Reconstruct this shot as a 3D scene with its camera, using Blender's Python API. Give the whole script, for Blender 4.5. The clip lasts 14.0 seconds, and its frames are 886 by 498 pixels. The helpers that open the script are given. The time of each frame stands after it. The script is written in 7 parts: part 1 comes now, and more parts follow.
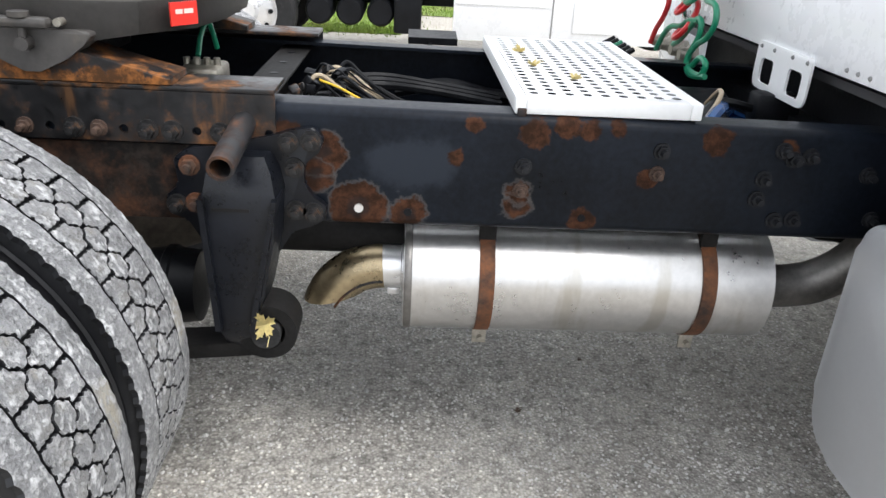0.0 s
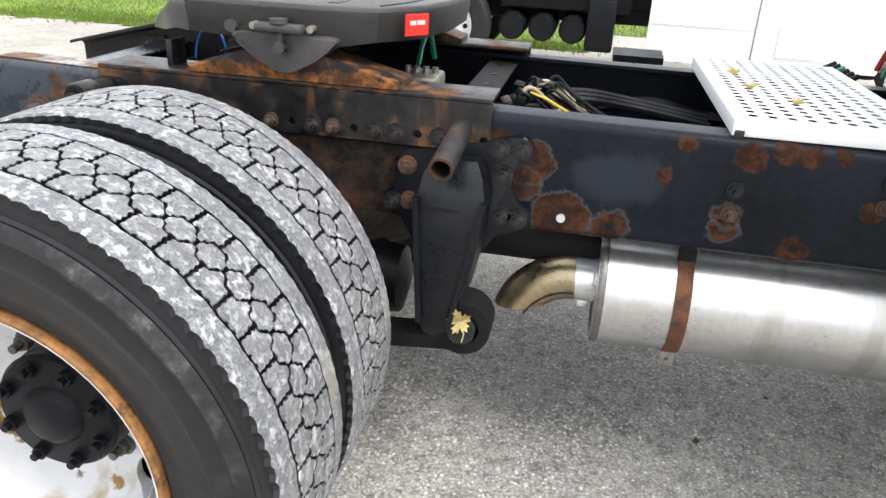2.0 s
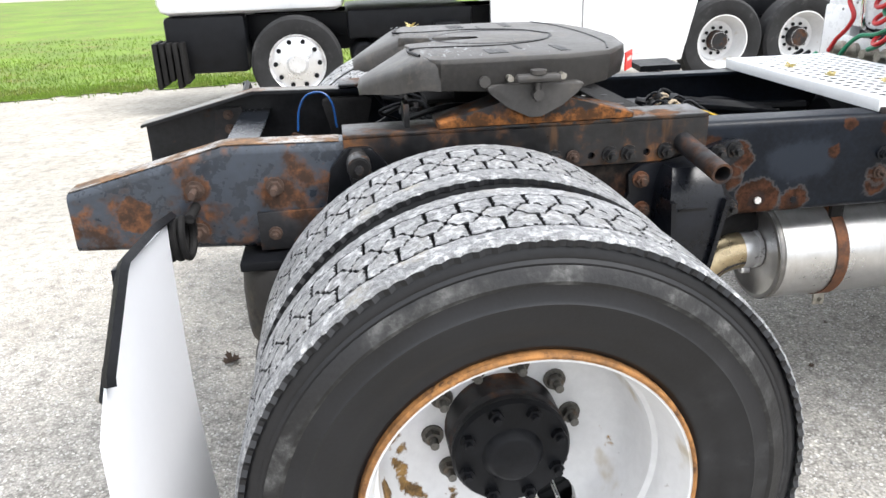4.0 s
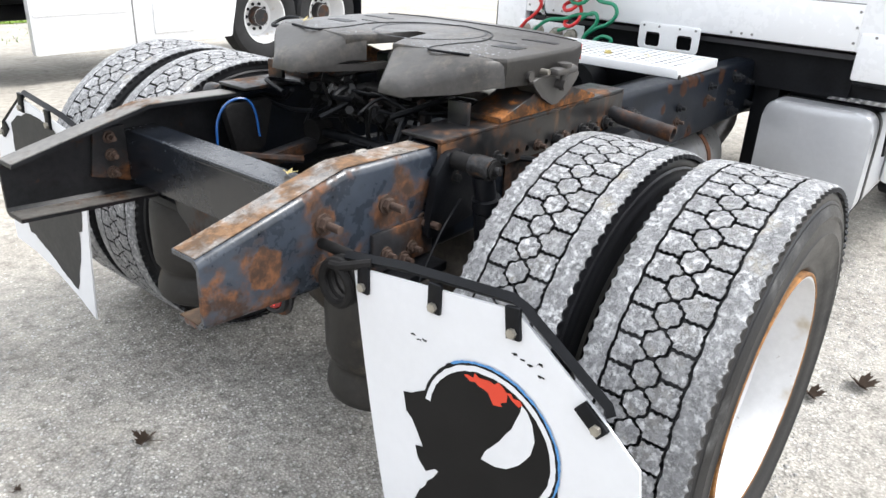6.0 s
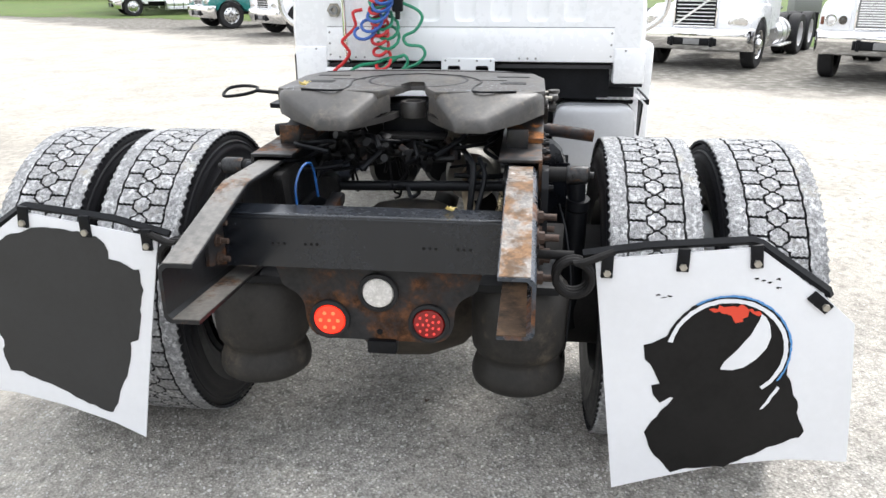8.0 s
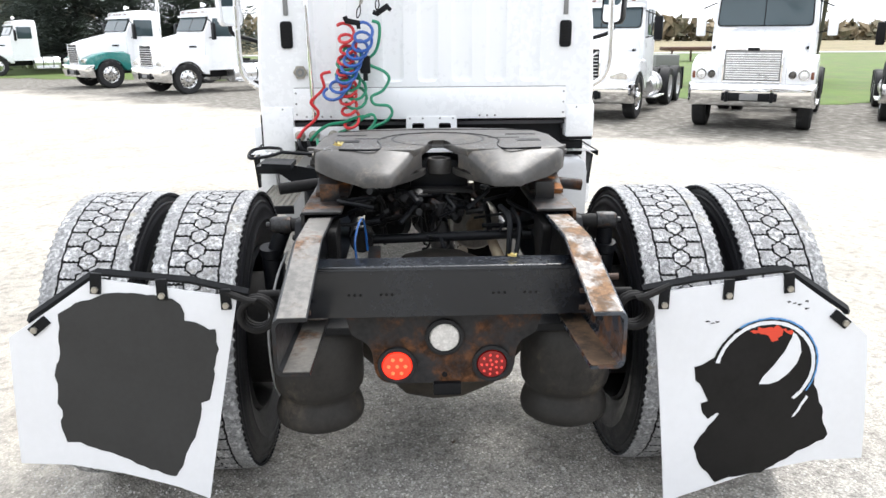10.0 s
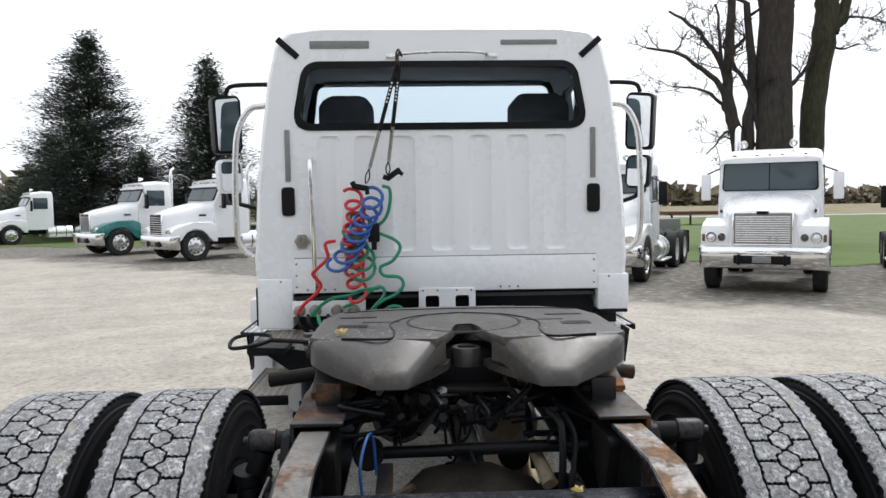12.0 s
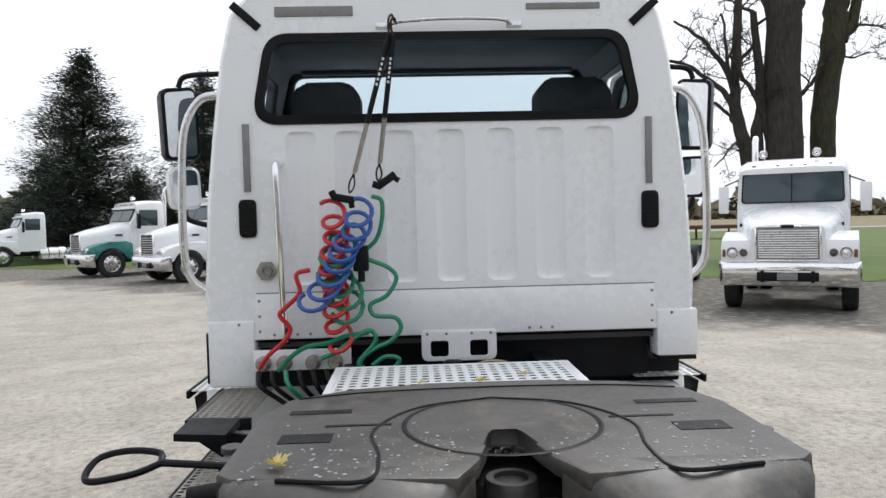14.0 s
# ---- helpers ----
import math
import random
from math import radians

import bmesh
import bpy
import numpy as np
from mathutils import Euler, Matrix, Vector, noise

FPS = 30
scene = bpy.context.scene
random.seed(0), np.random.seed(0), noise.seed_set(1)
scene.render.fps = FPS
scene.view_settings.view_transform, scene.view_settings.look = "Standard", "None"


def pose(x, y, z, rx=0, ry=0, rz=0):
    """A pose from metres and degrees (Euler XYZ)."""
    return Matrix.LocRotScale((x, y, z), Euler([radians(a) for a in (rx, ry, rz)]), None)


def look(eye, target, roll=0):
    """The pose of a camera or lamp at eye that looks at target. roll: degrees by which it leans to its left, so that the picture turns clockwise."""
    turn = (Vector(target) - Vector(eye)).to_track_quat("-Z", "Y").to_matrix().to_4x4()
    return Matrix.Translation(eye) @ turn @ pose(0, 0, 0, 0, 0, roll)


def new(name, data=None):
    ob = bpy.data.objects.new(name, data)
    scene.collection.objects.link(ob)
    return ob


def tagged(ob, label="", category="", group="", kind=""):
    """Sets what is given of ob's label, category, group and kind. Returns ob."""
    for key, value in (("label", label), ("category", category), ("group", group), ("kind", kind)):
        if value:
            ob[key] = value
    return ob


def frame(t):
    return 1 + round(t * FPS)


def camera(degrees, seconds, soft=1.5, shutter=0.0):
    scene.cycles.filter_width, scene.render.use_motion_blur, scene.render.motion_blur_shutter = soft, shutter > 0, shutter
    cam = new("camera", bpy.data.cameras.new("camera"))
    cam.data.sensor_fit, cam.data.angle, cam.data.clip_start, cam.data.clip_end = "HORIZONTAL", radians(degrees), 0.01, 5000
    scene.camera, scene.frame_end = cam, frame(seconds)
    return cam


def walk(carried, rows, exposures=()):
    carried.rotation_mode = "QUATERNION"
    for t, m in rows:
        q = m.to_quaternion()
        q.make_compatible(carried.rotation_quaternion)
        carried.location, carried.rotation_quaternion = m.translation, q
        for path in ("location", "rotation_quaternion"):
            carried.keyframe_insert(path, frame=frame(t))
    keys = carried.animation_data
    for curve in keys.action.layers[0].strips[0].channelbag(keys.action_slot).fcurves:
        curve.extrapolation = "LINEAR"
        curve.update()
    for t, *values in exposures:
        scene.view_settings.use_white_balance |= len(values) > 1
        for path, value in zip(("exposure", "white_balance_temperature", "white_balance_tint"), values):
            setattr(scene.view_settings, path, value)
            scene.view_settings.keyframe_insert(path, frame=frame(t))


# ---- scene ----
cam = camera(61.6, 14.0)

PATH = [
    (0, (0.94, -1.965, 1.345), (1.044, -0.146, 0.519), 3.2),
    (0.5, (0.959, -1.972, 1.347), (1.021, -0.155, 0.514), 2.1),
    (1, (0.955, -1.97, 1.344), (0.968, -0.153, 0.508), 2.5),
    (1.5, (0.942, -1.971, 1.341), (0.812, -0.153, 0.518), 3.7),
    (2, (0.862, -2.02, 1.344), (0.533, -0.221, 0.534), 3.1),
    (2.5, (0.693, -2.193, 1.357), (0.321, -0.394, 0.567), -0.9),
    (3, (0.405, -2.298, 1.354), (0.15, -0.484, 0.552), 1.2),
    (3.5, (0.029, -2.246, 1.39), (0.049, -0.4, 0.623), 1.4),
    (3.7, (-0.091, -2.249, 1.397), (0.007, -0.4, 0.64), 0.0),
    (5.8, (-1.493, -1.635, 1.483), (-0.133, -0.392, 0.705), 0.6),
    (6, (-1.611, -1.531, 1.476), (-0.181, -0.39, 0.668), 2.7),
    (6.5, (-1.876, -1.253, 1.499), (-0.242, -0.393, 0.732), 1.5),
    (7, (-2.164, -1.0, 1.486), (-0.412, -0.385, 0.743), 0.2),
    (7.5, (-2.356, -0.712, 1.495), (-0.543, -0.298, 0.76), 1.2),
    (8, (-2.431, -0.402, 1.501), (-0.565, -0.183, 0.815), -0.2),
    (8.2, (-2.457, -0.286, 1.509), (-0.583, -0.141, 0.826), -0.2),
    (10.3, (-2.609, 0.094, 1.556), (-0.686, -0.005, 1.015), 0.0),
    (10.5, (-2.591, 0.092, 1.569), (-0.659, 0.004, 1.063), 0.5),
    (11, (-2.5, 0.1, 1.566), (-0.522, -0.002, 1.29), 0.2),
    (11.5, (-2.271, 0.095, 1.571), (-0.281, 0.004, 1.393), -0.5),
    (12, (-2.061, 0.136, 1.53), (-0.067, 0.057, 1.403), -0.8),
    (12.5, (-1.839, 0.214, 1.524), (0.15, 0.067, 1.372), -2.1),
    (13, (-1.586, 0.173, 1.52), (0.396, -0.002, 1.325), -1.1),
    (13.5, (-1.346, 0.123, 1.554), (0.649, 0.036, 1.438), -0.1),
    (14, (-1.096, 0.132, 1.523), (0.901, 0.055, 1.441), -1.4),
]
walk(cam, [(t, look(eye, target, roll)) for t, eye, target, roll in PATH],
     [(0, 1.04), (1.5, 1.12), (2.2, 1.17), (3, 1.25), (6, 1.27), (7, 1.23), (8, 1.23), (10.5, 1.32), (11, 1.12), (11.5, 0.71), (12, 0.38), (12.5, 0.32), (13.0, 0.35), (13.5, 0.38), (14, 0.24)])

# ---- world, sun, light ----
world = bpy.data.worlds.new("overcast_sky")
scene.world = world
world.use_nodes = True
wn = world.node_tree
wbg = wn.nodes["Background"]
sky = wn.nodes.new("ShaderNodeTexSky")
sky.sky_type = "NISHITA"
sky.sun_disc = False
sky.sun_elevation, sky.sun_rotation = radians(56), radians(123)
sky.dust_density, sky.air_density, sky.ozone_density = 4.0, 1.0, 1.0
haze = wn.nodes.new("ShaderNodeHueSaturation")
haze.inputs["Saturation"].default_value = 0.18
haze.inputs["Value"].default_value = 1.0
wn.links.new(sky.outputs[0], haze.inputs["Color"])
cloud = wn.nodes.new("ShaderNodeMix")
cloud.data_type = "RGBA"
cloud.inputs[0].default_value = 0.62
cloud.inputs[7].default_value = (10.3, 10.8, 11.6, 1)
wn.links.new(haze.outputs[0], cloud.inputs[6])
wn.links.new(cloud.outputs[2], wbg.inputs["Color"])
wbg.inputs["Strength"].default_value = 0.11
sun = new("sun", bpy.data.lights.new("sun", "SUN"))
sun.data.energy, sun.data.angle, sun.data.color = 1.6, radians(24), (1, 0.98, 0.96)
sun.matrix_world = look((5, -3.3, 9), (0, 0, 0))


# ---- materials ----
def rgb(c):
    return (c[0], c[1], c[2], 1)


def material(name, col, rough=0.5, metal=0.0, var=0.2, scale=6.0, fine=60.0, bump=0.15, patch=None, patch_scale=5.0, patch_at=0.6, patch_soft=0.06,
             patch_rough=0.85, patch_metal=0.0, spots=(), streak=None, coat=0.0, stretch=(1, 1, 1), each=False, fades=(), fade=(0.017, 0.0215, 0.030), spread=0.09, tones=(0.35, 1.9, 1.7, 1.4), rings=False, spec=None):
    """Base colour with coarse and fine variation, an optional layer of worn patches, and worn spots of their own place and size."""
    m = bpy.data.materials.new(name)
    m.use_nodes = True
    t = m.node_tree
    N, L = t.nodes, t.links
    b = N["Principled BSDF"]
    co = N.new("ShaderNodeTexCoord")
    mp = N.new("ShaderNodeMapping")
    mp.inputs["Scale"].default_value = stretch
    L.new(co.outputs["Object"], mp.inputs[0])
    v = mp.outputs[0]
    if each:
        info = N.new("ShaderNodeObjectInfo")
        off = N.new("ShaderNodeVectorMath")
        off.operation = "MULTIPLY_ADD"
        L.new(info.outputs["Random"], off.inputs[0])
        off.inputs[1].default_value = (13.0, 7.0, 5.0)
        L.new(v, off.inputs[2])
        v = off.outputs[0]

    def noise_of(s, detail=5.0, rgh=0.6):
        n = N.new("ShaderNodeTexNoise")
        n.inputs["Scale"].default_value, n.inputs["Detail"].default_value, n.inputs["Roughness"].default_value = s, detail, rgh
        L.new(v, n.inputs["Vector"])
        return n.outputs["Fac"]

    def remap(x, a, c, lo=0.0, hi=1.0):
        r = N.new("ShaderNodeMapRange")
        r.interpolation_type = "SMOOTHSTEP"
        for i, q in enumerate((a, c, lo, hi)):
            r.inputs[i + 1].default_value = q
        L.new(x, r.inputs[0])
        return r.outputs[0]

    def mix(f, a, c):
        x = N.new("ShaderNodeMix")
        x.data_type = "RGBA"
        L.new(f, x.inputs[0])
        for s, q in ((6, a), (7, c)):
            if isinstance(q, tuple):
                x.inputs[s].default_value = rgb(q)
            else:
                L.new(q, x.inputs[s])
        return x.outputs[2]

    def math_of(op, a, c):
        x = N.new("ShaderNodeMath")
        x.operation = op
        for i, q in enumerate((a, c)):
            if isinstance(q, (int, float)):
                x.inputs[i].default_value = q
            else:
                L.new(q, x.inputs[i])
        return x.outputs[0]

    coarse, small = noise_of(scale), noise_of(fine, 3.0)
    both = math_of("ADD", math_of("MULTIPLY", coarse, 0.6), math_of("MULTIPLY", small, 0.4))
    colour = mix(remap(both, 0.3, 0.7), tuple(c * (1 - var) for c in col), tuple(min(c * (1 + var), 1) for c in col))
    rough_out = remap(both, 0.3, 0.7, max(rough - spread, 0.02), min(rough + spread, 1))
    if streak:
        st = N.new("ShaderNodeTexNoise")
        st.inputs["Scale"].default_value = 1.0
        st.inputs["Detail"].default_value = 4.0
        ms = N.new("ShaderNodeMapping")
        ms.inputs["Scale"].default_value = streak[1]
        L.new(co.outputs["Object"], ms.inputs[0])
        L.new(ms.outputs[0], st.inputs["Vector"])
        colour = mix(remap(st.outputs["Fac"], streak[2], streak[2] + 0.14, 0, streak[3]), colour, streak[0])
    wob = math_of("MULTIPLY", math_of("SUBTRACT", noise_of(26.0, 6.0, 0.7), 0.5), 0.06) if spots or fades else None

    def near(place, soft):
        d = N.new("ShaderNodeVectorMath")
        d.operation = "DISTANCE"
        L.new(v, d.inputs[0])
        d.inputs[1].default_value = place[:3]
        return remap(math_of("ADD", d.outputs["Value"], wob), place[3] + soft, place[3] - soft)
    for one in fades:
        colour = mix(near(one, 0.016), colour, fade)
    mask = None
    if patch:
        mask = remap(math_of("ADD", math_of("MULTIPLY", noise_of(patch_scale), 0.8), math_of("MULTIPLY", noise_of(patch_scale * 7), 0.2)),
                     patch_at - patch_soft, patch_at + patch_soft)
    if spots:
        for one in spots:
            f = near(one, 0.004)
            mask = math_of("MAXIMUM", mask, f) if mask else f
    if mask:
        pc = patch or (0.2, 0.08, 0.03)
        tone = mix(remap(noise_of(22.0, 6.0, 0.75), 0.40, 0.68), tuple(c * tones[0] for c in pc), tuple(min(c * k, 1) for c, k in zip(pc, tones[1:])))
        colour = mix(mask, colour, tone)
        if rings:
            for one in spots[:6]:
                wide, tight, heart = near((*one[:3], one[3] + 0.005), 0.004), near(one, 0.004), near((*one[:3], one[3] * 0.38), 0.008)
                colour = mix(math_of("MULTIPLY", math_of("SUBTRACT", wide, tight), 0.55), colour, (0.085, 0.08, 0.078))
                colour = mix(math_of("MULTIPLY", heart, 0.7), colour, (0.016, 0.013, 0.013))
        rough_out = math_of("ADD", math_of("MULTIPLY", rough_out, math_of("SUBTRACT", 1.0, mask)), math_of("MULTIPLY", mask, patch_rough))
        if metal or patch_metal:
            L.new(math_of("ADD", math_of("MULTIPLY", math_of("SUBTRACT", 1.0, mask), metal), math_of("MULTIPLY", mask, patch_metal)), b.inputs["Metallic"])
    else:
        b.inputs["Metallic"].default_value = metal
    L.new(colour, b.inputs["Base Color"])
    L.new(rough_out, b.inputs["Roughness"])
    b.inputs["Coat Weight"].default_value = coat
    if spec is not None:
        b.inputs["Specular IOR Level"].default_value = spec
    elif max(col) < 0.06 and rough > 0.3:
        b.inputs["Specular IOR Level"].default_value = 0.25 if max(col) > 0.013 else 0.16
    if bump:
        bn = N.new("ShaderNodeBump")
        bn.inputs["Strength"].default_value = bump
        bn.inputs["Distance"].default_value = 0.004
        h = math_of("ADD", small, math_of("MULTIPLY", mask, 0.6)) if mask else small
        L.new(h, bn.inputs["Height"])
        L.new(bn.outputs[0], b.inputs["Normal"])
    return m


def plain(name, col, rough=0.4, metal=0.0, emit=0.0, glass=False, alpha=1.0):
    m = bpy.data.materials.new(name)
    m.use_nodes = True
    b = m.node_tree.nodes["Principled BSDF"]
    b.inputs["Base Color"].default_value = rgb(col)
    b.inputs["Roughness"].default_value, b.inputs["Metallic"].default_value = rough, metal
    if emit:
        b.inputs["Emission Color"].default_value, b.inputs["Emission Strength"].default_value = rgb(col), emit
    if glass:
        b.inputs["Transmission Weight"].default_value, b.inputs["IOR"].default_value = 1.0, 1.05
    return m


RUST = (0.054, 0.0235, 0.013)
BLACK = (0.0058, 0.0080, 0.0125)
W = 0.43
rail_spots = [(x, -W, z, r) for x, z, r in (
    (0.837, 0.741, 0.062), (0.945, 0.732, 0.04), (0.755, 0.862, 0.05), (0.745, 0.815, 0.035), (1.184, 0.76, 0.028), (1.188, 0.79, 0.026), (1.469, 0.832, 0.024),
    (1.334, 0.728, 0.028), (1.084, 0.94, 0.02), (1.608, 0.924, 0.032), (1.331, 0.938, 0.024), (1.28, 0.944, 0.03), (1.211, 0.925, 0.035), (1.39, 0.945, 0.02), (1.045, 0.863, 0.017),
    (0.69, 0.905, 0.03), (1.77, 0.91, 0.02))]
m_frame = material("black_frame_paint", BLACK, 0.36, 0, 0.55, 3.5, 70, 0.05, RUST, 3.0, 0.80, 0.03, spots=rail_spots, tones=(0.4, 1.35, 1.25, 1.15), rings=True,
                   fades=[(0.95, -W, 0.845, 0.055), (1.0, -W, 0.85, 0.05), (0.90, -W, 0.85, 0.045)])
m_frame_rear = material("rusted_frame_paint", (0.024, 0.030, 0.040), 0.26, 0, 0.7, 6, 40, 0.06, (0.085, 0.038, 0.018), 6.5, 0.56, 0.05,
                        spots=[(-0.64, -W, 0.885, 0.035), (-0.45, -W, 0.86, 0.04), (-0.645, -W, 0.775, 0.03), (-0.79, -W, 0.83, 0.045)])
m_frame_left = material("weathered_frame_paint", (0.012, 0.0125, 0.014), 0.36, 0, 0.5, 6, 70, 0.06, (0.055, 0.028, 0.016), 9, 0.64, 0.05)
m_flake_right = material("flaking_paint_over_rust", (0.17, 0.155, 0.14), 0.24, 0.0, 0.6, 11, 60, 0.2, (0.145, 0.080, 0.038), 9, 0.52, 0.07, tones=(0.5, 1.5, 1.45, 1.4), streak=((0.62, 0.61, 0.60), (24, 34, 20), 0.60, 0.95))
m_tanrust = material("dry_tan_rust", (0.15, 0.088, 0.048), 0.8, 0, 0.5, 9, 60, 0.15, (0.05, 0.035, 0.026), 7, 0.55, 0.1)
m_flake_left = material("dusty_flange_sky_sheen", (0.135, 0.128, 0.118), 0.45, 0.1, 0.5, 8, 60, 0.12, (0.10, 0.055, 0.03), 8, 0.57, 0.08)
m_rust = material("rusty_steel", (0.058, 0.025, 0.0125), 0.8, 0, 0.7, 9, 90, 0.25, (0.016, 0.0135, 0.013), 8, 0.48, 0.10, streak=((0.012, 0.011, 0.011), (16, 4, 3), 0.54, 0.8))
m_rustpad = material("rusty_bracket_steel", (0.0115, 0.0115, 0.0125), 0.36, 0.0, 0.6, 8, 60, 0.1, (0.105, 0.047, 0.017), 8, 0.58, 0.09, spec=0.4, streak=((0.09, 0.045, 0.02), (34, 3, 5), 0.58, 0.7),
                     spots=[(0.12, -0.39, 1.05, 0.070), (0.2, -0.39, 1.05, 0.078), (0.27, -0.395, 1.05, 0.08), (0.34, -0.39, 1.05, 0.082), (0.41, -0.39, 1.05, 0.080), (0.47, -0.38, 1.05, 0.070), (0.55, -0.41, 1.05, 0.066)])
m_castrust = material("rust_stained_plate", (0.022, 0.022, 0.024), 0.5, 0, 0.5, 7, 60, 0.08, (0.075, 0.035, 0.018), 7, 0.54, 0.08)
m_saddle = material("orange_rusted_casting", (0.014, 0.013, 0.0135), 0.5, 0, 0.5, 7, 60, 0.15, (0.16, 0.066, 0.02), 9, 0.55, 0.09, spec=0.35,
                    spots=[(x, -0.435, 0.985 + 0.012 * math.sin(x * 40), 0.046) for x in (0.0, 0.06, 0.12, 0.19, 0.25, 0.31, 0.37, 0.43)])
m_cross = material("glossy_black_channel", (0.0085, 0.0105, 0.0145), 0.24, 0, 0.35, 5, 60, 0.02, spread=0.08)
m_black = material("black_enamel", (0.006, 0.0065, 0.008), 0.42, 0, 0.4, 9, 90, 0.12)
m_hang = material("satin_black_casting", (0.0055, 0.0065, 0.0095), 0.32, 0, 0.4, 9, 90, 0.10, spec=0.30)
m_valve = material("oily_black_fitting", (0.006, 0.006, 0.0065), 0.46, 0, 0.5, 30, 90, 0.2, spec=0.3)
m_blackdull = material("dusty_black_steel", (0.012, 0.0115, 0.0115), 0.7, 0, 0.5, 7, 80, 0.25)
m_rubber = material("black_rubber", (0.02, 0.02, 0.021), 0.72, 0, 0.35, 10, 120, 0.12, (0.10, 0.10, 0.10), 5, 0.66, 0.1, tones=(0.5, 1.3, 1.3, 1.3))
m_side = material("tyre_sidewall_rubber", (0.0085, 0.0088, 0.0105), 0.42, 0, 0.4, 5, 140, 0.06, (0.035, 0.035, 0.036), 3, 0.66, 0.12, tones=(0.4, 1.4, 1.4, 1.4), spec=0.4)
m_scuff = material("scuffed_sidewall_rubber", (0.012, 0.012, 0.013), 0.45, 0, 0.5, 6, 140, 0.2, (0.10, 0.10, 0.098), 7, 0.57, 0.10, tones=(0.3, 1.6, 1.6, 1.6), spec=0.4)
m_tread = material("dusty_tread_rubber", (0.19, 0.193, 0.20), 0.40, 0, 0.55, 40, 300, 1.0, (0.51, 0.515, 0.525), 85, 0.515, 0.08, patch_rough=0.36, each=True, tones=(0.55, 1.35, 1.35, 1.35), streak=((0.46, 0.41, 0.30), (7, 7, 7), 0.60, 0.55))
m_airbag = material("dusty_air_spring_rubber", (0.021, 0.0195, 0.018), 0.55, 0, 0.4, 5, 60, 0.15, (0.055, 0.05, 0.045), 7, 0.6, 0.14)
m_white = material("white_truck_paint", (0.79, 0.80, 0.82), 0.28, 0, 0.006, 2.5, 30, 0.0, coat=0.3, spread=0.02)
m_rim = material("white_painted_rim", (0.64, 0.64, 0.645), 0.4, 0, 0.08, 4, 50, 0.05, (0.25, 0.145, 0.05), 16, 0.67, 0.04, tones=(0.35, 1.5, 1.5, 1.4),
                 spots=[(math.cos(a) * r0, 0.112, math.sin(a) * r0, q) for a, r0, q in ((radians(d), 0.232 + 0.008 * math.sin(d * 0.31), 0.003 + 0.011 * abs(math.sin(d * 0.083))) for d in range(142, 226, 3))]
                 + [(-0.255, 0.045, -0.075, 0.026), (-0.262, 0.02, -0.10, 0.02), (-0.16, 0.118, 0.07, 0.007), (-0.21, 0.115, -0.03, 0.012), (0.03, 0.115, -0.225, 0.014), (-0.05, 0.115, -0.222, 0.010), (0.16, 0.11, -0.215, 0.012)],
                 streak=((0.36, 0.27, 0.13), (9, 7, 6), 0.60, 0.8))
m_rimrust = material("rusted_rim_edge", (0.25, 0.115, 0.035), 0.8, 0, 0.55, 14, 90, 0.3, (0.09, 0.045, 0.02), 20, 0.58, 0.06)
m_flap = material("white_plastic_flap", (0.68, 0.69, 0.72), 0.45, 0, 0.03, 3, 40, 0.03, (0.06, 0.06, 0.06), 9, 0.80, 0.012)
m_muffler = material("brushed_aluminised_steel", (0.62, 0.61, 0.60), 0.34, 0.9, 0.12, 5, 50, 0.05, streak=((0.42, 0.39, 0.33), (16, 3, 3), 0.52, 0.5))
m_strap = material("rusted_muffler_strap", (0.13, 0.048, 0.018), 0.75, 0, 0.5, 14, 90, 0.1, (0.03, 0.022, 0.02), 9, 0.52, 0.12)
m_elbow = material("heat_tinted_steel", (0.40, 0.32, 0.20), 0.3, 0.9, 0.25, 9, 60, 0.05)
m_pipe = material("dull_exhaust_steel", (0.22, 0.21, 0.2), 0.45, 0.8, 0.3, 8, 60, 0.1)
m_alu = material("brushed_aluminium", (0.80, 0.80, 0.81), 0.32, 0.85, 0.06, 6, 70, 0.04)
m_tank = material("satin_fuel_tank", (0.50, 0.51, 0.53), 0.38, 0.35, 0.05, 3, 50, 0.03)
m_chrome = plain("chrome", (0.86, 0.86, 0.87), 0.07, 1.0)
m_dullchrome = material("stainless_steel", (0.66, 0.66, 0.66), 0.22, 1.0, 0.08, 12, 60, 0.02)
m_deck = material("white_coated_deck_plate", (0.80, 0.81, 0.82), 0.4, 0.1, 0.04, 5, 60, 0.04, (0.32, 0.30, 0.27), 16, 0.77, 0.02)
m_fifth = material("greased_black_cast_steel", (0.050, 0.047, 0.045), 0.42, 0.0, 0.3, 6, 80, 0.05, (0.07, 0.066, 0.062), 5, 0.58, 0.14, patch_rough=0.48, spec=0.45)
m_nut = material("galvanised_nut", (0.32, 0.30, 0.26), 0.45, 0.7, 0.3, 40, 120, 0.1)
m_darknut = material("dirty_galvanised_nut", (0.13, 0.125, 0.115), 0.42, 0.6, 0.5, 40, 120, 0.2, (0.05, 0.04, 0.03), 30, 0.55, 0.1)
m_boltrust = material("rusted_bolt", (0.06, 0.036, 0.026), 0.75, 0.1, 0.5, 60, 160, 0.3)
m_boltoily = material("oily_steel_bolt", (0.03, 0.03, 0.031), 0.35, 0.4, 0.5, 60, 160, 0.2, (0.09, 0.045, 0.02), 40, 0.6, 0.08)
m_boltblack = material("painted_bolt", (0.016, 0.017, 0.02), 0.5, 0.2, 0.4, 60, 160, 0.2)
m_glass = plain("clear_glass", (0.74, 0.80, 0.83), 0.02, glass=True)
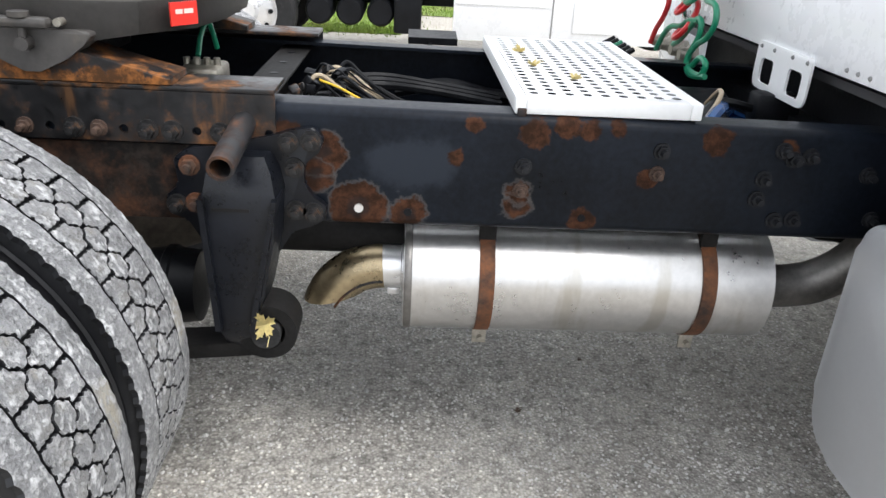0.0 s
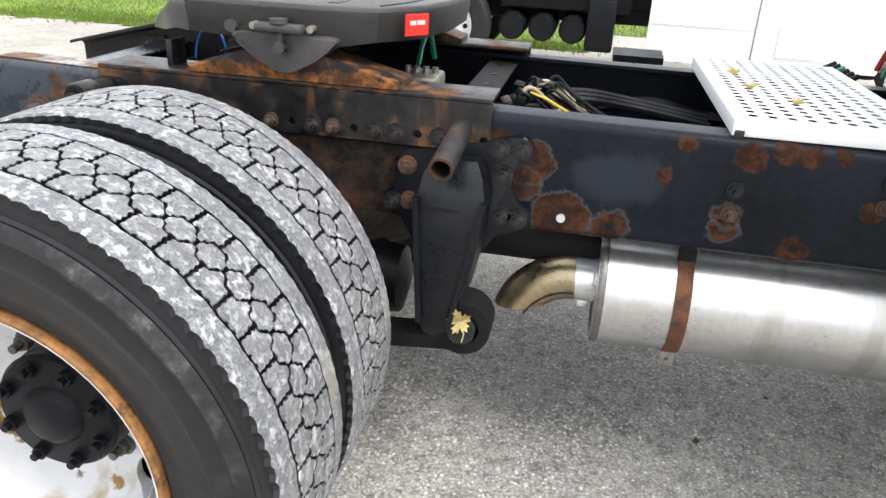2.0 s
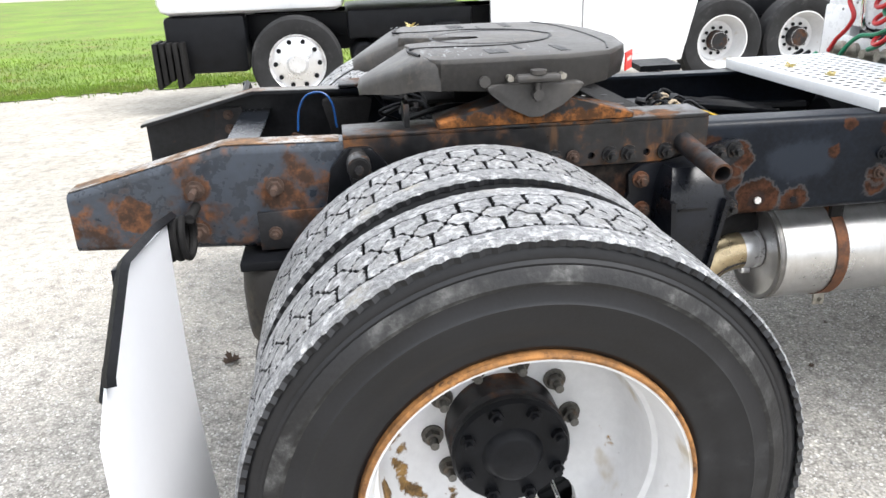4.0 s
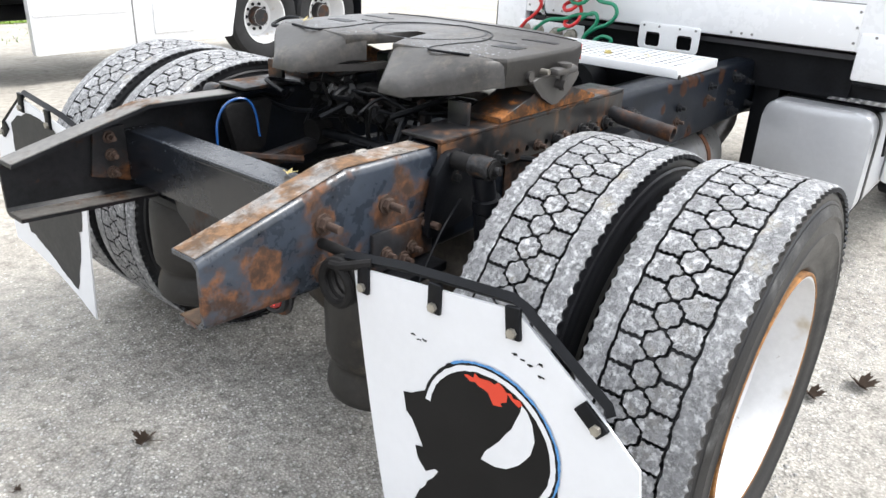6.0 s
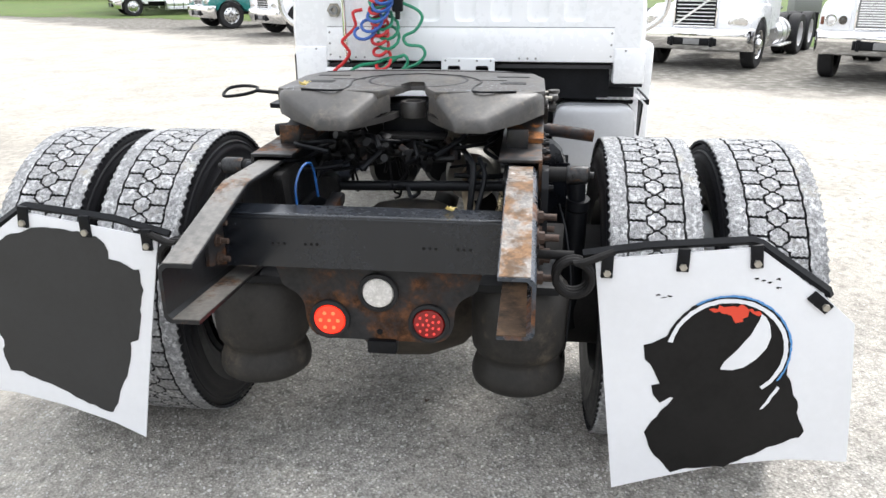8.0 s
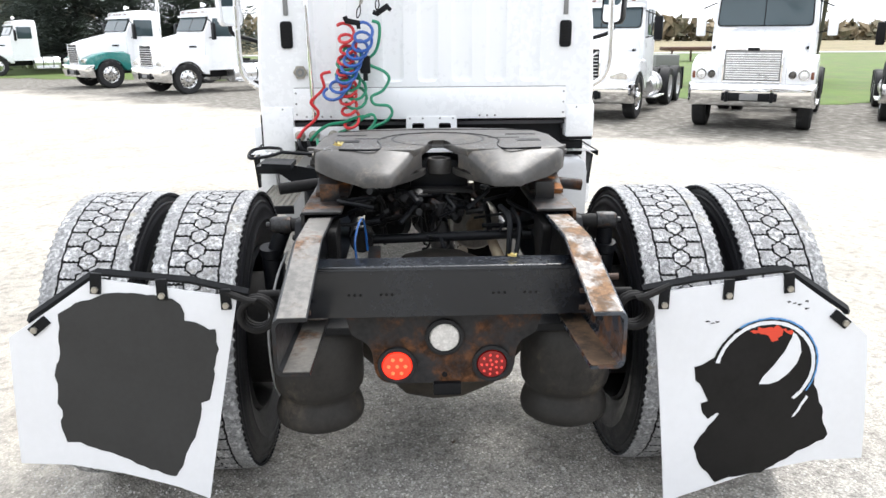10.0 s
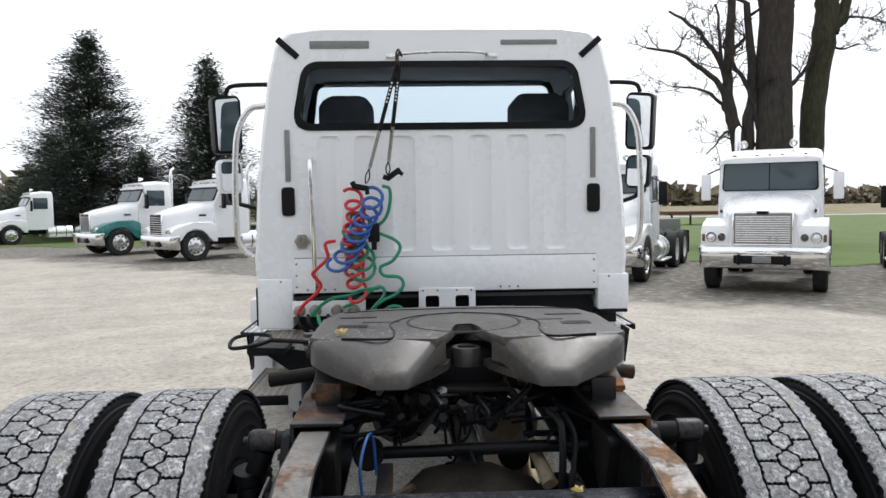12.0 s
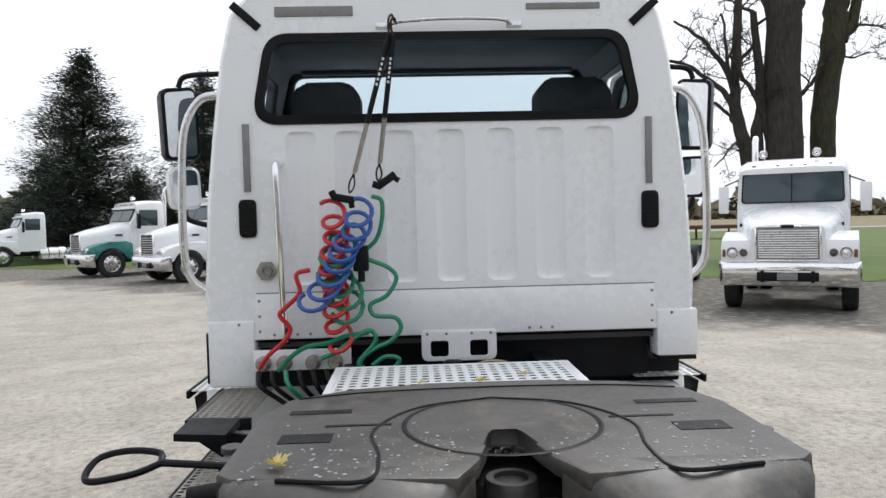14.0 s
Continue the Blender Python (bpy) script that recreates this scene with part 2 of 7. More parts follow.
m_darkglass = plain("dark_cab_glass", (0.04, 0.062, 0.072), 0.05)
# slate tone carries the sky reflected in the rear window, put into the lining
m_liner = material("headliner_glass_sheen", (0.17, 0.19, 0.215), 0.9, 0, 0.2, 5, 60, 0.1)
m_marker = plain("dark_marker_lens", (0.16, 0.055, 0.03), 0.3)
m_mirror = plain("mirror_glass", (0.8, 0.82, 0.84), 0.02, 1.0)
# seat grey is lifted too, for the same window reflection
m_seat = material("grey_seat_cloth_glass_sheen", (0.10, 0.105, 0.115), 0.9, 0, 0.3, 10, 120, 0.2)
m_inner = material("dark_cab_lining", (0.055, 0.055, 0.06), 0.85, 0, 0.2, 5, 60, 0.1)
m_red = plain("red_hose", (0.50, 0.016, 0.02), 0.32)
m_blue = plain("blue_hose", (0.02, 0.085, 0.33), 0.32)
m_green = plain("green_hose", (0.01, 0.21, 0.11), 0.32)
m_bluehose = plain("blue_line", (0.015, 0.07, 0.22), 0.25)
m_yellow = plain("yellow_wire", (0.65, 0.42, 0.02), 0.45)
m_redlens = plain("red_lens", (0.20, 0.006, 0.006), 0.15)
m_redlit = plain("lit_red_lens", (1.0, 0.03, 0.012), 0.2, emit=0.55)
m_led = plain("lit_led", (1.0, 0.10, 0.03), 0.3, emit=0.95)
m_leddim = plain("dim_led", (0.9, 0.05, 0.04), 0.3, emit=0.28)
m_clearlens = material("frosted_clear_lens", (0.62, 0.60, 0.58), 0.25, 0, 0.18, 60, 160, 0.3)
m_flapink = material("black_print", (0.009, 0.0085, 0.0085), 0.5, 0, 0.3, 9, 60, 0.03)
m_flapgrey = material("charcoal_print", (0.033, 0.033, 0.033), 0.6, 0, 0.15, 9, 60, 0.03)
m_flapred = plain("red_print", (0.62, 0.05, 0.02), 0.5)
m_flapblue = plain("blue_print", (0.08, 0.26, 0.55), 0.5)
m_sticker = plain("red_sticker", (0.62, 0.03, 0.02), 0.4)
m_stickerbar = plain("pale_sticker_print", (0.7, 0.55, 0.5), 0.5)
m_leaf = material("yellow_maple_leaf", (0.66, 0.56, 0.26), 0.7, 0, 0.25, 30, 120, 0.1)
m_leafbrown = material("brown_dead_leaf", (0.075, 0.05, 0.035), 0.8, 0, 0.3, 30, 120, 0.1)
m_grey = material("grey_gasket", (0.20, 0.20, 0.20), 0.65, 0, 0.15, 20, 90, 0.1)
m_grille = material("dark_grille_backing", (0.22, 0.22, 0.22), 0.5, 0.2, 0.2, 20, 90, 0.1)
m_teal = material("teal_truck_paint", (0.01, 0.16, 0.145), 0.3, 0, 0.04, 3, 40, 0.01, coat=0.4)
m_oily = material("oily_brown_casting", (0.05, 0.042, 0.034), 0.6, 0, 0.5, 9, 60, 0.2)
m_canister = material("dusty_grey_canister", (0.40, 0.38, 0.34), 0.6, 0, 0.25, 9, 60, 0.1, (0.12, 0.09, 0.06), 8, 0.62, 0.08)
m_boot = material("pale_rubber_boot", (0.36, 0.29, 0.20), 0.6, 0, 0.2, 20, 60, 0.1)
m_bark = material("rough_grey_bark", (0.047, 0.040, 0.036), 0.95, 0, 0.5, 3, 20, 0.8, stretch=(3, 3, 0.7))
m_mossbark = material("mossy_bark", (0.044, 0.042, 0.027), 0.95, 0, 0.5, 3, 20, 0.8, stretch=(3, 3, 0.7))
# needle green is lightened, so distance haze sits in the colour
m_spruce = material("hazy_spruce_needles", (0.066, 0.085, 0.072), 1.0, 0, 0.4, 1.2, 12, 0)
m_woods = material("autumn_woods", (0.19, 0.15, 0.095), 0.95, 0, 0.45, 0.12, 1.2, 0, (0.10, 0.105, 0.065), 0.2, 0.52, 0.1)
m_grass = material("mown_grass", (0.115, 0.185, 0.018), 0.95, 0, 0.35, 0.6, 22, 0.5, (0.16, 0.17, 0.045), 1.7, 0.6, 0.12)
# darker olive than the verge grass
m_lawn = material("dark_olive_lawn", (0.068, 0.115, 0.016), 0.95, 0, 0.35, 0.6, 22, 0.5, (0.105, 0.115, 0.032), 1.1, 0.58, 0.12)
m_straw = material("dry_field_grass", (0.20, 0.16, 0.088), 0.95, 0, 0.4, 0.35, 6, 0.4, (0.10, 0.115, 0.035), 0.25, 0.56, 0.1)
m_road = material("pale_road", (0.36, 0.35, 0.33), 0.9, 0, 0.1, 1, 20, 0.1)
m_brown = material("weathered_wood", (0.10, 0.05, 0.035), 0.85, 0, 0.3, 5, 40, 0.2)


def gravel_material():
    """Crushed limestone lot: single stones by cell, fines between them, darker and paler stretches, a row of damp
    earth.
    """
    m = bpy.data.materials.new("crushed_limestone_gravel")
    m.use_nodes = True
    N, L = m.node_tree.nodes, m.node_tree.links
    b = N["Principled BSDF"]
    co = N.new("ShaderNodeTexCoord")

    def tex(kind, s, out):
        n = N.new(kind)
        n.inputs["Scale"].default_value = s
        L.new(co.outputs["Object"], n.inputs["Vector"])
        return n.outputs[out]

    def ramp(x, stops):
        r = N.new("ShaderNodeValToRGB")
        r.color_ramp.elements[0].position, r.color_ramp.elements[0].color = stops[0][0], rgb(stops[0][1])
        r.color_ramp.elements[1].position, r.color_ramp.elements[1].color = stops[-1][0], rgb(stops[-1][1])
        for p, c in stops[1:-1]:
            r.color_ramp.elements.new(p).color = rgb(c)
        L.new(x, r.inputs[0])
        return r.outputs[0]

    def mul(a, c, f=1.0):
        x = N.new("ShaderNodeMix")
        x.data_type, x.blend_type = "RGBA", "MULTIPLY"
        x.inputs[0].default_value = f
        L.new(a, x.inputs[6])
        L.new(c, x.inputs[7])
        return x.outputs[2]

    sep = N.new("ShaderNodeSeparateColor")
    L.new(tex("ShaderNodeTexVoronoi", 118.0, "Color"), sep.inputs[0])
    stones = ramp(sep.outputs[0], [(0.0, (0.24, 0.23, 0.216)), (0.25, (0.40, 0.388, 0.37)), (0.93, (0.50, 0.486, 0.462)), (1.0, (0.86, 0.845, 0.81))])
    fines = ramp(tex("ShaderNodeTexNoise", 260.0, "Fac"), [(0.3, (0.74, 0.74, 0.74)), (0.7, (1, 1, 1))])
    patches = ramp(tex("ShaderNodeTexNoise", 0.55, "Fac"), [(0.32, (0.86, 0.855, 0.84)), (0.62, (1.02, 1.005, 0.975))])
    tracks = ramp(tex("ShaderNodeTexNoise", 2.3, "Fac"), [(0.35, (0.86, 0.85, 0.84)), (0.6, (1.0, 1.0, 0.995))])
    grit = ramp(tex("ShaderNodeTexNoise", 17.0, "Fac"), [(0.30, (0.70, 0.70, 0.70)), (0.48, (1.0, 1.0, 1.0)), (0.70, (1.16, 1.15, 1.13))])
    # gaps between the stones are darkened, their shade put into the colour
    crevice_shade = ramp(tex("ShaderNodeTexVoronoi", 118.0, "Distance"), [(0.30, (1.0, 1.0, 1.0)), (0.72, (0.66, 0.66, 0.655))])
    base = mul(mul(mul(mul(mul(stones, fines), patches), tracks), grit), crevice_shade)
    # darker tone in a long oval under the tractor, paler on the open lot
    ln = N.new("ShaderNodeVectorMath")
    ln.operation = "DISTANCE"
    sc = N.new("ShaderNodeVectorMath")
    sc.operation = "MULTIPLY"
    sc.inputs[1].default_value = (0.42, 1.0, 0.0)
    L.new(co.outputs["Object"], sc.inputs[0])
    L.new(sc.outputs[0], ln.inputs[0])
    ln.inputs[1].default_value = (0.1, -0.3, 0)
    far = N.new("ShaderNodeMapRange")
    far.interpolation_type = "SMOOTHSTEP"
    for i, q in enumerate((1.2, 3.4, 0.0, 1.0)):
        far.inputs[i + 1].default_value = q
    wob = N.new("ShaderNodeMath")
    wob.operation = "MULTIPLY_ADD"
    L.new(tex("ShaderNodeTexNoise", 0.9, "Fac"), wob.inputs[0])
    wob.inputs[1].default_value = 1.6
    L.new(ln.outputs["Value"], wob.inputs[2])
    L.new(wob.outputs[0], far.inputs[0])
    # blends the darker tone into the paler one with distance
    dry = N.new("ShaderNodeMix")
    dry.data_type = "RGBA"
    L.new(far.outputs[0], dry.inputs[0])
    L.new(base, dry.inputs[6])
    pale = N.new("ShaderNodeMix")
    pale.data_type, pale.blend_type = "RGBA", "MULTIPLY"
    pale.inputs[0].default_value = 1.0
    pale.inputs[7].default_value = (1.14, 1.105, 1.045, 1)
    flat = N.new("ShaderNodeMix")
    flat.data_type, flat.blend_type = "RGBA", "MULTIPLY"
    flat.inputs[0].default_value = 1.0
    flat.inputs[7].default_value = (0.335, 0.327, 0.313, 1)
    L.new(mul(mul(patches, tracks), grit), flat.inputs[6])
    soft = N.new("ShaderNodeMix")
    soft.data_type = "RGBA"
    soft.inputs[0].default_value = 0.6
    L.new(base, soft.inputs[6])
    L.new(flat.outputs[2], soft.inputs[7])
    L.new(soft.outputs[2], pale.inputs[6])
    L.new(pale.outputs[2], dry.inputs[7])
    # damp trodden earth along the row where the other trucks park
    row = N.new("ShaderNodeVectorMath")
    row.operation = "DOT_PRODUCT"
    row.inputs[1].default_value = (0.8, -0.6, 0)
    L.new(co.outputs["Object"], row.inputs[0])
    rag = N.new("ShaderNodeMath")
    rag.operation = "MULTIPLY_ADD"
    L.new(tex("ShaderNodeTexNoise", 0.8, "Fac"), rag.inputs[0])
    rag.inputs[1].default_value = 3.6
    L.new(row.outputs["Value"], rag.inputs[2])
    mud = N.new("ShaderNodeMapRange")
    mud.interpolation_type = "SMOOTHSTEP"
    for i, q in enumerate((13.0, 14.6, 0.0, 0.92)):
        mud.inputs[i + 1].default_value = q
    L.new(rag.outputs[0], mud.inputs[0])
    earth = N.new("ShaderNodeMix")
    earth.data_type = "RGBA"
    L.new(mud.outputs[0], earth.inputs[0])
    L.new(dry.outputs[2], earth.inputs[6])
    L.new(ramp(tex("ShaderNodeTexNoise", 5.0, "Fac"), [(0.34, (0.07, 0.063, 0.052)), (0.54, (0.125, 0.116, 0.10)), (0.72, (0.25, 0.24, 0.215))]), earth.inputs[7])
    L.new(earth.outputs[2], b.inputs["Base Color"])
    b.inputs["Roughness"].default_value = 0.9
    bn = N.new("ShaderNodeBump")
    bn.inputs["Strength"].default_value, bn.inputs["Distance"].default_value = 0.55, 0.006
    L.new(tex("ShaderNodeTexVoronoi", 118.0, "Distance"), bn.inputs["Height"])
    L.new(bn.outputs[0], b.inputs["Normal"])
    return m


m_gravel = gravel_material()
m_stone = material("loose_limestone_chip", (0.42, 0.41, 0.395), 0.9, 0, 0.5, 3, 60, 0.2)


# ---- mesh helpers ----
def mesh_of(bm, name, mat=None, smooth=38):
    bmesh.ops.recalc_face_normals(bm, faces=bm.faces)
    me = bpy.data.meshes.new(name)
    bm.to_mesh(me)
    bm.free()
    if smooth:
        me.polygons.foreach_set("use_smooth", [True] * len(me.polygons))
        me.set_sharp_from_angle(angle=radians(smooth))
    if mat:
        me.materials.append(mat)
    return me


def part(name, bm, mat=None, parent=None, label="", smooth=38):
    ob = new(name, mesh_of(bm, name, mat, smooth) if isinstance(bm, bmesh.types.BMesh) else bm)
    ob.parent = parent
    if label:
        ob["label"] = label
    return ob


def thing(name, label, category, at=(0, 0, 0), turn=0, group="", kind=""):
    ob = new(name)
    ob.empty_display_size = 0.2
    ob.matrix_world = pose(*at, 0, 0, turn)
    return tagged(ob, label, category, group, kind)


def box(x0, x1, y0, y1, z0, z1, bevel=0.0, seg=2, bm=None):
    bm = bm or bmesh.new()
    vs = [bm.verts.new((x, y, z)) for x in (x0, x1) for y in (y0, y1) for z in (z0, z1)]
    fs = [bm.faces.new([vs[i] for i in f]) for f in ((0, 1, 3, 2), (4, 6, 7, 5), (0, 4, 5, 1), (2, 3, 7, 6), (0, 2, 6, 4), (1, 5, 7, 3))]
    if bevel:
        bmesh.ops.bevel(bm, geom=list({e for f in fs for e in f.edges}), offset=bevel, segments=seg, affect="EDGES", profile=0.5)
    return bm


def extrude(poly, axis, a, c, bevel=0.0, bm=None):
    """A polygon of 2D points drawn out from a to c along an axis ('x': y,z  'y': x,z  'z': x,y)."""
    bm = bm or bmesh.new()

    def at(p, d):
        return {"x": (d, p[0], p[1]), "y": (p[0], d, p[1]), "z": (p[0], p[1], d)}[axis]
    lo = [bm.verts.new(at(p, a)) for p in poly]
    hi = [bm.verts.new(at(p, c)) for p in poly]
    fs = [bm.faces.new(lo), bm.faces.new(hi)]
    n = len(poly)
    for i in range(n):
        fs.append(bm.faces.new((lo[i], lo[(i + 1) % n], hi[(i + 1) % n], hi[i])))
    if bevel:
        bmesh.ops.bevel(bm, geom=list({e for f in fs[:2] for e in f.edges}), offset=bevel, segments=2, affect="EDGES", profile=0.5)
    return bm


def frame_of(d):
    d = d.normalized()
    u = d.cross(Vector((0, 0, 1)) if abs(d.z) < 0.9 else Vector((1, 0, 0))).normalized()
    return u, d.cross(u)


def rod(p0, p1, r, n=12, r1=None, bm=None, cap=True):
    bm = bm or bmesh.new()
    p0, p1 = Vector(p0), Vector(p1)
    u, w = frame_of(p1 - p0)
    r1 = r if r1 is None else r1
    a = [bm.verts.new(p0 + (u * math.cos(q) + w * math.sin(q)) * r) for q in (2 * math.pi * i / n for i in range(n))]
    c = [bm.verts.new(p1 + (u * math.cos(q) + w * math.sin(q)) * r1) for q in (2 * math.pi * i / n for i in range(n))]
    for i in range(n):
        bm.faces.new((a[i], a[(i + 1) % n], c[(i + 1) % n], c[i]))
    if cap:
        bm.faces.new(a)
        bm.faces.new(c)
    return bm


def smooth_line(pts, k=6):
    """A smooth run of points through the given ones."""
    p = [Vector(q) for q in pts]
    p = [p[0] * 2 - p[1], *p, p[-1] * 2 - p[-2]]
    out = []
    for i in range(1, len(p) - 2):
        for j in range(k):
            t = j / k
            a, b, c, d = p[i - 1:i + 3]
            out.append(0.5 * (2 * b + (c - a) * t + (2 * a - 5 * b + 4 * c - d) * t * t + (3 * b - a - 3 * c + d) * t ** 3))
    return out + [p[-2]]


def tube(pts, r, n=8, bm=None, ends=None, cap=True):
    """A round tube along points; ends: radii at the two ends."""
    bm = bm or bmesh.new()
    pts = [Vector(q) for q in pts]
    rings, u = [], None
    for i, p in enumerate(pts):
        d = (pts[min(i + 1, len(pts) - 1)] - pts[max(i - 1, 0)]).normalized()
        if u is None:
            u, _ = frame_of(d)
        u = (u - d * u.dot(d)).normalized()
        w = d.cross(u)
        rr = r if ends is None else ends[0] + (ends[1] - ends[0]) * i / max(len(pts) - 1, 1)
        rings.append([bm.verts.new(p + (u * math.cos(q) + w * math.sin(q)) * rr) for q in (2 * math.pi * k / n for k in range(n))])
    for a, c in zip(rings, rings[1:]):
        for i in range(n):
            bm.faces.new((a[i], a[(i + 1) % n], c[(i + 1) % n], c[i]))
    if cap:
        bm.faces.new(rings[0])
        bm.faces.new(rings[-1])
    return bm


def lathe(profile, n=48, axis="y", centre=(0, 0, 0), bm=None, closed=True):
    """A profile of (radius, along) turned round an axis; closed joins the last point to the first."""
    bm = bm or bmesh.new()
    cx, cy, cz = centre
    rings = []
    for r, s in profile:
        ring = []
        for i in range(n):
            q = 2 * math.pi * i / n
            a, b = r * math.cos(q), r * math.sin(q)
            ring.append(bm.verts.new({"y": (cx + a, cy + s, cz + b), "x": (cx + s, cy + a, cz + b), "z": (cx + a, cy + b, cz + s)}[axis]))
        rings.append(ring)
    if closed:
        rings.append(rings[0])
    for a, c in zip(rings, rings[1:]):
        for i in range(n):
            bm.faces.new((a[i], a[(i + 1) % n], c[(i + 1) % n], c[i]))
    return bm


def loft(sections, cap=True, bm=None):
    """Loops of equally many points joined one to the next."""
    bm = bm or bmesh.new()
    rings = [[bm.verts.new(p) for p in s] for s in sections]
    n = len(rings[0])
    for a, c in zip(rings, rings[1:]):
        for i in range(n):
            bm.faces.new((a[i], a[(i + 1) % n], c[(i + 1) % n], c[i]))
    if cap:
        bm.faces.new(rings[0])
        bm.faces.new(rings[-1])
    return bm


def carve(bm, cutter):
    """Cuts one closed shape out of another."""
    a, c = new("work", mesh_of(bm, "work", smooth=0)), new("work_cut", mesh_of(cutter, "work_cut", smooth=0))
    mod = a.modifiers.new("cut", "BOOLEAN")
    mod.object, mod.operation, mod.solver = c, "DIFFERENCE", "EXACT"
    got = bpy.data.meshes.new_from_object(a.evaluated_get(bpy.context.evaluated_depsgraph_get()))
    out = bmesh.new()
    out.from_mesh(got)
    for o in (a, c):
        data = o.data
        bpy.data.objects.remove(o)
        bpy.data.meshes.remove(data)
    bpy.data.meshes.remove(got)
    return out


def rounded(pts, r, k=5):
    """A polygon with its corners rounded by r (one radius, or one a corner)."""
    out = []
    n = len(pts)
    for i in range(n):
        a, p, c = (Vector(pts[(i + j) % n]) for j in (-1, 0, 1))
        rr = r[i] if isinstance(r, (list, tuple)) else r
        u, w = (a - p).normalized(), (c - p).normalized()
        if rr <= 0:
            out.append(tuple(p))
            continue
        half = math.acos(max(-1, min(1, u.dot(w)))) / 2
        t = min(rr / math.tan(half), (a - p).length * 0.49, (c - p).length * 0.49)
        s, e = p + u * t, p + w * t
        for j in range(k + 1):
            f = j / k
            out.append(tuple((1 - f) ** 2 * s + 2 * f * (1 - f) * p + f * f * e))
    return out


def hexbolt(r, h, washer=0.0, stud=0.0, axis=(0, -1, 0)):
    """A hex nut standing along an axis from the origin, with its washer and stud."""
    d = Vector(axis)
    bm = rod((0, 0, 0), d * h, r, 6)
    if washer:
        rod((0, 0, 0), d * h * 0.3, r * 1.35, 14, bm=bm)
    if stud:
        rod(d * h * 0.9, d * (h + stud), r * 0.55, 10, bm=bm)
    return bm


# ---- the lot ----
def fall(x, y):
    """Height of the lot: level round the tractor, falling gently away to the lawn."""
    r = math.hypot(x - 0.3, y + 0.3)
    f = max(0.0, min(1.0, (r - 3.5) / 9.5))
    return -0.42 * f * f * (3 - 2 * f)


def sheet(xs, ys, lift, inside=None):
    bm = bmesh.new()
    grid = {}

    def vert(x, y):
        if (x, y) not in grid:
            grid[x, y] = bm.verts.new((x, y, fall(x, y) + lift))
        return grid[x, y]
    for x0, x1 in zip(xs, xs[1:]):
        for y0, y1 in zip(ys, ys[1:]):
            if inside is None or inside((x0 + x1) / 2, (y0 + y1) / 2):
                bm.faces.new((vert(x0, y0), vert(x1, y0), vert(x1, y1), vert(x0, y1)))
    return bm


def steps(a, b, d):
    n = round((b - a) / d)
    return [round(a + (b - a) * i / n, 4) for i in range(n + 1)]


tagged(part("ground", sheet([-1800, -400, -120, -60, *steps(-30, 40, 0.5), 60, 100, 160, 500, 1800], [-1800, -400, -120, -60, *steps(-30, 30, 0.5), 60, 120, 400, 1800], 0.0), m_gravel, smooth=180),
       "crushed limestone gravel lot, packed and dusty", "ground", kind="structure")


def wander(x, y, s=0.35):
    return s * (noise.noise((x * 0.5, y * 0.5, 0)) + 0.7 * noise.noise((x * 1.9, y * 1.9, 3)) + 0.5 * noise.noise((x * 6, y * 6, 7)))


def on_verge(x, y):
    edge = 8.55 + 0.07 * max(0, x + 4) if x < 0.9 else 12.2 if x < 6 else 9.25 + (x - 6) ** 2 * 0.5
    return y > edge + wander(x, y)


def on_lawn(x, y):
    edge = 18.2 - 0.30 * (y + 12.5) if y < -12.5 else 18.2 if y < -9.5 else 18.2 + (y + 9.5) * 2.4 if y < -5 else 29 + (y + 5) * 0.25
    return x > edge + 2 * wander(x, y)


tagged(part("grass_verge", sheet([-60, *steps(-16, 10, 0.2)], [*steps(8, 13, 0.2), *steps(13.5, 20, 0.5), 40], 0.012, on_verge), m_grass, smooth=180),
       "green mown grass verge beside the gravel lot", "grass", kind="structure")
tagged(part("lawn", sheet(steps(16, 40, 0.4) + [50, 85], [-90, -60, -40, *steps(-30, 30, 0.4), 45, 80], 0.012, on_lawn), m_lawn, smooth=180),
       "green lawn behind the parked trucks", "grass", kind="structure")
tagged(part("dry_field", sheet([78, 120, 200, 330], [-260, -120, 0, 120, 260], 0.03), m_straw),
       "brown autumn field beyond the lawn", "field", kind="structure")
tagged(part("road", box(72, 76.5, -150, 150, -0.5, -0.37), m_road), "pale narrow road across the lawn", "road", kind="structure")


def grass_blades(regions, count, seed):
    rnd = random.Random(seed)
    verts, faces = [], []
    for _ in range(count):
        x0, x1, y0, y1 = rnd.choice(regions)
        x, y = rnd.uniform(x0, x1), rnd.uniform(y0, y1)
        if not on_verge(x, y) and rnd.random() < 0.97:
            continue
        h, a, w = rnd.uniform(0.03, 0.085), rnd.uniform(0, 6.28), rnd.uniform(0.006, 0.013)
        dx, dy = math.cos(a) * w, math.sin(a) * w
        lean, z = rnd.uniform(-0.03, 0.03), fall(x, y)
        i = len(verts)
        verts += [(x - dx, y - dy, z + 0.01), (x + dx, y + dy, z + 0.01), (x + lean, y + lean * 0.6, z + h)]
        faces.append((i, i + 1, i + 2))
    me = bpy.data.meshes.new("grass_blades")
    me.from_pydata(verts, [], faces)
    me.materials.append(m_grass)
    return me


tagged(part("grass_blades", grass_blades([(-9, 2, 8.2, 10.0), (-9, 2, 8.2, 9.2), (-12, 4, 9.5, 14), (-12, 5, 10, 18)], 46000, 4)), "short green grass blades on the verge", "grass", kind="stuff")


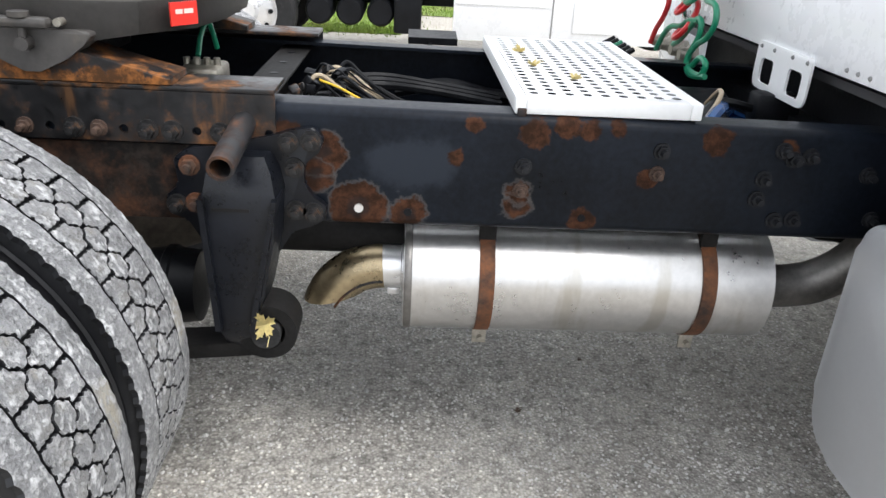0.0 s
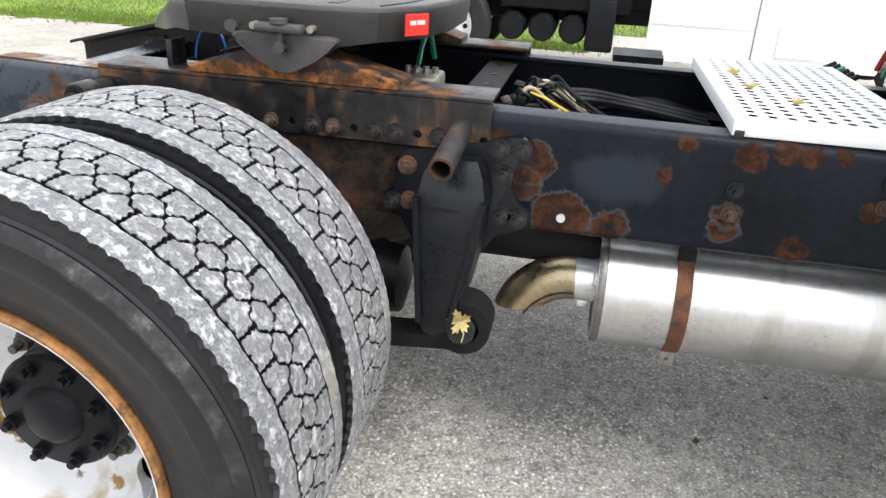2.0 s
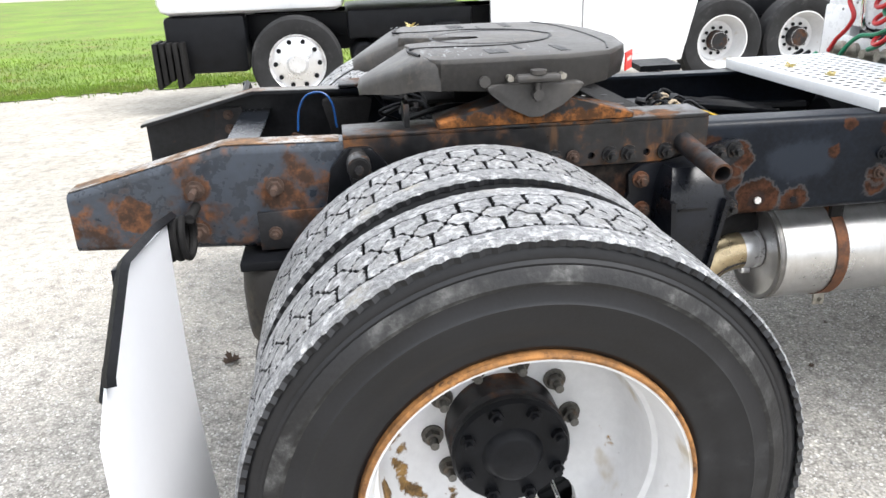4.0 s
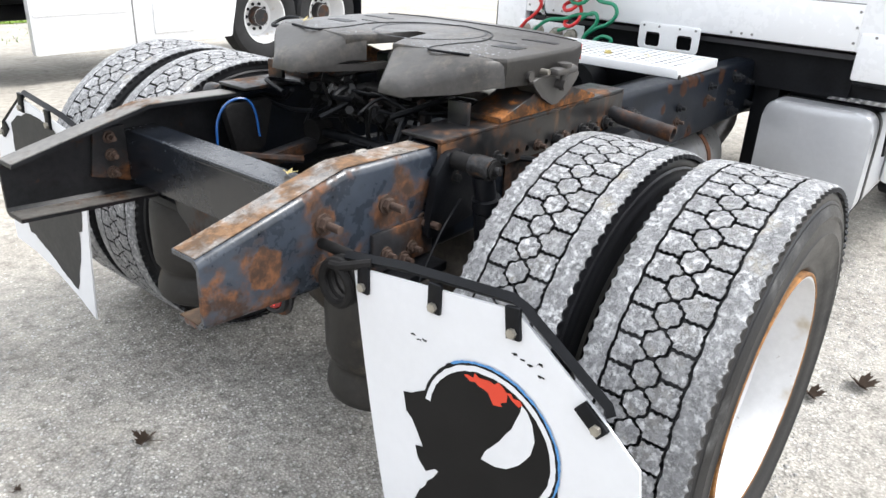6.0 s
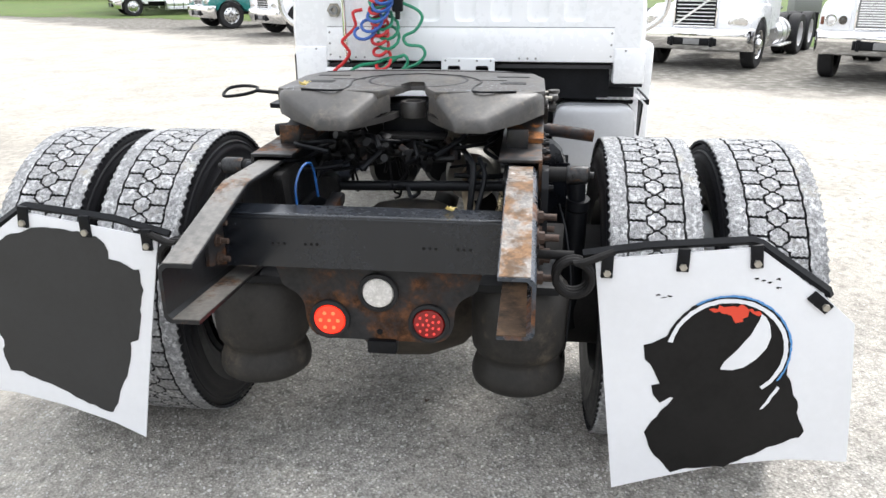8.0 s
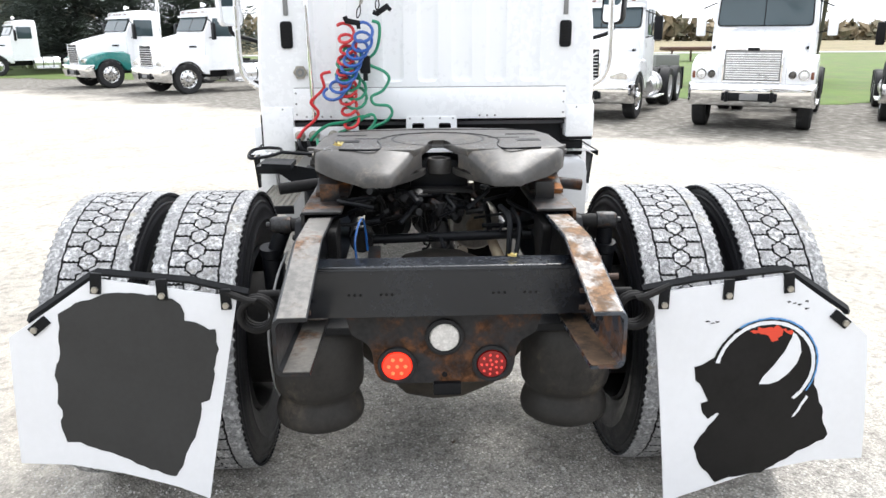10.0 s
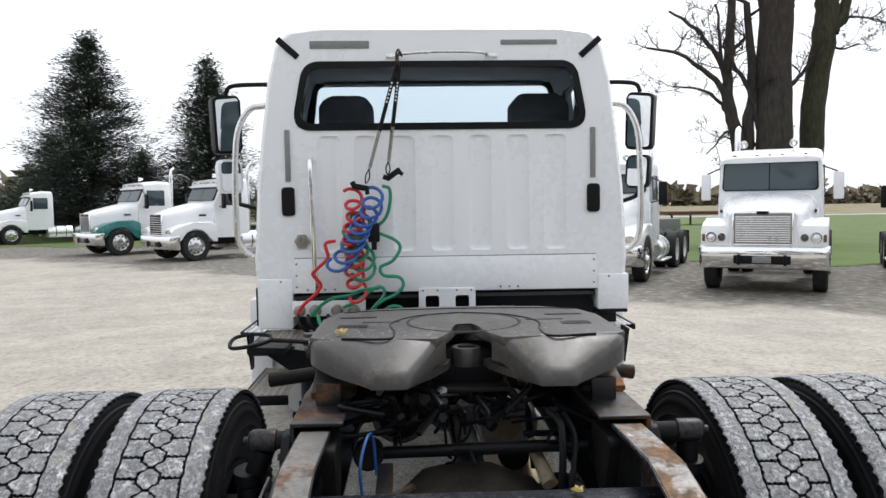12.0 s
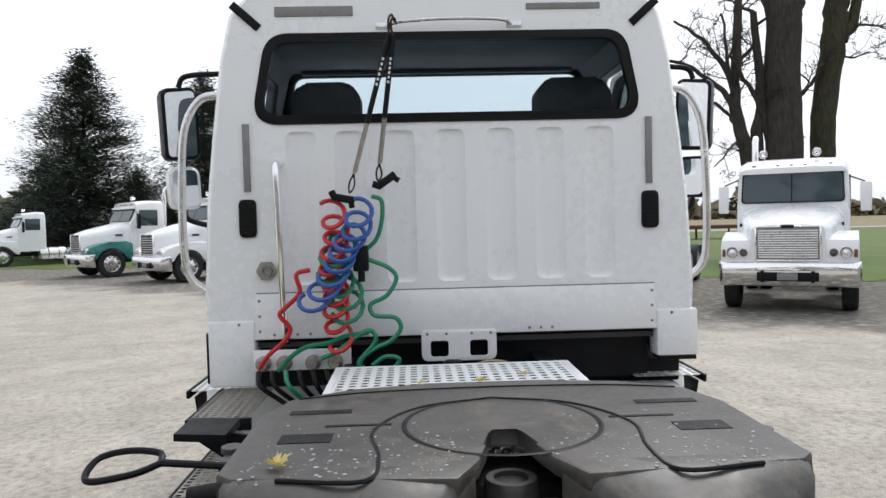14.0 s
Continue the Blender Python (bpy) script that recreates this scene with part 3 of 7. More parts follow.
def chips(count, seed):
    """Loose stone chips lying on the lot along the tractor's right side and behind it."""
    rnd = random.Random(seed)
    verts, faces = [], []
    for _ in range(count):
        if rnd.random() < 0.55:
            x, y = rnd.uniform(0.2, 2.4), rnd.uniform(-1.3, 1.2)
        elif rnd.random() < 0.7:
            x, y = rnd.uniform(-1.8, 0.2), rnd.uniform(-1.2, 1.5)
        else:
            x, y = rnd.uniform(-2, 6), rnd.uniform(-3.5, 4.5)
        s = rnd.uniform(0.0022, 0.0055) * (1.7 if rnd.random() < 0.05 else 1)
        a, z = rnd.uniform(0, 6.28), fall(x, y) - 0.0005
        i = len(verts)
        for k in range(5):
            q = a + k * 1.2566
            rr = s * rnd.uniform(0.7, 1.25)
            verts.append((x + math.cos(q) * rr, y + math.sin(q) * rr, z))
        for k in range(3):
            q = a + k * 2.0944
            verts.append((x + math.cos(q) * s * 0.5, y + math.sin(q) * s * 0.5, z + s * rnd.uniform(0.6, 1.0)))
        faces += [(i, i + 1, i + 5), (i + 1, i + 2, i + 6, i + 5), (i + 2, i + 3, i + 6), (i + 3, i + 4, i + 7, i + 6), (i + 4, i, i + 5, i + 7), (i + 5, i + 6, i + 7)]
    me = bpy.data.meshes.new("loose_stones")
    me.from_pydata(verts, [], faces)
    me.materials.append(m_stone)
    return me


tagged(part("loose_stones", chips(20000, 9)), "loose pale limestone chips on the packed gravel", "gravel", kind="stuff")

# ---- the tractor ----
truck = thing("semi_truck", "white day cab road tractor with a bare rusty chassis", "truck")


def rz(x):
    return 0.974 - 0.011 * x


def rail(side):
    """One frame rail: a channel open towards the middle, dropping towards its tail."""
    s = side
    stations = [(-0.94, 0.892, 0.742), (-0.565, 0.984, 0.722), (-0.27, rz(-0.27), 0.706), (0.7, rz(0.7), 0.70), (2.2, rz(2.2), 0.70), (3.9, rz(3.9), 0.70)]
    t, fl = 0.009, 0.085
    secs = []
    for x, zt, zb in stations:
        o, i = s * W, s * (W - fl)
        w = s * (W - t)
        b = 0.021
        turn = [(b * (1 - math.cos(q)), b * (1 - math.sin(q))) for q in (radians(a) for a in (0, 18, 36, 54, 72, 90))]
        secs.append([(x, s * (W - u), zt - v) for u, v in turn] + [(x, i, zt), (x, i, zt - t), (x, s * (W - b), zt - t), (x, w, zt - b), (x, w, zb + b), (x, s * (W - b), zb + t), (x, i, zb + t), (x, i, zb)]
                    + [(x, s * (W - u), zb + v) for u, v in reversed(turn)])
    return secs


right_secs = rail(-1)
part("frame_rail", loft(right_secs[2:]), m_frame, truck, "black painted steel channel with rust blooms round its bolts")
part("frame_rail_tail", loft(right_secs[:3]), m_frame_rear, truck, "heavily rusted blue-black channel end, sloping down")
left_secs = rail(1)
part("frame_rail", loft(left_secs[2:]), m_frame, truck, "black painted steel channel")
part("frame_rail_tail", loft(left_secs[:3]), m_frame_left, truck, "weathered dark channel end, sloping down")

# pale strips: flaked paint and dust, with the sky's reflection put into the colour
for s, mat, lab in ((-1, m_flake_right, "pale flaking paint on the flange"), (1, m_flake_left, "dusty worn flange top, sky reflection in its grey")):
    run_x = [(-0.938, 0.892), (-0.575, 0.9815), (-0.555, 0.984), (-0.285, rz(-0.27))]
    part("worn_flange", loft([[(x, s * 0.417, z + 0.0002), (x, s * 0.348, z + 0.0002), (x, s * 0.348, z + 0.0022), (x, s * 0.417, z + 0.0022)] for x, z in run_x]), mat, truck, lab)

    part("lower_flange", loft([[(x, s * 0.416, z), (x, s * 0.346, z), (x, s * 0.346, z + 0.002), (x, s * 0.416, z + 0.002)] for x, z in ((-0.938, 0.7513), (-0.575, 0.7320), (-0.46, 0.7260))]), m_tanrust if s < 0 else m_flake_left, truck, "dry rusted lower flange")

# bolts on the right rail
nut_big = mesh_of(hexbolt(0.014, 0.016, 1, 0.016), "bolt", m_boltblack)
nut_rust = mesh_of(hexbolt(0.013, 0.014, 1, 0.018), "bolt", m_boltrust)
nut_hang = mesh_of(hexbolt(0.0165, 0.022, 1, 0.014), "bolt", m_boltoily)
nut_crust = mesh_of(hexbolt(0.0165, 0.022, 1, 0.012), "bolt", m_strap)
nut_long = mesh_of(hexbolt(0.017, 0.02, 1, 0.036), "bolt", m_boltrust)
for x, z in ((1.192, 0.851), (1.49, 0.897), (1.758, 0.909), (1.784, 0.89), (1.82, 0.898), (1.727, 0.843), (1.721, 0.796), (1.772, 0.747), (1.814, 0.751), (1.996, 0.756), (1.96, 0.86), (2.05, 0.9)):
    part("bolt", nut_big, None, truck).location = (x, -W, z)
for x, z in ((1.19, 0.796), (1.487, 0.846)):
    part("bolt", nut_rust, None, truck).location = (x, -W, z)
for x, z in ((-0.641, 0.883), (-0.45, 0.878), (-0.645, 0.775), (-0.32, 0.80)):
    part("bolt", nut_long, None, truck).location = (x, -W, z)
for x, z in ((1.334, 0.735), (0.945, 0.735)):
    part("rail_hole", rod((x, -W - 0.0015, z), (x, -W + 0.004, z), 0.009, 14), m_black, truck)
part("bolt", rod((0.837, -W - 0.006, 0.742), (0.837, -W, 0.742), 0.01, 12), m_alu, truck, "bright bare bolt end")
part("backing_plate", box(-0.50, -0.29, -W - 0.012, -W, 0.715, 0.815, 0.003), m_castrust, truck)
for x, z in ((-0.46, 0.76), (-0.37, 0.75), (-0.40, 0.73)):
    part("bolt", nut_rust, None, truck).location = (x, -W - 0.012, z)


def pad(s):
    """Angle iron along the rail's top and side, drilled with a row of holes."""
    y0, y1 = s * (W + 0.004), s * (W + 0.014)
    side = box(-0.275, 0.665, min(y0, y1), max(y0, y1), 0.878, rz(0) + 0.012)
    cut = bmesh.new()
    for i in range(19):
        x = -0.24 + i * 0.0495
        rod((x, -1, 0.904), (x, 1, 0.904), 0.0095, 12, bm=cut)
    ob = part("angle_iron", carve(side, cut), m_rustpad, truck, "rust-streaked drilled angle iron bolted to the rail")
    ya, yb = s * (W + 0.014), s * (W - 0.115)
    part("top_plate", box(-0.275, 0.665, min(ya, yb), max(ya, yb), rz(0) + 0.0125, rz(0) + 0.0225, 0.002), m_rustpad, ob, "flat rusted steel plate")
    return ob


for s in (-1, 1):
    a = pad(s)
    for i in (0, 2, 4, 8, 10, 11, 13, 14, 16):
        b = part("bolt", nut_rust if i in (8, 11) else nut_hang, None, a)
        b.matrix_world = pose(-0.24 + i * 0.0495, s * (W + 0.014), 0.904, 0, 0, 0 if s < 0 else 180)
    # stop post welded on the plate
    part("stop_post", box(-0.12, -0.105, *sorted((s * 0.40, s * 0.335)), 0.99, 1.055, 0.002), m_rustpad, a)

# rusty fish plate on the web behind the hanger
part("fish_plate", box(0.02, 0.655, -W - 0.0045, -W, 0.705, 0.872), m_rust, truck, "flaking rust-brown web plate")


# ---- fifth wheel ----
def fifth_wheel():
    top, skirt = 1.165, 0.075
    outline = [(0.48, -0.30), (0.51, -0.12), (0.51, 0.12), (0.48, 0.30), (0.40, 0.42), (0.28, 0.455), (-0.03, 0.455), (-0.055, 0.43),
               (-0.085, 0.095), (-0.01, 0.058), (0.06, 0.040), (0.125, 0.036), (0.148, 0.024), (0.148, -0.024), (0.125, -0.036), (0.06, -0.040), (-0.01, -0.058), (-0.085, -0.095), (-0.055, -0.43), (-0.03, -0.455), (0.28, -0.455), (0.40, -0.42)]
    bm = extrude(outline, "z", top - 0.03, top, 0.006)
    plate = part("fifth_wheel", bm, m_fifth, truck, "wet greased black coupling plate with a V slot")
    # skirt round the sides and front
    band = outline[18:] + outline[:8]
    bm = bmesh.new()
    rows = []
    for f, z in ((1.0, top - 0.012), (1.004, top - 0.03), (0.99, top - skirt)):
        rows.append([bm.verts.new((x * f, y * f, z - (0.03 * max(0, 0.2 - abs(x - 0.2)) / 0.2 if z < top - 0.05 else 0))) for x, y in band])
    for a, c in zip(rows, rows[1:]):
        for i in range(len(band) - 1):
            bm.faces.new((a[i], a[i + 1], c[i + 1], c[i]))
    bmesh.ops.solidify(bm, geom=bm.faces, thickness=0.014)
    part("skirt", bm, m_fifth, plate)
    for s in (-1, 1):
        # ramp: falls away to the rear, rounded along both edges
        def sec(x, z, ya, yb, th):
            w = yb - ya
            return [(x, s * ya, z - th), (x, s * ya, z - 0.022), (x, s * (ya + 0.006), z - 0.009), (x, s * (ya + 0.018), z - 0.002), (x, s * (ya + w * 0.35), z + 0.002), (x, s * (ya + w * 0.65), z + 0.002),
                    (x, s * (yb - 0.018), z - 0.002), (x, s * (yb - 0.006), z - 0.009), (x, s * yb, z - 0.022), (x, s * yb, z - th)]
        ramp = loft([sec(x, top - d, ya, yb, th) for x, d, ya, yb, th in (
            (-0.03, 0.001, 0.066, 0.453, 0.075), (-0.065, 0.002, 0.085, 0.440, 0.072), (-0.085, 0.007, 0.096, 0.428, 0.070), (-0.105, 0.016, 0.106, 0.408, 0.066), (-0.13, 0.028, 0.120, 0.378, 0.062),
            (-0.165, 0.044, 0.142, 0.332, 0.052), (-0.195, 0.058, 0.160, 0.296, 0.042), (-0.212, 0.067, 0.170, 0.280, 0.034), (-0.222, 0.078, 0.178, 0.270, 0.026))])
        part("ramp", ramp, m_fifth, plate, "", 60)
        # slot wall
        part("slot_wall", extrude([(-0.205, s * 0.172), (-0.10, s * 0.104), (-0.01, s * 0.060), (0.12, s * 0.038), (0.12, s * 0.06), (-0.01, s * 0.085), (-0.10, s * 0.13), (-0.195, s * 0.19)], "z", 1.06, top - 0.085), m_fifth, plate)
        # side ear, pin and bracket
        ear = extrude(rounded([(0.06, 1.10), (0.34, 1.10), (0.27, 1.045), (0.215, 1.018), (0.185, 1.018), (0.13, 1.045)], 0.015), "y", *sorted((s * 0.40, s * 0.47)), 0.004)
        part("pivot_ear", ear, m_fifth, plate)
        cap = box(0.145, 0.255, *sorted((s * 0.47, s * 0.505)), 1.105, 1.125, 0.008)
        rod((0.2, s * 0.49, 1.125), (0.2, s * 0.49, 1.135), 0.02, 14, bm=cap)
        rod((0.2, s * 0.488, 1.06), (0.2, s * 0.488, 1.106), 0.008, 10, bm=cap)
        rod((0.2, s * 0.47, 1.075), (0.2, s * 0.5, 1.075), 0.013, 12, bm=cap)
        part("pin_retainer", cap, m_fifth, plate)
        for x in (0.135, 0.265):
            part("grease_bolt", rod((x, s * 0.45, 1.115), (x, s * 0.482, 1.115), 0.008, 10), m_nut, plate)
        part("bolt", rod((0.075, s * 0.44, 1.108), (0.075, s * 0.466, 1.108), 0.014, 12), m_fifth, plate)
        part("grease_slot", box(0.10, 0.15, *sorted((s * 0.30, s * 0.39)), top - 0.004, top + 0.0012, 0), m_black, plate)
        part("grease_slot", box(0.28, 0.305, *sorted((s * 0.28, s * 0.40)), top - 0.004, top + 0.0012, 0), m_black, plate)
        part("grease_slot", box(0.19, 0.20, *sorted((s * 0.20, s * 0.32)), top - 0.004, top + 0.0012, 0), m_black, plate)
        # pressed grease groove: curve round the throat
        gr = tube(smooth_line([(-0.07, s * 0.36, top), (-0.085, s * 0.23, top), (0.02, s * 0.215, top), (0.16, s * 0.23, top), (0.30, s * 0.15, top), (0.36, 0, top)]), 0.0035, 6)
        part("grease_groove", gr, m_black, plate)
        part("saddle", extrude([(-0.04, 0.998), (0.46, 0.998), (0.46, 1.012), (0.30, 1.05), (0.245, 1.075), (0.155, 1.075), (0.10, 1.05), (-0.04, 1.012)], "y", *sorted((s * 0.33, s * 0.455)), 0.004), m_saddle, plate, "rust-stained black bracket bolted to the angle iron")
    ring = lathe([(0.172, top + 0.0005), (0.178, top + 0.002), (0.182, top + 0.0005)], 56, "z", (0.18, 0, 0))
    part("wear_ring", ring, m_black, plate)
    part("lock_jaw", box(0.05, 0.20, -0.11, 0.11, 0.985, 1.105, 0.01), m_black, plate)
    part("kingpin_lock", lathe([(0.030, 1.06), (0.045, 1.06), (0.048, 1.10), (0.042, 1.112), (0.030, 1.112)], 24, "z", (0.06, 0, 0)), m_fifth, plate)
    part("grease_groove", tube(smooth_line([(0.40, -0.40, top), (0.44, -0.25, top), (0.455, 0, top), (0.44, 0.25, top), (0.40, 0.40, top)]), 0.003, 6), m_black, plate)
    # release handle on the left
    pull = tube(smooth_line([(0.14, 0.30, 1.11), (0.14, 0.42, 1.115), (0.15, 0.60, 1.126)], 4), 0.0066, 8)
    tube(smooth_line([(0.15, 0.60, 1.126), (0.176, 0.612, 1.135), (0.188, 0.668, 1.137), (0.178, 0.716, 1.130), (0.142, 0.726, 1.116), (0.118, 0.708, 1.109), (0.128, 0.640, 1.116), (0.15, 0.60, 1.126)], 5), 0.006, 8, bm=pull)
    part("release_handle", pull, m_black, plate, "bent black pull rod with a loop")
    # stencilled sticker on the right front corner
    st = part("warning_sticker", box(0.43, 0.50, -0.434, -0.430, 1.112, 1.158), m_sticker, plate, "small red warning sticker")
    st.matrix_world = Matrix.Translation((0.472, -0.36, 1.128)) @ Matrix.Rotation(radians(57), 4, "Z") @ Matrix.Translation((-0.465, 0.432, -1.135))
    for k, (u0, u1) in enumerate(((0.442, 0.46), (0.464, 0.488))):
        part("print_bar", box(u0, u1, -0.4352, -0.4335, 1.135, 1.144), m_stickerbar, st)
    # beads of rain on the plate
    rnd = random.Random(4)
    drops = bmesh.new()
    for _ in range(620):
        x, y = rnd.triangular(-0.085, 0.26, -0.06), rnd.uniform(-0.42, 0.42)
        if abs(y) < 0.06 + max(0, -x):
            continue
        r = rnd.uniform(0.0012, 0.0042) if rnd.random() < 0.4 else rnd.uniform(0.001, 0.002)
        bmesh.ops.create_icosphere(drops, subdivisions=1, radius=r, matrix=Matrix.Translation((x, y, top + r * 0.1)) @ Matrix.Diagonal((1, 1, 0.45, 1)))
    tagged(part("water_drops", drops, plain("water", (0.30, 0.31, 0.32), 0.04, 0.0), plate), kind="stuff")
    plate.matrix_basis = Matrix.Translation((0, -0.012, 0)) @ Matrix.Diagonal((1, 0.96, 1, 1))
    return plate


fifth_wheel()


# ---- wheels ----
RT = 0.507
PITCHES = 54


def hex_block(outline):
    """One tread block on the crown: (sideways, along) outline raised to the tyre's radius."""
    bm = bmesh.new()
    lo = [bm.verts.new((v, u, RT - 0.018)) for u, v in outline]
    cu, cv = sum(p[0] for p in outline) / len(outline), sum(p[1] for p in outline) / len(outline)

    def up(k, h):
        k *= 1.01
        return [bm.verts.new(((cv + (v - cv) * k), cu + (u - cu) * k, math.sqrt(max((RT - h) ** 2 - (cv + (v - cv) * k) ** 2, 0)))) for u, v in outline]
    mid, hi = up(1.0, 0.0022), up(0.955, 0.0)
    n = len(outline)
    for a, c in ((lo, mid), (mid, hi)):
        for i in range(n):
            bm.faces.new((a[i], a[(i + 1) % n], c[(i + 1) % n], c[i]))
    bm.faces.new(hi)
    return bm


def worn(outline, seed):
    """The outline with zigzag, worn edges."""
    rnd = random.Random(seed)
    out = []
    for k, p in enumerate(outline):
        q = outline[(k + 1) % len(outline)]
        d = math.dist(p, q)
        n = max(1, round(d / 0.0065))
        nx, ny = (q[1] - p[1]) / d, -(q[0] - p[0]) / d
        for j in range(n):
            f, w = j / n, (rnd.uniform(-0.0005, 0.0007) if j == 0 else (0.0012 if j % 2 else -0.0010) + rnd.uniform(-0.0007, 0.0007))
            out.append((p[0] + (q[0] - p[0]) * f + nx * w, p[1] + (q[1] - p[1]) * f + ny * w))
    return out


mid_block = [(-0.0035, -0.0258), (0.0035, -0.0258), (0.0226, -0.0122), (0.0234, 0.0), (0.0226, 0.0122), (0.0035, 0.0258), (-0.0035, 0.0258), (-0.0226, 0.0122), (-0.0234, 0.0), (-0.0226, -0.0122)]
side_block = [(0.0105, -0.0035), (0.0292, -0.0156), (0.0308, -0.0258), (0.0732, -0.0262), (0.0760, -0.012), (0.0727, 0.012), (0.0746, 0.0262), (0.0308, 0.0258), (0.0292, 0.0156), (0.0105, 0.0035)]
blocks = [[mesh_of(hex_block(worn([(u * f, v) for u, v in one][::int(f)], 10 * k + v0)), "tread_block", m_tread, 0) for v0 in range(4)]
          for k, (one, f) in enumerate(((side_block, 1), (mid_block, 1), (side_block, -1)))]


# groove walls stay black, only the worn tops are dusty
for block in [b for row in blocks for b in row]:
    block.materials.append(m_side)
    for p in block.polygons:
        if abs(p.normal.z) < 0.45:
            p.material_index = 1


def shoulder(s):
    """Unbroken shoulder rib with a toothed outer edge and a wavy inner one."""
    bm = bmesh.new()
    n = PITCHES * 6
    rings = []
    for j in range(n):
        q = 2 * math.pi * j / n
        tooth = 0.0058 if j % 3 == 0 else 0.0
        wave = 0.0018 * math.sin(j * math.pi / 3) + (0.0012 if j % 2 else 0)
        prof = [(0.0805 + wave, RT - 0.016), (0.0805 + wave, RT - 0.0015), (0.083 + wave, RT - 0.0003), (0.105, RT - 0.001), (0.1255 + tooth * 0.5, RT - 0.003), (0.1285 + tooth, RT - 0.007), (0.1295 + tooth, RT - 0.017)]
        rings.append([bm.verts.new((r * math.sin(q), s * u, r * math.cos(q))) for u, r in prof])
    for a, c in zip(rings, rings[1:] + rings[:1]):
        for i in range(len(a) - 1):
            bm.faces.new((a[i], a[i + 1], c[i + 1], c[i]))
    bmesh.ops.recalc_face_normals(bm, faces=bm.faces)
    me = mesh_of(bm, "shoulder_rib", m_tread, 25)
    me.materials.append(m_side)
    for p in me.polygons:
        if p.index % 6 in (0, 5):
            p.material_index = 1
    return me


ribs = (shoulder(1), shoulder(-1))


def tyre_mesh():
    r = RT - 0.013
    half = [(r, 0.0), (r, 0.088), (r - 0.004, 0.122), (r - 0.02, 0.131), (r - 0.024, 0.1295), (r - 0.03, 0.133), (r - 0.034, 0.1315), (r - 0.045, 0.136), (0.437, 0.141), (0.433, 0.1395), (0.42, 0.1425),
            (0.405, 0.1425), (0.40, 0.1455), (0.393, 0.142), (0.37, 0.139), (0.345, 0.131), (0.325, 0.121), (0.318, 0.123), (0.311, 0.119), (0.300, 0.108), (0.288, 0.10), (0.288, 0.0)]
    prof = half[:-1] + [(a, -b) for a, b in reversed(half[1:-1])]
    return mesh_of(lathe(prof, 96), "tyre", m_side, 50)


tyre_shared = tyre_mesh()


def tyre(parent, x, y, turn, label):
    ob = part("tyre", tyre_shared, None, parent, label)
    ob.location = (x, y, 0.5)
    ob.rotation_euler = (0, turn, 0)
    for me in ribs:
        part("shoulder_rib", me, None, ob)
    for i in range(PITCHES):
        q = 2 * math.pi * i / PITCHES
        for k, off in enumerate((0.5, 0.0, 0.5)):
            b = part("tread_block", blocks[k][(i * 5 + k + i // 4) % 4], None, ob)
            b.matrix_local = Matrix.Rotation(q + off * 2 * math.pi / PITCHES, 4, "Y")
    return ob


def rim_shape(dish, s):
    """A pressed disc wheel; dish: how far the disc stands from the outer flange (m), s: side it faces."""
    y = [(0.302, 0.118), (0.298, 0.127), (0.290, 0.127), (0.286, 0.118), (0.283, 0.085), (0.272, 0.07), (0.271, 0.03), (0.262, 0.022), (0.259, -0.05), (0.252, -0.082), (0.244, -0.095), (0.232, -dish + 0.135), (0.205, -dish + 0.127),
         (0.178, -dish + 0.118), (0.105, -dish + 0.118), (0.105, -dish + 0.106), (0.18, -dish + 0.106), (0.24, -dish + 0.112), (0.262, -0.10), (0.272, -0.06), (0.278, 0.0), (0.282, 0.06), (0.296, 0.09)]
    prof = [(r, s * a) for r, a in y]
    bm = lathe(prof, 72)
    cut = bmesh.new()
    for q in (radians(-58),):
        c, d = math.cos(q) * 0.220, math.sin(q) * 0.220
        rod((c, -0.3, d), (c, 0.3, d), 0.040, 24, bm=cut)
    return carve(bm, cut)


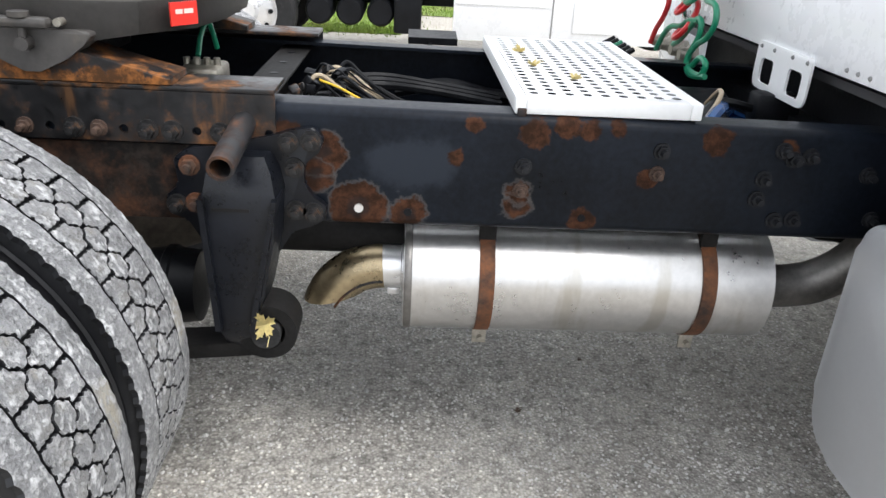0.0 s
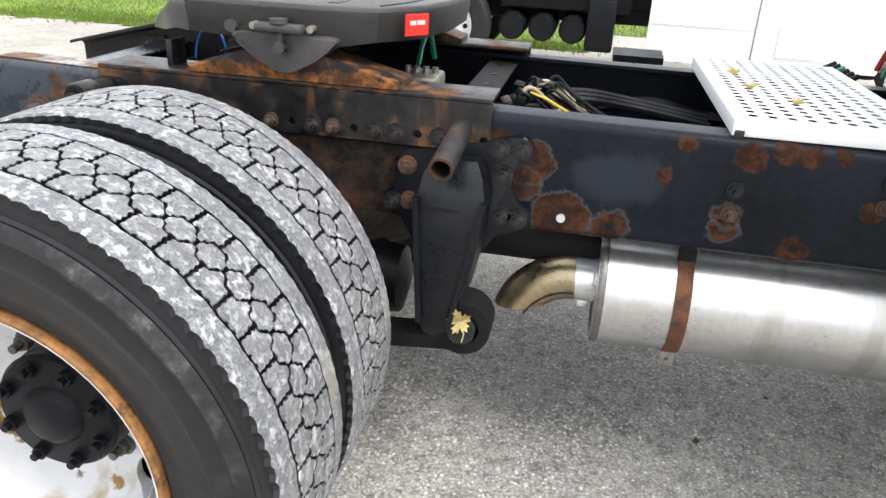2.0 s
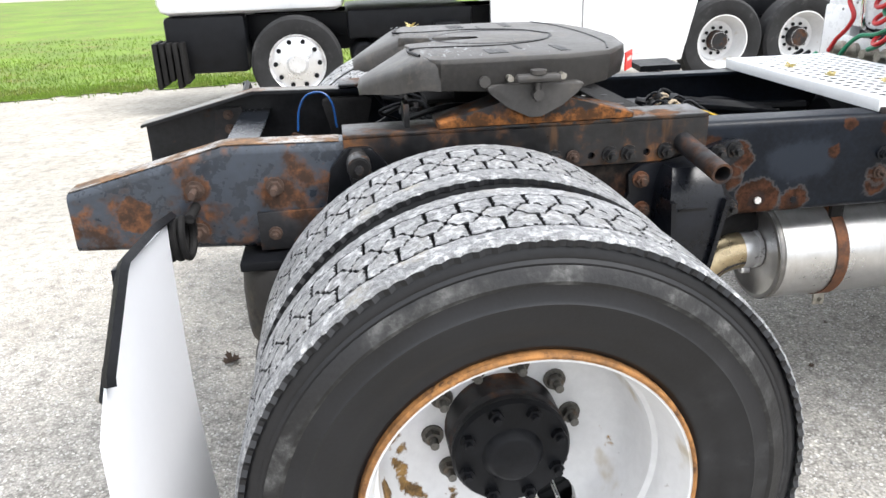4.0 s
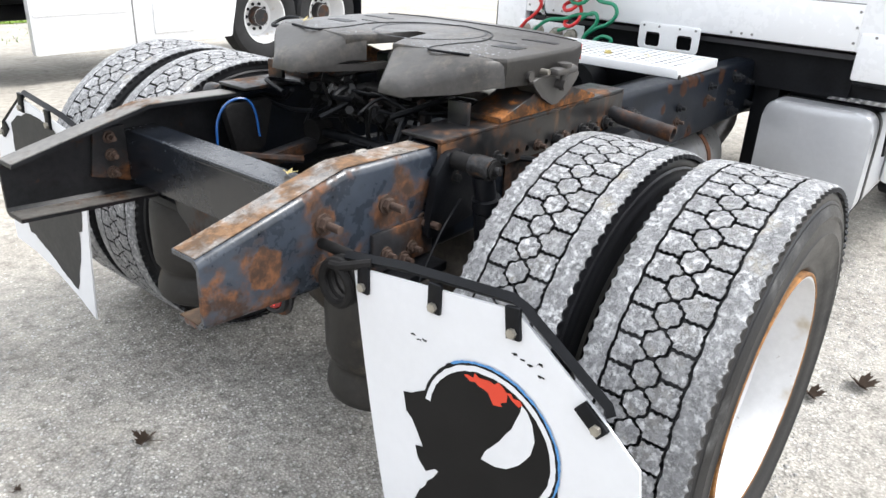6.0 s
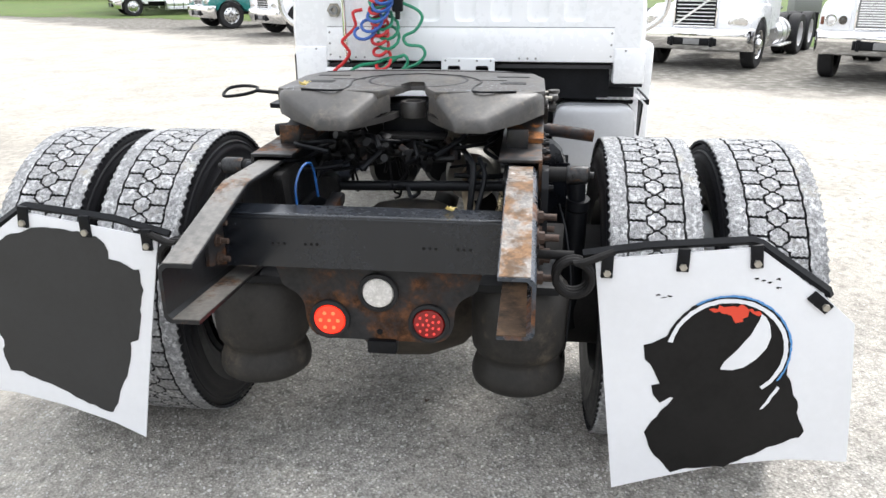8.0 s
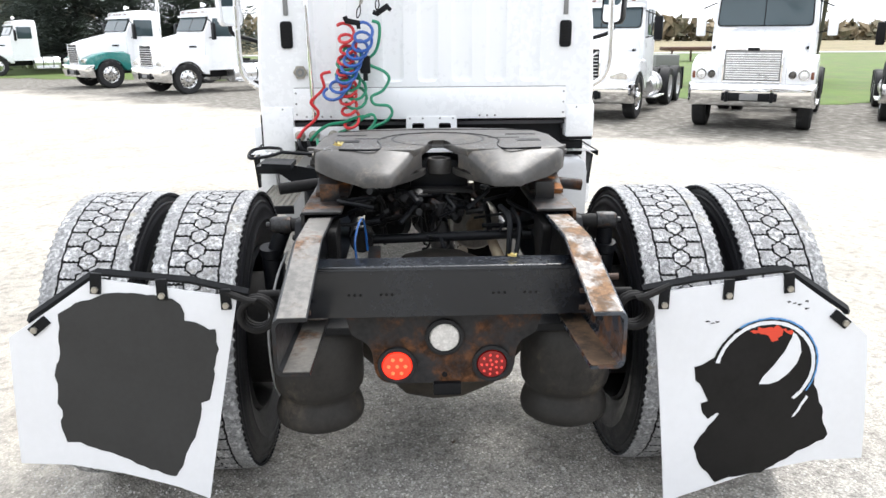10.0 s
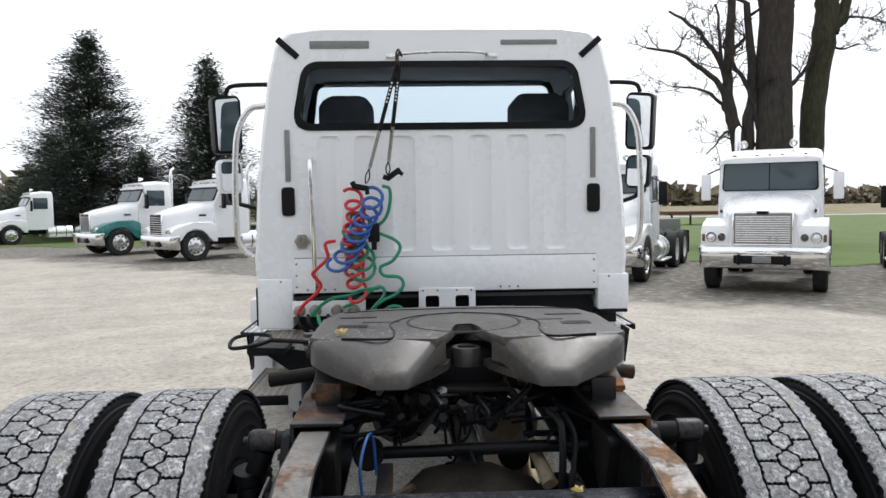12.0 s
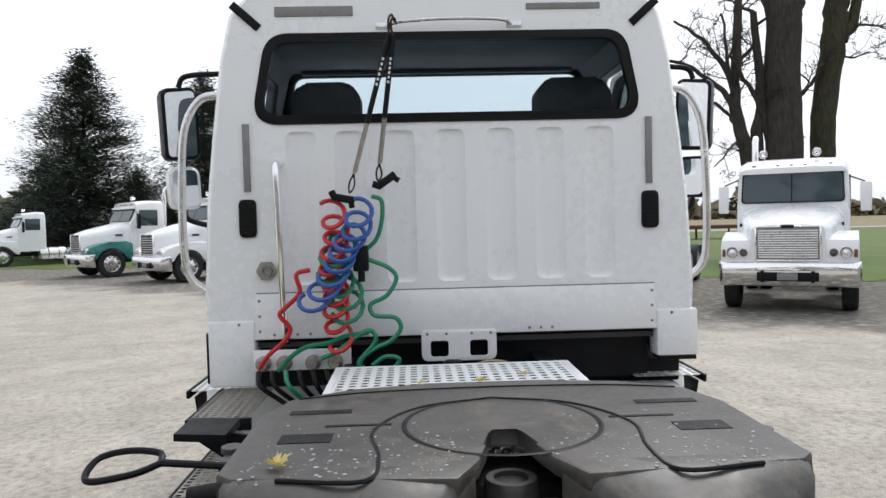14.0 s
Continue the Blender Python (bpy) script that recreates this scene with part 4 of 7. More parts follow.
def wheel_set(s):
    """The dual wheels of one side: two tyres, two rims, hub and studs."""
    yo, yi = s * 1.10, s * 0.77
    tyre(truck, 0, yo, radians(3), "dusty outer drive tyre with a hexagonal block tread")
    tyre(truck, 0, yi, radians(7), "dusty inner drive tyre with a hexagonal block tread")
    part("scuff_ring", lathe([(0.4300, yo + s * 0.1400), (0.4335, yo + s * 0.1414), (0.4375, yo + s * 0.1428), (0.4490, yo + s * 0.1384), (0.4580, yo + s * 0.1345), (0.4605, yo + s * 0.1330)], 96, centre=(0, 0, 0.5), closed=False), m_scuff, truck, "scuffed grey sidewall band")
    rim = part("rim", rim_shape(0.245, s), m_rim, truck, "white painted steel rim with a rusted edge and two hand holes")
    rim.location = (0, yo, 0.5)
    edge = lathe([(0.3045, s * 0.112), (0.3035, s * 0.1268), (0.299, s * 0.1295), (0.2945, s * 0.1288), (0.295, s * 0.1262), (0.298, s * 0.1268), (0.3015, s * 0.122)], 72)
    part("rim_edge", edge, m_rimrust, rim, "orange rusted flange")
    inner = part("rim", lathe([(0.302, -s * 0.118), (0.29, -s * 0.127), (0.28, -s * 0.08), (0.275, s * 0.05), (0.25, s * 0.12), (0.11, s * 0.125), (0.11, s * 0.135), (0.26, s * 0.13), (0.29, s * 0.1), (0.302, s * 0.11)], 64), m_black, truck, "dark inner steel rim")
    inner.location = (0, yi, 0.5)
    # hub: drum and flanged axle end
    ybase = s * 0.962
    hub = part("hub", lathe([(0.0, ybase), (0.118, ybase), (0.118, s * 1.035), (0.108, s * 1.045), (0.108, s * 1.05), (0.0, s * 1.05)], 40, centre=(0, 0, 0.5), closed=False), m_castrust, truck, "dark rusty axle hub")
    part("axle_flange", lathe([(0.0, s * 1.05), (0.116, s * 1.05), (0.118, s * 1.066), (0.112, s * 1.075), (0.06, s * 1.08), (0.05, s * 1.094), (0.042, s * 1.098), (0.0, s * 1.099)], 40, centre=(0, 0, 0.5), closed=False), m_black, hub, "black axle shaft flange")
    stud = mesh_of(hexbolt(0.0145, 0.018, 0, 0.012, (0, s, 0)), "flange_nut", m_black)
    for i in range(8):
        q = radians(20 + i * 45)
        o = part("flange_nut", stud, None, hub)
        o.location = (math.cos(q) * 0.096, s * 1.072, 0.5 + math.sin(q) * 0.096)
    nut = hexbolt(0.0165, 0.022, 0, 0.022, (0, s, 0))
    rod((0, 0, 0), (0, s * 0.007, 0), 0.023, 18, bm=nut)
    nut_me = mesh_of(nut, "wheel_nut", m_darknut)
    for i in range(10):
        q = radians(4 + i * 36)
        part("nut_seat", lathe([(0.0, s * 0.970 - yo), (0.033, s * 0.970 - yo), (0.034, s * 0.972 - yo), (0.0, s * 0.9735 - yo)], 20, centre=(math.cos(q) * 0.1435, 0, math.sin(q) * 0.1435), closed=False), m_castrust, rim, "dark stained stud socket")
        o = part("wheel_nut", nut_me, None, rim)
        o.matrix_basis = Matrix.Translation((math.cos(q) * 0.1435, s * 0.972 - yo, math.sin(q) * 0.1435)) @ Matrix.Rotation(i * 0.7, 4, "Y")
    q = radians(-38)
    part("valve_stem", rod((0.112, s * 0.95 - yo, -0.165), (0.132, s * 1.05 - yo, -0.235), 0.005, 8), m_dullchrome, rim)
    # brake drum behind the inner wheel
    part("brake_drum", lathe([(0.0, s * 0.46), (0.19, s * 0.46), (0.205, s * 0.47), (0.205, s * 0.70), (0.0, s * 0.70)], 40, centre=(0, 0, 0.5), closed=False), m_blackdull, truck)


wheel_set(-1)
wheel_set(1)

# ---- suspension and driveline ----
part("axle_housing", lathe([(0.0, -0.62), (0.068, -0.62), (0.072, -0.36), (0.12, -0.30), (0.23, -0.20), (0.275, -0.08), (0.28, 0.02), (0.26, 0.12), (0.17, 0.22), (0.085, 0.32), (0.068, 0.62), (0.0, 0.62)], 32, centre=(0, 0, 0.5), closed=False), m_oily, truck, "oily drive axle housing")
dif = lathe([(0.0, 0.02), (0.10, 0.02), (0.11, 0.03), (0.15, 0.12), (0.155, 0.2), (0.09, 0.30), (0.05, 0.42), (0.0, 0.42)], 28, "x", (0.02, -0.06, 0.55), closed=False)
part("differential", dif, m_oily, truck, "grimy differential carrier")
part("drive_shaft", rod((0.42, -0.06, 0.57), (2.6, 0, 0.72), 0.052, 20), m_blackdull, truck)
part("brake_canister", lathe([(0.0, 0), (0.05, 0), (0.095, 0.008), (0.106, 0.03), (0.106, 0.10), (0.113, 0.105), (0.113, 0.118), (0.106, 0.123), (0.10, 0.22), (0.04, 0.235), (0.0, 0.235)], 32, "x", (0.44, -0.18, 0.755), closed=False), m_canister, truck, "dusty pale round brake canister")
part("canister_cap", lathe([(0.0, -0.012), (0.035, -0.01), (0.042, 0.002), (0.0, 0.002)], 24, "x", (0.44, -0.18, 0.76), closed=False), m_boot, truck)
part("drain_boot", rod((0.02, -0.19, 0.84), (-0.10, -0.225, 0.76), 0.016, 12, 0.022), m_boot, truck, "pale rubber boot")
part("torque_rod", rod((-0.03, 0.28, 0.835), (-0.09, -0.33, 0.865), 0.017, 14), m_black, truck, "black transverse torque rod")
part("rod_end", lathe([(0.0, -0.03), (0.04, -0.03), (0.045, 0), (0.04, 0.03), (0.0, 0.03)], 18, "x", (-0.03, 0.27, 0.835), closed=False), m_blackdull, truck)
part("control_arm", extrude(rounded([(-0.44, 0.76), (-0.10, 0.80), (-0.10, 0.835), (-0.44, 0.80)], 0.01), "y", 0.20, 0.24, 0.004), m_castrust, truck)
part("rod_bracket", extrude(rounded([(-0.34, 0.95), (-0.16, 0.95), (-0.2, 0.80), (-0.3, 0.79)], 0.02), "y", 0.33, 0.36, 0.003), m_blackdull, truck)
part("rod_bracket", extrude(rounded([(-0.32, 0.95), (-0.12, 0.95), (-0.18, 0.80), (-0.26, 0.79)], 0.02), "y", -0.36, -0.33, 0.003), m_blackdull, truck)

for s in (-1, 1):
    # trailing arm from hanger to air spring, under the axle
    arm = extrude([(0.70, 0.46), (0.66, 0.425), (0.5, 0.412), (0.2, 0.385), (-0.15, 0.365), (-0.32, 0.335), (-0.32, 0.37), (-0.15, 0.405), (0.2, 0.425), (0.5, 0.446), (0.6, 0.456)], "y", *sorted((s * 0.46, s * 0.54)), 0.004)
    arm_ob = part("trailing_arm", arm, m_blackdull, truck, "heavy black spring arm")
    eye = lathe([(0.040, -0.045), (0.066, -0.045), (0.066, 0.045), (0.040, 0.045)], 28, centre=(0.645, s * 0.5, 0.485))
    part("spring_eye", eye, m_blackdull, arm_ob)
    part("bushing", rod((0.645, s * 0.56, 0.485), (0.645, s * 0.44, 0.485), 0.032, 18), m_rubber, arm_ob)
    part("u_bolt_plate", box(-0.10, 0.12, *sorted((s * 0.44, s * 0.56)), 0.36, 0.40, 0.006), m_blackdull, arm_ob)
    # air spring
    bag = lathe([(0.0, 0.352), (0.10, 0.352), (0.124, 0.356), (0.136, 0.366), (0.140, 0.384), (0.138, 0.402), (0.131, 0.424), (0.124, 0.440), (0.122, 0.450), (0.128, 0.462), (0.138, 0.476), (0.142, 0.50), (0.143, 0.60), (0.138, 0.662), (0.12, 0.682), (0.0, 0.684)], 40, "z", (-0.42, s * 0.394, 0.0), closed=False)
    ag = part("air_spring", bag, m_airbag, truck, "dusty grey rubber air spring bellows")
    part("upper_plate", box(-0.55, -0.30, *sorted((s * 0.27, s * 0.50)), 0.684, 0.708, 0.003), m_black, ag)
    part("pedestal", lathe([(0.0, 0.335), (0.06, 0.335), (0.07, 0.34), (0.07, 0.353), (0.0, 0.353)], 28, "z", (-0.42, s * 0.394, 0.0), closed=False), m_blackdull, ag)
    # shock absorber outside the rail
    ye = 0.548 if s < 0 else 0.512
    sh = part("shock_absorber", rod((-0.222, s * 0.555, 0.835), (-0.165, s * 0.55, 0.42), 0.034, 20), m_black, truck, "black telescopic shock absorber")
    part("dust_tube", rod((-0.240, s * ye, 0.928), (-0.220, s * 0.555, 0.825), 0.027, 16), m_black, sh)
    part("top_eye", lathe([(0.008, -0.03), (0.026, -0.03), (0.028, -0.024), (0.028, 0.024), (0.026, 0.03), (0.008, 0.03)], 20, "y", (-0.243, s * ye, 0.948)), m_boltoily, sh, "bare metal shock eye")
    part("collar", rod((-0.232, s * 0.556, 0.872), (-0.226, s * 0.5555, 0.842), 0.0355, 20), m_black, sh)
    part("eye_bolt", rod((-0.243, s * (ye + 0.05), 0.948), (-0.243, s * 0.455, 0.948), 0.010, 10), m_boltoily, sh)
    part("eye_washer", rod((-0.243, s * (ye + 0.031), 0.948), (-0.243, s * (ye + 0.036), 0.948), 0.023, 18), m_blackdull, sh)
    part("shock_mount", extrude(rounded([(-0.34, 0.76), (-0.15, 0.78), (-0.17, 0.92), (-0.21, 0.968), (-0.27, 0.968), (-0.31, 0.92)], 0.02), "y", *sorted((s * (W + 0.014), s * (W + 0.034))), 0.004), m_black, sh)
    part("mount_boss", rod((-0.243, s * (W + 0.03), 0.948), (-0.243, s * (ye - 0.031), 0.948), 0.022, 14), m_blackdull, sh)

    # hanger casting
    front = [(0.458, 0.79), (0.452, 0.85), (0.485, 0.872), (0.54, 0.878), (0.66, 0.905), (0.70, 0.918), (0.745, 0.925), (0.766, 0.902), (0.755, 0.872), (0.724, 0.845), (0.722, 0.80), (0.742, 0.772), (0.768, 0.752), (0.768, 0.722), (0.742, 0.706), (0.695, 0.690), (0.64, 0.60), (0.625, 0.50), (0.60, 0.435), (0.535, 0.435), (0.52, 0.52), (0.50, 0.66), (0.47, 0.712), (0.432, 0.725), (0.430, 0.765)]
    hg = part("spring_hanger", extrude(rounded(front, 0.012, 3), "y", *sorted((s * (W + 0.006), s * 0.456)), 0.004), m_hang, truck, "black cast spring hanger, bolted to the rail")
    def col(z, x0, x1, d):
        return [(x0, s * 0.45, z), (x0 + 0.006, s * (0.47 + d), z), ((x0 + x1) / 2, s * (0.47 + d + 0.006), z), (x1 - 0.006, s * (0.47 + d), z), (x1, s * 0.45, z)]
    part("hanger_face", loft([col(0.872, 0.545, 0.655, 0.03), col(0.845, 0.532, 0.672, 0.06), col(0.80, 0.524, 0.682, 0.078), col(0.70, 0.522, 0.676, 0.085), col(0.58, 0.528, 0.652, 0.085), col(0.49, 0.540, 0.625, 0.082), col(0.45, 0.552, 0.608, 0.065), col(0.432, 0.56, 0.60, 0.045)]), m_hang, hg)
    for xt, xb in ((0.524, 0.541), (0.670, 0.612)):
        part("hanger_rib", loft([[(xb, s * 0.47, 0.50), (xb, s * 0.571, 0.50), (xb + 0.012, s * 0.571, 0.50), (xb + 0.012, s * 0.47, 0.50)], [(xt, s * 0.47, 0.80), (xt, s * 0.569, 0.80), (xt + 0.012, s * 0.569, 0.80), (xt + 0.012, s * 0.47, 0.80)]]), m_hang, hg)
    part("cast_mark", box(0.55, 0.625, *sorted((s * 0.5545, s * 0.5575)), 0.772, 0.779, 0), m_blackdull, hg)
    for x, z in ((0.692, 0.893), (0.738, 0.897), (0.703, 0.838), (0.704, 0.742), (0.741, 0.738), (0.452, 0.748)):
        b = part("bolt", nut_hang, None, hg)
        b.matrix_world = pose(x, s * 0.456, z, 0, 0, 0 if s < 0 else 180)
    for x, z in ((0.485, 0.835), (0.492, 0.752)):
        b = part("bolt", nut_crust, None, hg)
        b.matrix_world = pose(x, s * 0.456, z, 0, 0, 0 if s < 0 else 180)
    # mud flap stub bracket: open pipe through the rail
    pipe = lathe([(0.0195, 0), (0.0255, 0), (0.0255, 0.222), (0.0195, 0.222)], 24, centre=(0, 0, 0))
    st = part("stub_pipe", pipe, m_castrust if s < 0 else m_blackdull, truck, "open-ended rusty steel pipe stub")
    st.matrix_world = Matrix.Translation((0.60, s * 0.44, 0.925)) @ Matrix.Rotation(radians(7 if s < 0 else -7), 4, "X") @ (Matrix.Rotation(math.pi, 4, "Z") if s < 0 else Matrix.Identity(4))

part("brake_chamber", lathe([(0.0, 0.0), (0.05, 0.0), (0.088, 0.012), (0.092, 0.05), (0.098, 0.055), (0.098, 0.07), (0.092, 0.075), (0.085, 0.13), (0.03, 0.145), (0.0, 0.145)], 28, "x", (0.33, -0.36, 0.50), closed=False), m_black, truck, "black brake chamber")

# ---- cross members, light plate ----
def channel(x0, x1, zt, zb, name, mat, label, wid=0.35, t=0.008):
    bm = box(x0, x0 + t, -wid, wid, zb, zt - t)
    box(x0, x1, -wid, wid, zt - t, zt, 0.002, 1, bm=bm)
    box(x0, x1, -wid, wid, zb - t, zb, 0.0, 1, bm=bm)
    rod((x0 + 0.0095, -wid, zt - 0.0095), (x0 + 0.0095, wid, zt - 0.0095), 0.0105, 20, bm=bm)
    return part(name, bm, mat, truck, label)


rear = channel(-0.612, -0.515, 0.912, 0.772, "rear_cross_member", m_cross, "blue-black rear cross member channel", 0.42)
for s in (-1, 1):
    part("gusset", extrude([(-0.612, 0.765), (-0.612, 0.925), (-0.70, 0.92), (-0.72, 0.80)], "y", *sorted((s * 0.418, s * 0.408))), m_castrust, rear)
    for z in (0.80, 0.85, 0.90):
        o = part("bolt", nut_rust, None, rear)
        o.matrix_world = pose(-0.66, s * 0.408, z, 0, 0, 180 if s < 0 else 0)
for y0 in (0.24, 0.15, -0.17, -0.26):
    for k in range(3):
        part("rivet_hole", rod((-0.6135, y0 + k * 0.016, 0.832), (-0.606, y0 + k * 0.016, 0.832), 0.0045, 8), m_blackdull, rear)

plate_pts = rounded([(-0.30, 0.795), (0.30, 0.795), (0.275, 0.70), (0.218, 0.665), (0.205, 0.54), (-0.205, 0.54), (-0.218, 0.665), (-0.275, 0.70)], [0.01, 0.01, 0.03, 0.04, 0.06, 0.06, 0.04, 0.03])
lp = part("light_plate", extrude(plate_pts, "x", -0.621, -0.613, 0.002), m_castrust, truck, "rust-stained black plate carrying three round lamps")


def lamp(y, z, r, lens_mat, dots, label):
    g = part("lamp", lathe([(r, -0.002), (r + 0.013, -0.002), (r + 0.012, -0.012), (r + 0.004, -0.016), (r, -0.012)], 32, "x", (-0.62, y, z)), m_rubber, lp, label)
    lens = part("lens", lathe([(0.0, -0.016), (r * 0.6, -0.0155), (r * 0.92, -0.013), (r + 0.001, -0.006), (r + 0.001, 0), (0.0, 0)], 32, "x", (-0.62, y, z), closed=False), lens_mat, g)
    if dots:
        n, rr, mat, rd = dots
        pos = [(0, 0)] + [(math.cos(a) * rr, math.sin(a) * rr) for a in (2 * math.pi * i / n for i in range(n))]
        if n > 6:
            pos += [(math.cos(a) * rr * 0.5, math.sin(a) * rr * 0.5) for a in (2 * math.pi * i / 5 for i in range(5))]
        for a, c in pos:
            part("led", rod((-0.6375, y + a, z + c), (-0.634, y + a, z + c), rd, 8), mat, g)
    return g


lamp(0.0, 0.69, 0.045, m_clearlens, None, "round frosted reversing lamp")
lamp(0.142, 0.602, 0.046, m_redlit, (6, 0.025, m_led, 0.0055), "round red tail lamp, lit")
lamp(-0.142, 0.602, 0.046, m_redlens, (9, 0.031, m_leddim, 0.0038), "round red tail lamp with dim dots")
lp.location = (0.065, 0, -0.013)
part("tow_tab", box(-0.64, -0.60, -0.05, 0.035, 0.505, 0.545, 0.006), m_black, lp)
part("tow_hole", rod((-0.6225, 0.0, 0.567), (-0.618, 0.0, 0.567), 0.009, 12), m_black, lp)

# mid cross member and clutter between the rails
mid = channel(0.545, 0.635, 0.945, 0.80, "cross_member", m_blackdull, "dark cross member with drilled top flange", 0.42)
for y in (-0.16, -0.02, 0.13, 0.28):
    part("drilled_hole", rod((0.59, y, 0.9435), (0.59, y, 0.9462), 0.011, 12), m_black, mid)
part("cross_member", box(1.95, 2.05, -0.42, 0.42, 0.72, 0.90, 0.004), m_black, truck)


def cable(pts, r, mat, name="cable", label="", parent=truck, n=7):
    return part(name, tube(smooth_line(pts), r, n), mat, parent, label)


# air valves and hoses under the coupling plate
valve = box(0.37, 0.47, -0.11, 0.02, 0.905, 0.965, 0.01)
box(0.40, 0.44, -0.17, -0.10, 0.92, 0.955, 0.008, bm=valve)
rod((0.39, 0.0, 0.93), (0.39, 0.06, 0.935), 0.022, 14, bm=valve)
for k in range(4):
    rod((0.38 + k * 0.025, -0.05, 0.96), (0.38 + k * 0.025, -0.05, 0.982), 0.009, 8, bm=valve)
part("air_valve", valve, m_nut, truck, "grey cast air valve with fittings")
cable([(0.40, -0.02, 0.98), (0.40, 0.03, 1.03), (0.41, 0.07, 1.05), (0.42, 0.10, 0.98)], 0.007, m_green, "air_line", "green air line")
rnd = random.Random(11)
for k in range(17):
    x0, y0 = rnd.uniform(-0.15, 0.10), rnd.uniform(-0.2, 0.32)
    z0 = rnd.uniform(0.86, 0.99)
    pts = [(x0, y0, z0)]
    for j in range(4):
        p = pts[-1]
        pts.append((p[0] + rnd.uniform(-0.08, 0.12), p[1] + rnd.uniform(-0.13, 0.10), max(0.8, min(1.01, p[2] + rnd.uniform(-0.05, 0.05)))))
    cable(pts, rnd.choice((0.005, 0.007, 0.009)), m_black, "air_line")
for k in range(9):
    y, x = -0.16 + k * 0.05, 0.0 + 0.05 * math.sin(k * 1.7)
    f = rod((x, y, 0.955 + 0.015 * math.sin(k)), (x + 0.01, y + 0.03, 0.985 + 0.01 * math.cos(k)), 0.013, 8)
    rod((x, y, 0.93), (x, y, 0.97), 0.018, 6, bm=f)
    part("fitting", f, m_blackdull if k % 3 else m_castrust, truck)
part("manifold", box(-0.02, 0.05, -0.10, 0.24, 0.935, 0.965, 0.012), m_valve, truck)
rnd = random.Random(17)
for k in range(34):
    c = Vector((rnd.uniform(-0.07, 0.07), rnd.uniform(-0.11, 0.27), rnd.uniform(0.905, 1.0)))
    d = Vector((rnd.uniform(-1, 0.4), rnd.uniform(-1, 1), rnd.uniform(-0.6, 0.6))).normalized()
    q = rnd.uniform(0.009, 0.016)
    f = rod(c, c + d * 0.022, q * 1.3, 6)
    rod(c + d * 0.02, c + d * 0.05, q, 12, bm=f)
    rod(c + d * 0.045, c + d * 0.062, q * 1.15, 6, bm=f)
    part("fitting", f, m_valve, truck)
for k in range(12):
    c = (rnd.uniform(-0.05, 0.05), rnd.uniform(-0.1, 0.26), rnd.uniform(0.92, 0.99))
    e = (c[0] + rnd.uniform(-0.03, 0.05), c[1] + rnd.uniform(-0.10, 0.10), c[2] - rnd.uniform(0.05, 0.16))
    cable([c, (c[0] - 0.04, (c[1] * 2 + e[1]) / 3, c[2] + 0.02), (e[0] - 0.03, (c[1] + e[1] * 2) / 3, e[2] + 0.03), e], rnd.choice((0.004, 0.006, 0.008)), m_valve, "air_line")
cable([(0.05, -0.06, 0.965), (0.08, -0.13, 0.968), (0.10, -0.185, 0.93), (0.10, -0.20, 0.85), (0.08, -0.21, 0.74)], 0.010, m_black, "air_line")
cable([(0.02, 0.10, 0.95), (0.0, 0.2, 0.955), (-0.02, 0.29, 0.92), (-0.05, 0.31, 0.85)], 0.008, m_black, "air_line")
part("frame_bracket", box(-0.03, 0.05, -0.13, 0.10, 1.0, 1.012, 0.002), m_blackdull, truck)
cable([(-0.42, 0.26, 0.86), (-0.41, 0.265, 0.93), (-0.38, 0.255, 0.978), (-0.33, 0.245, 0.985), (-0.30, 0.24, 0.95), (-0.29, 0.235, 0.87)], 0.0037, m_bluehose, "air_line", "bright blue looped air line")
cable([(-0.15, -0.21, 0.98), (-0.20, -0.235, 0.95), (-0.24, -0.23, 0.85), (-0.25, -0.22, 0.74)], 0.010, m_black, "air_line")
cable([(-0.15, -0.25, 0.97), (-0.2, -0.27, 0.92), (-0.26, -0.25, 0.82), (-0.27, -0.24, 0.70)], 0.008, m_black, "air_line")
for s in (-1, 1):
    cable([(-0.26, s * 0.50, 0.86), (-0.36, s * 0.52, 0.8), (-0.46, s * 0.535, 0.68), (-0.47, s * 0.53, 0.52), (-0.42, s * 0.52, 0.42)], 0.003 if s < 0 else 0.004, m_black if s < 0 else m_grey, "brake_cable")
cable([(-0.44, 0.33, 0.83), (-0.3, 0.2, 0.815), (-0.2, 0.15, 0.80)], 0.012, m_castrust, "rod_link")
# wiring by the mid cross member
rnd = random.Random(31)
for k in range(14):
    x, y, z = 0.66 + rnd.uniform(0, 0.11), rnd.uniform(-0.16, 0.05), rnd.uniform(0.91, 0.95)
    o = part("connector", box(-0.012, 0.012, -0.02, 0.02, -0.011, 0.011, 0.003), m_black if k % 4 else m_boltoily, truck)
    o.matrix_world = pose(x, y, z, rnd.uniform(-30, 30), rnd.uniform(-30, 30), rnd.uniform(0, 180))
for k in range(16):
    x, y = 0.66 + rnd.uniform(0, 0.1), rnd.uniform(-0.16, 0.06)
    cable([(x, y, 0.925), (x + 0.03, y + rnd.uniform(-0.04, 0.04), 0.955 + rnd.uniform(-0.01, 0.015)), (x + 0.08, y + rnd.uniform(-0.06, 0.05), 0.93), (x + 0.16, y + rnd.uniform(-0.08, 0.06), 0.88), (x + 0.3, y, 0.82)],
          rnd.choice((0.0025, 0.004, 0.006)), m_black if k % 5 else m_boot, "wire")
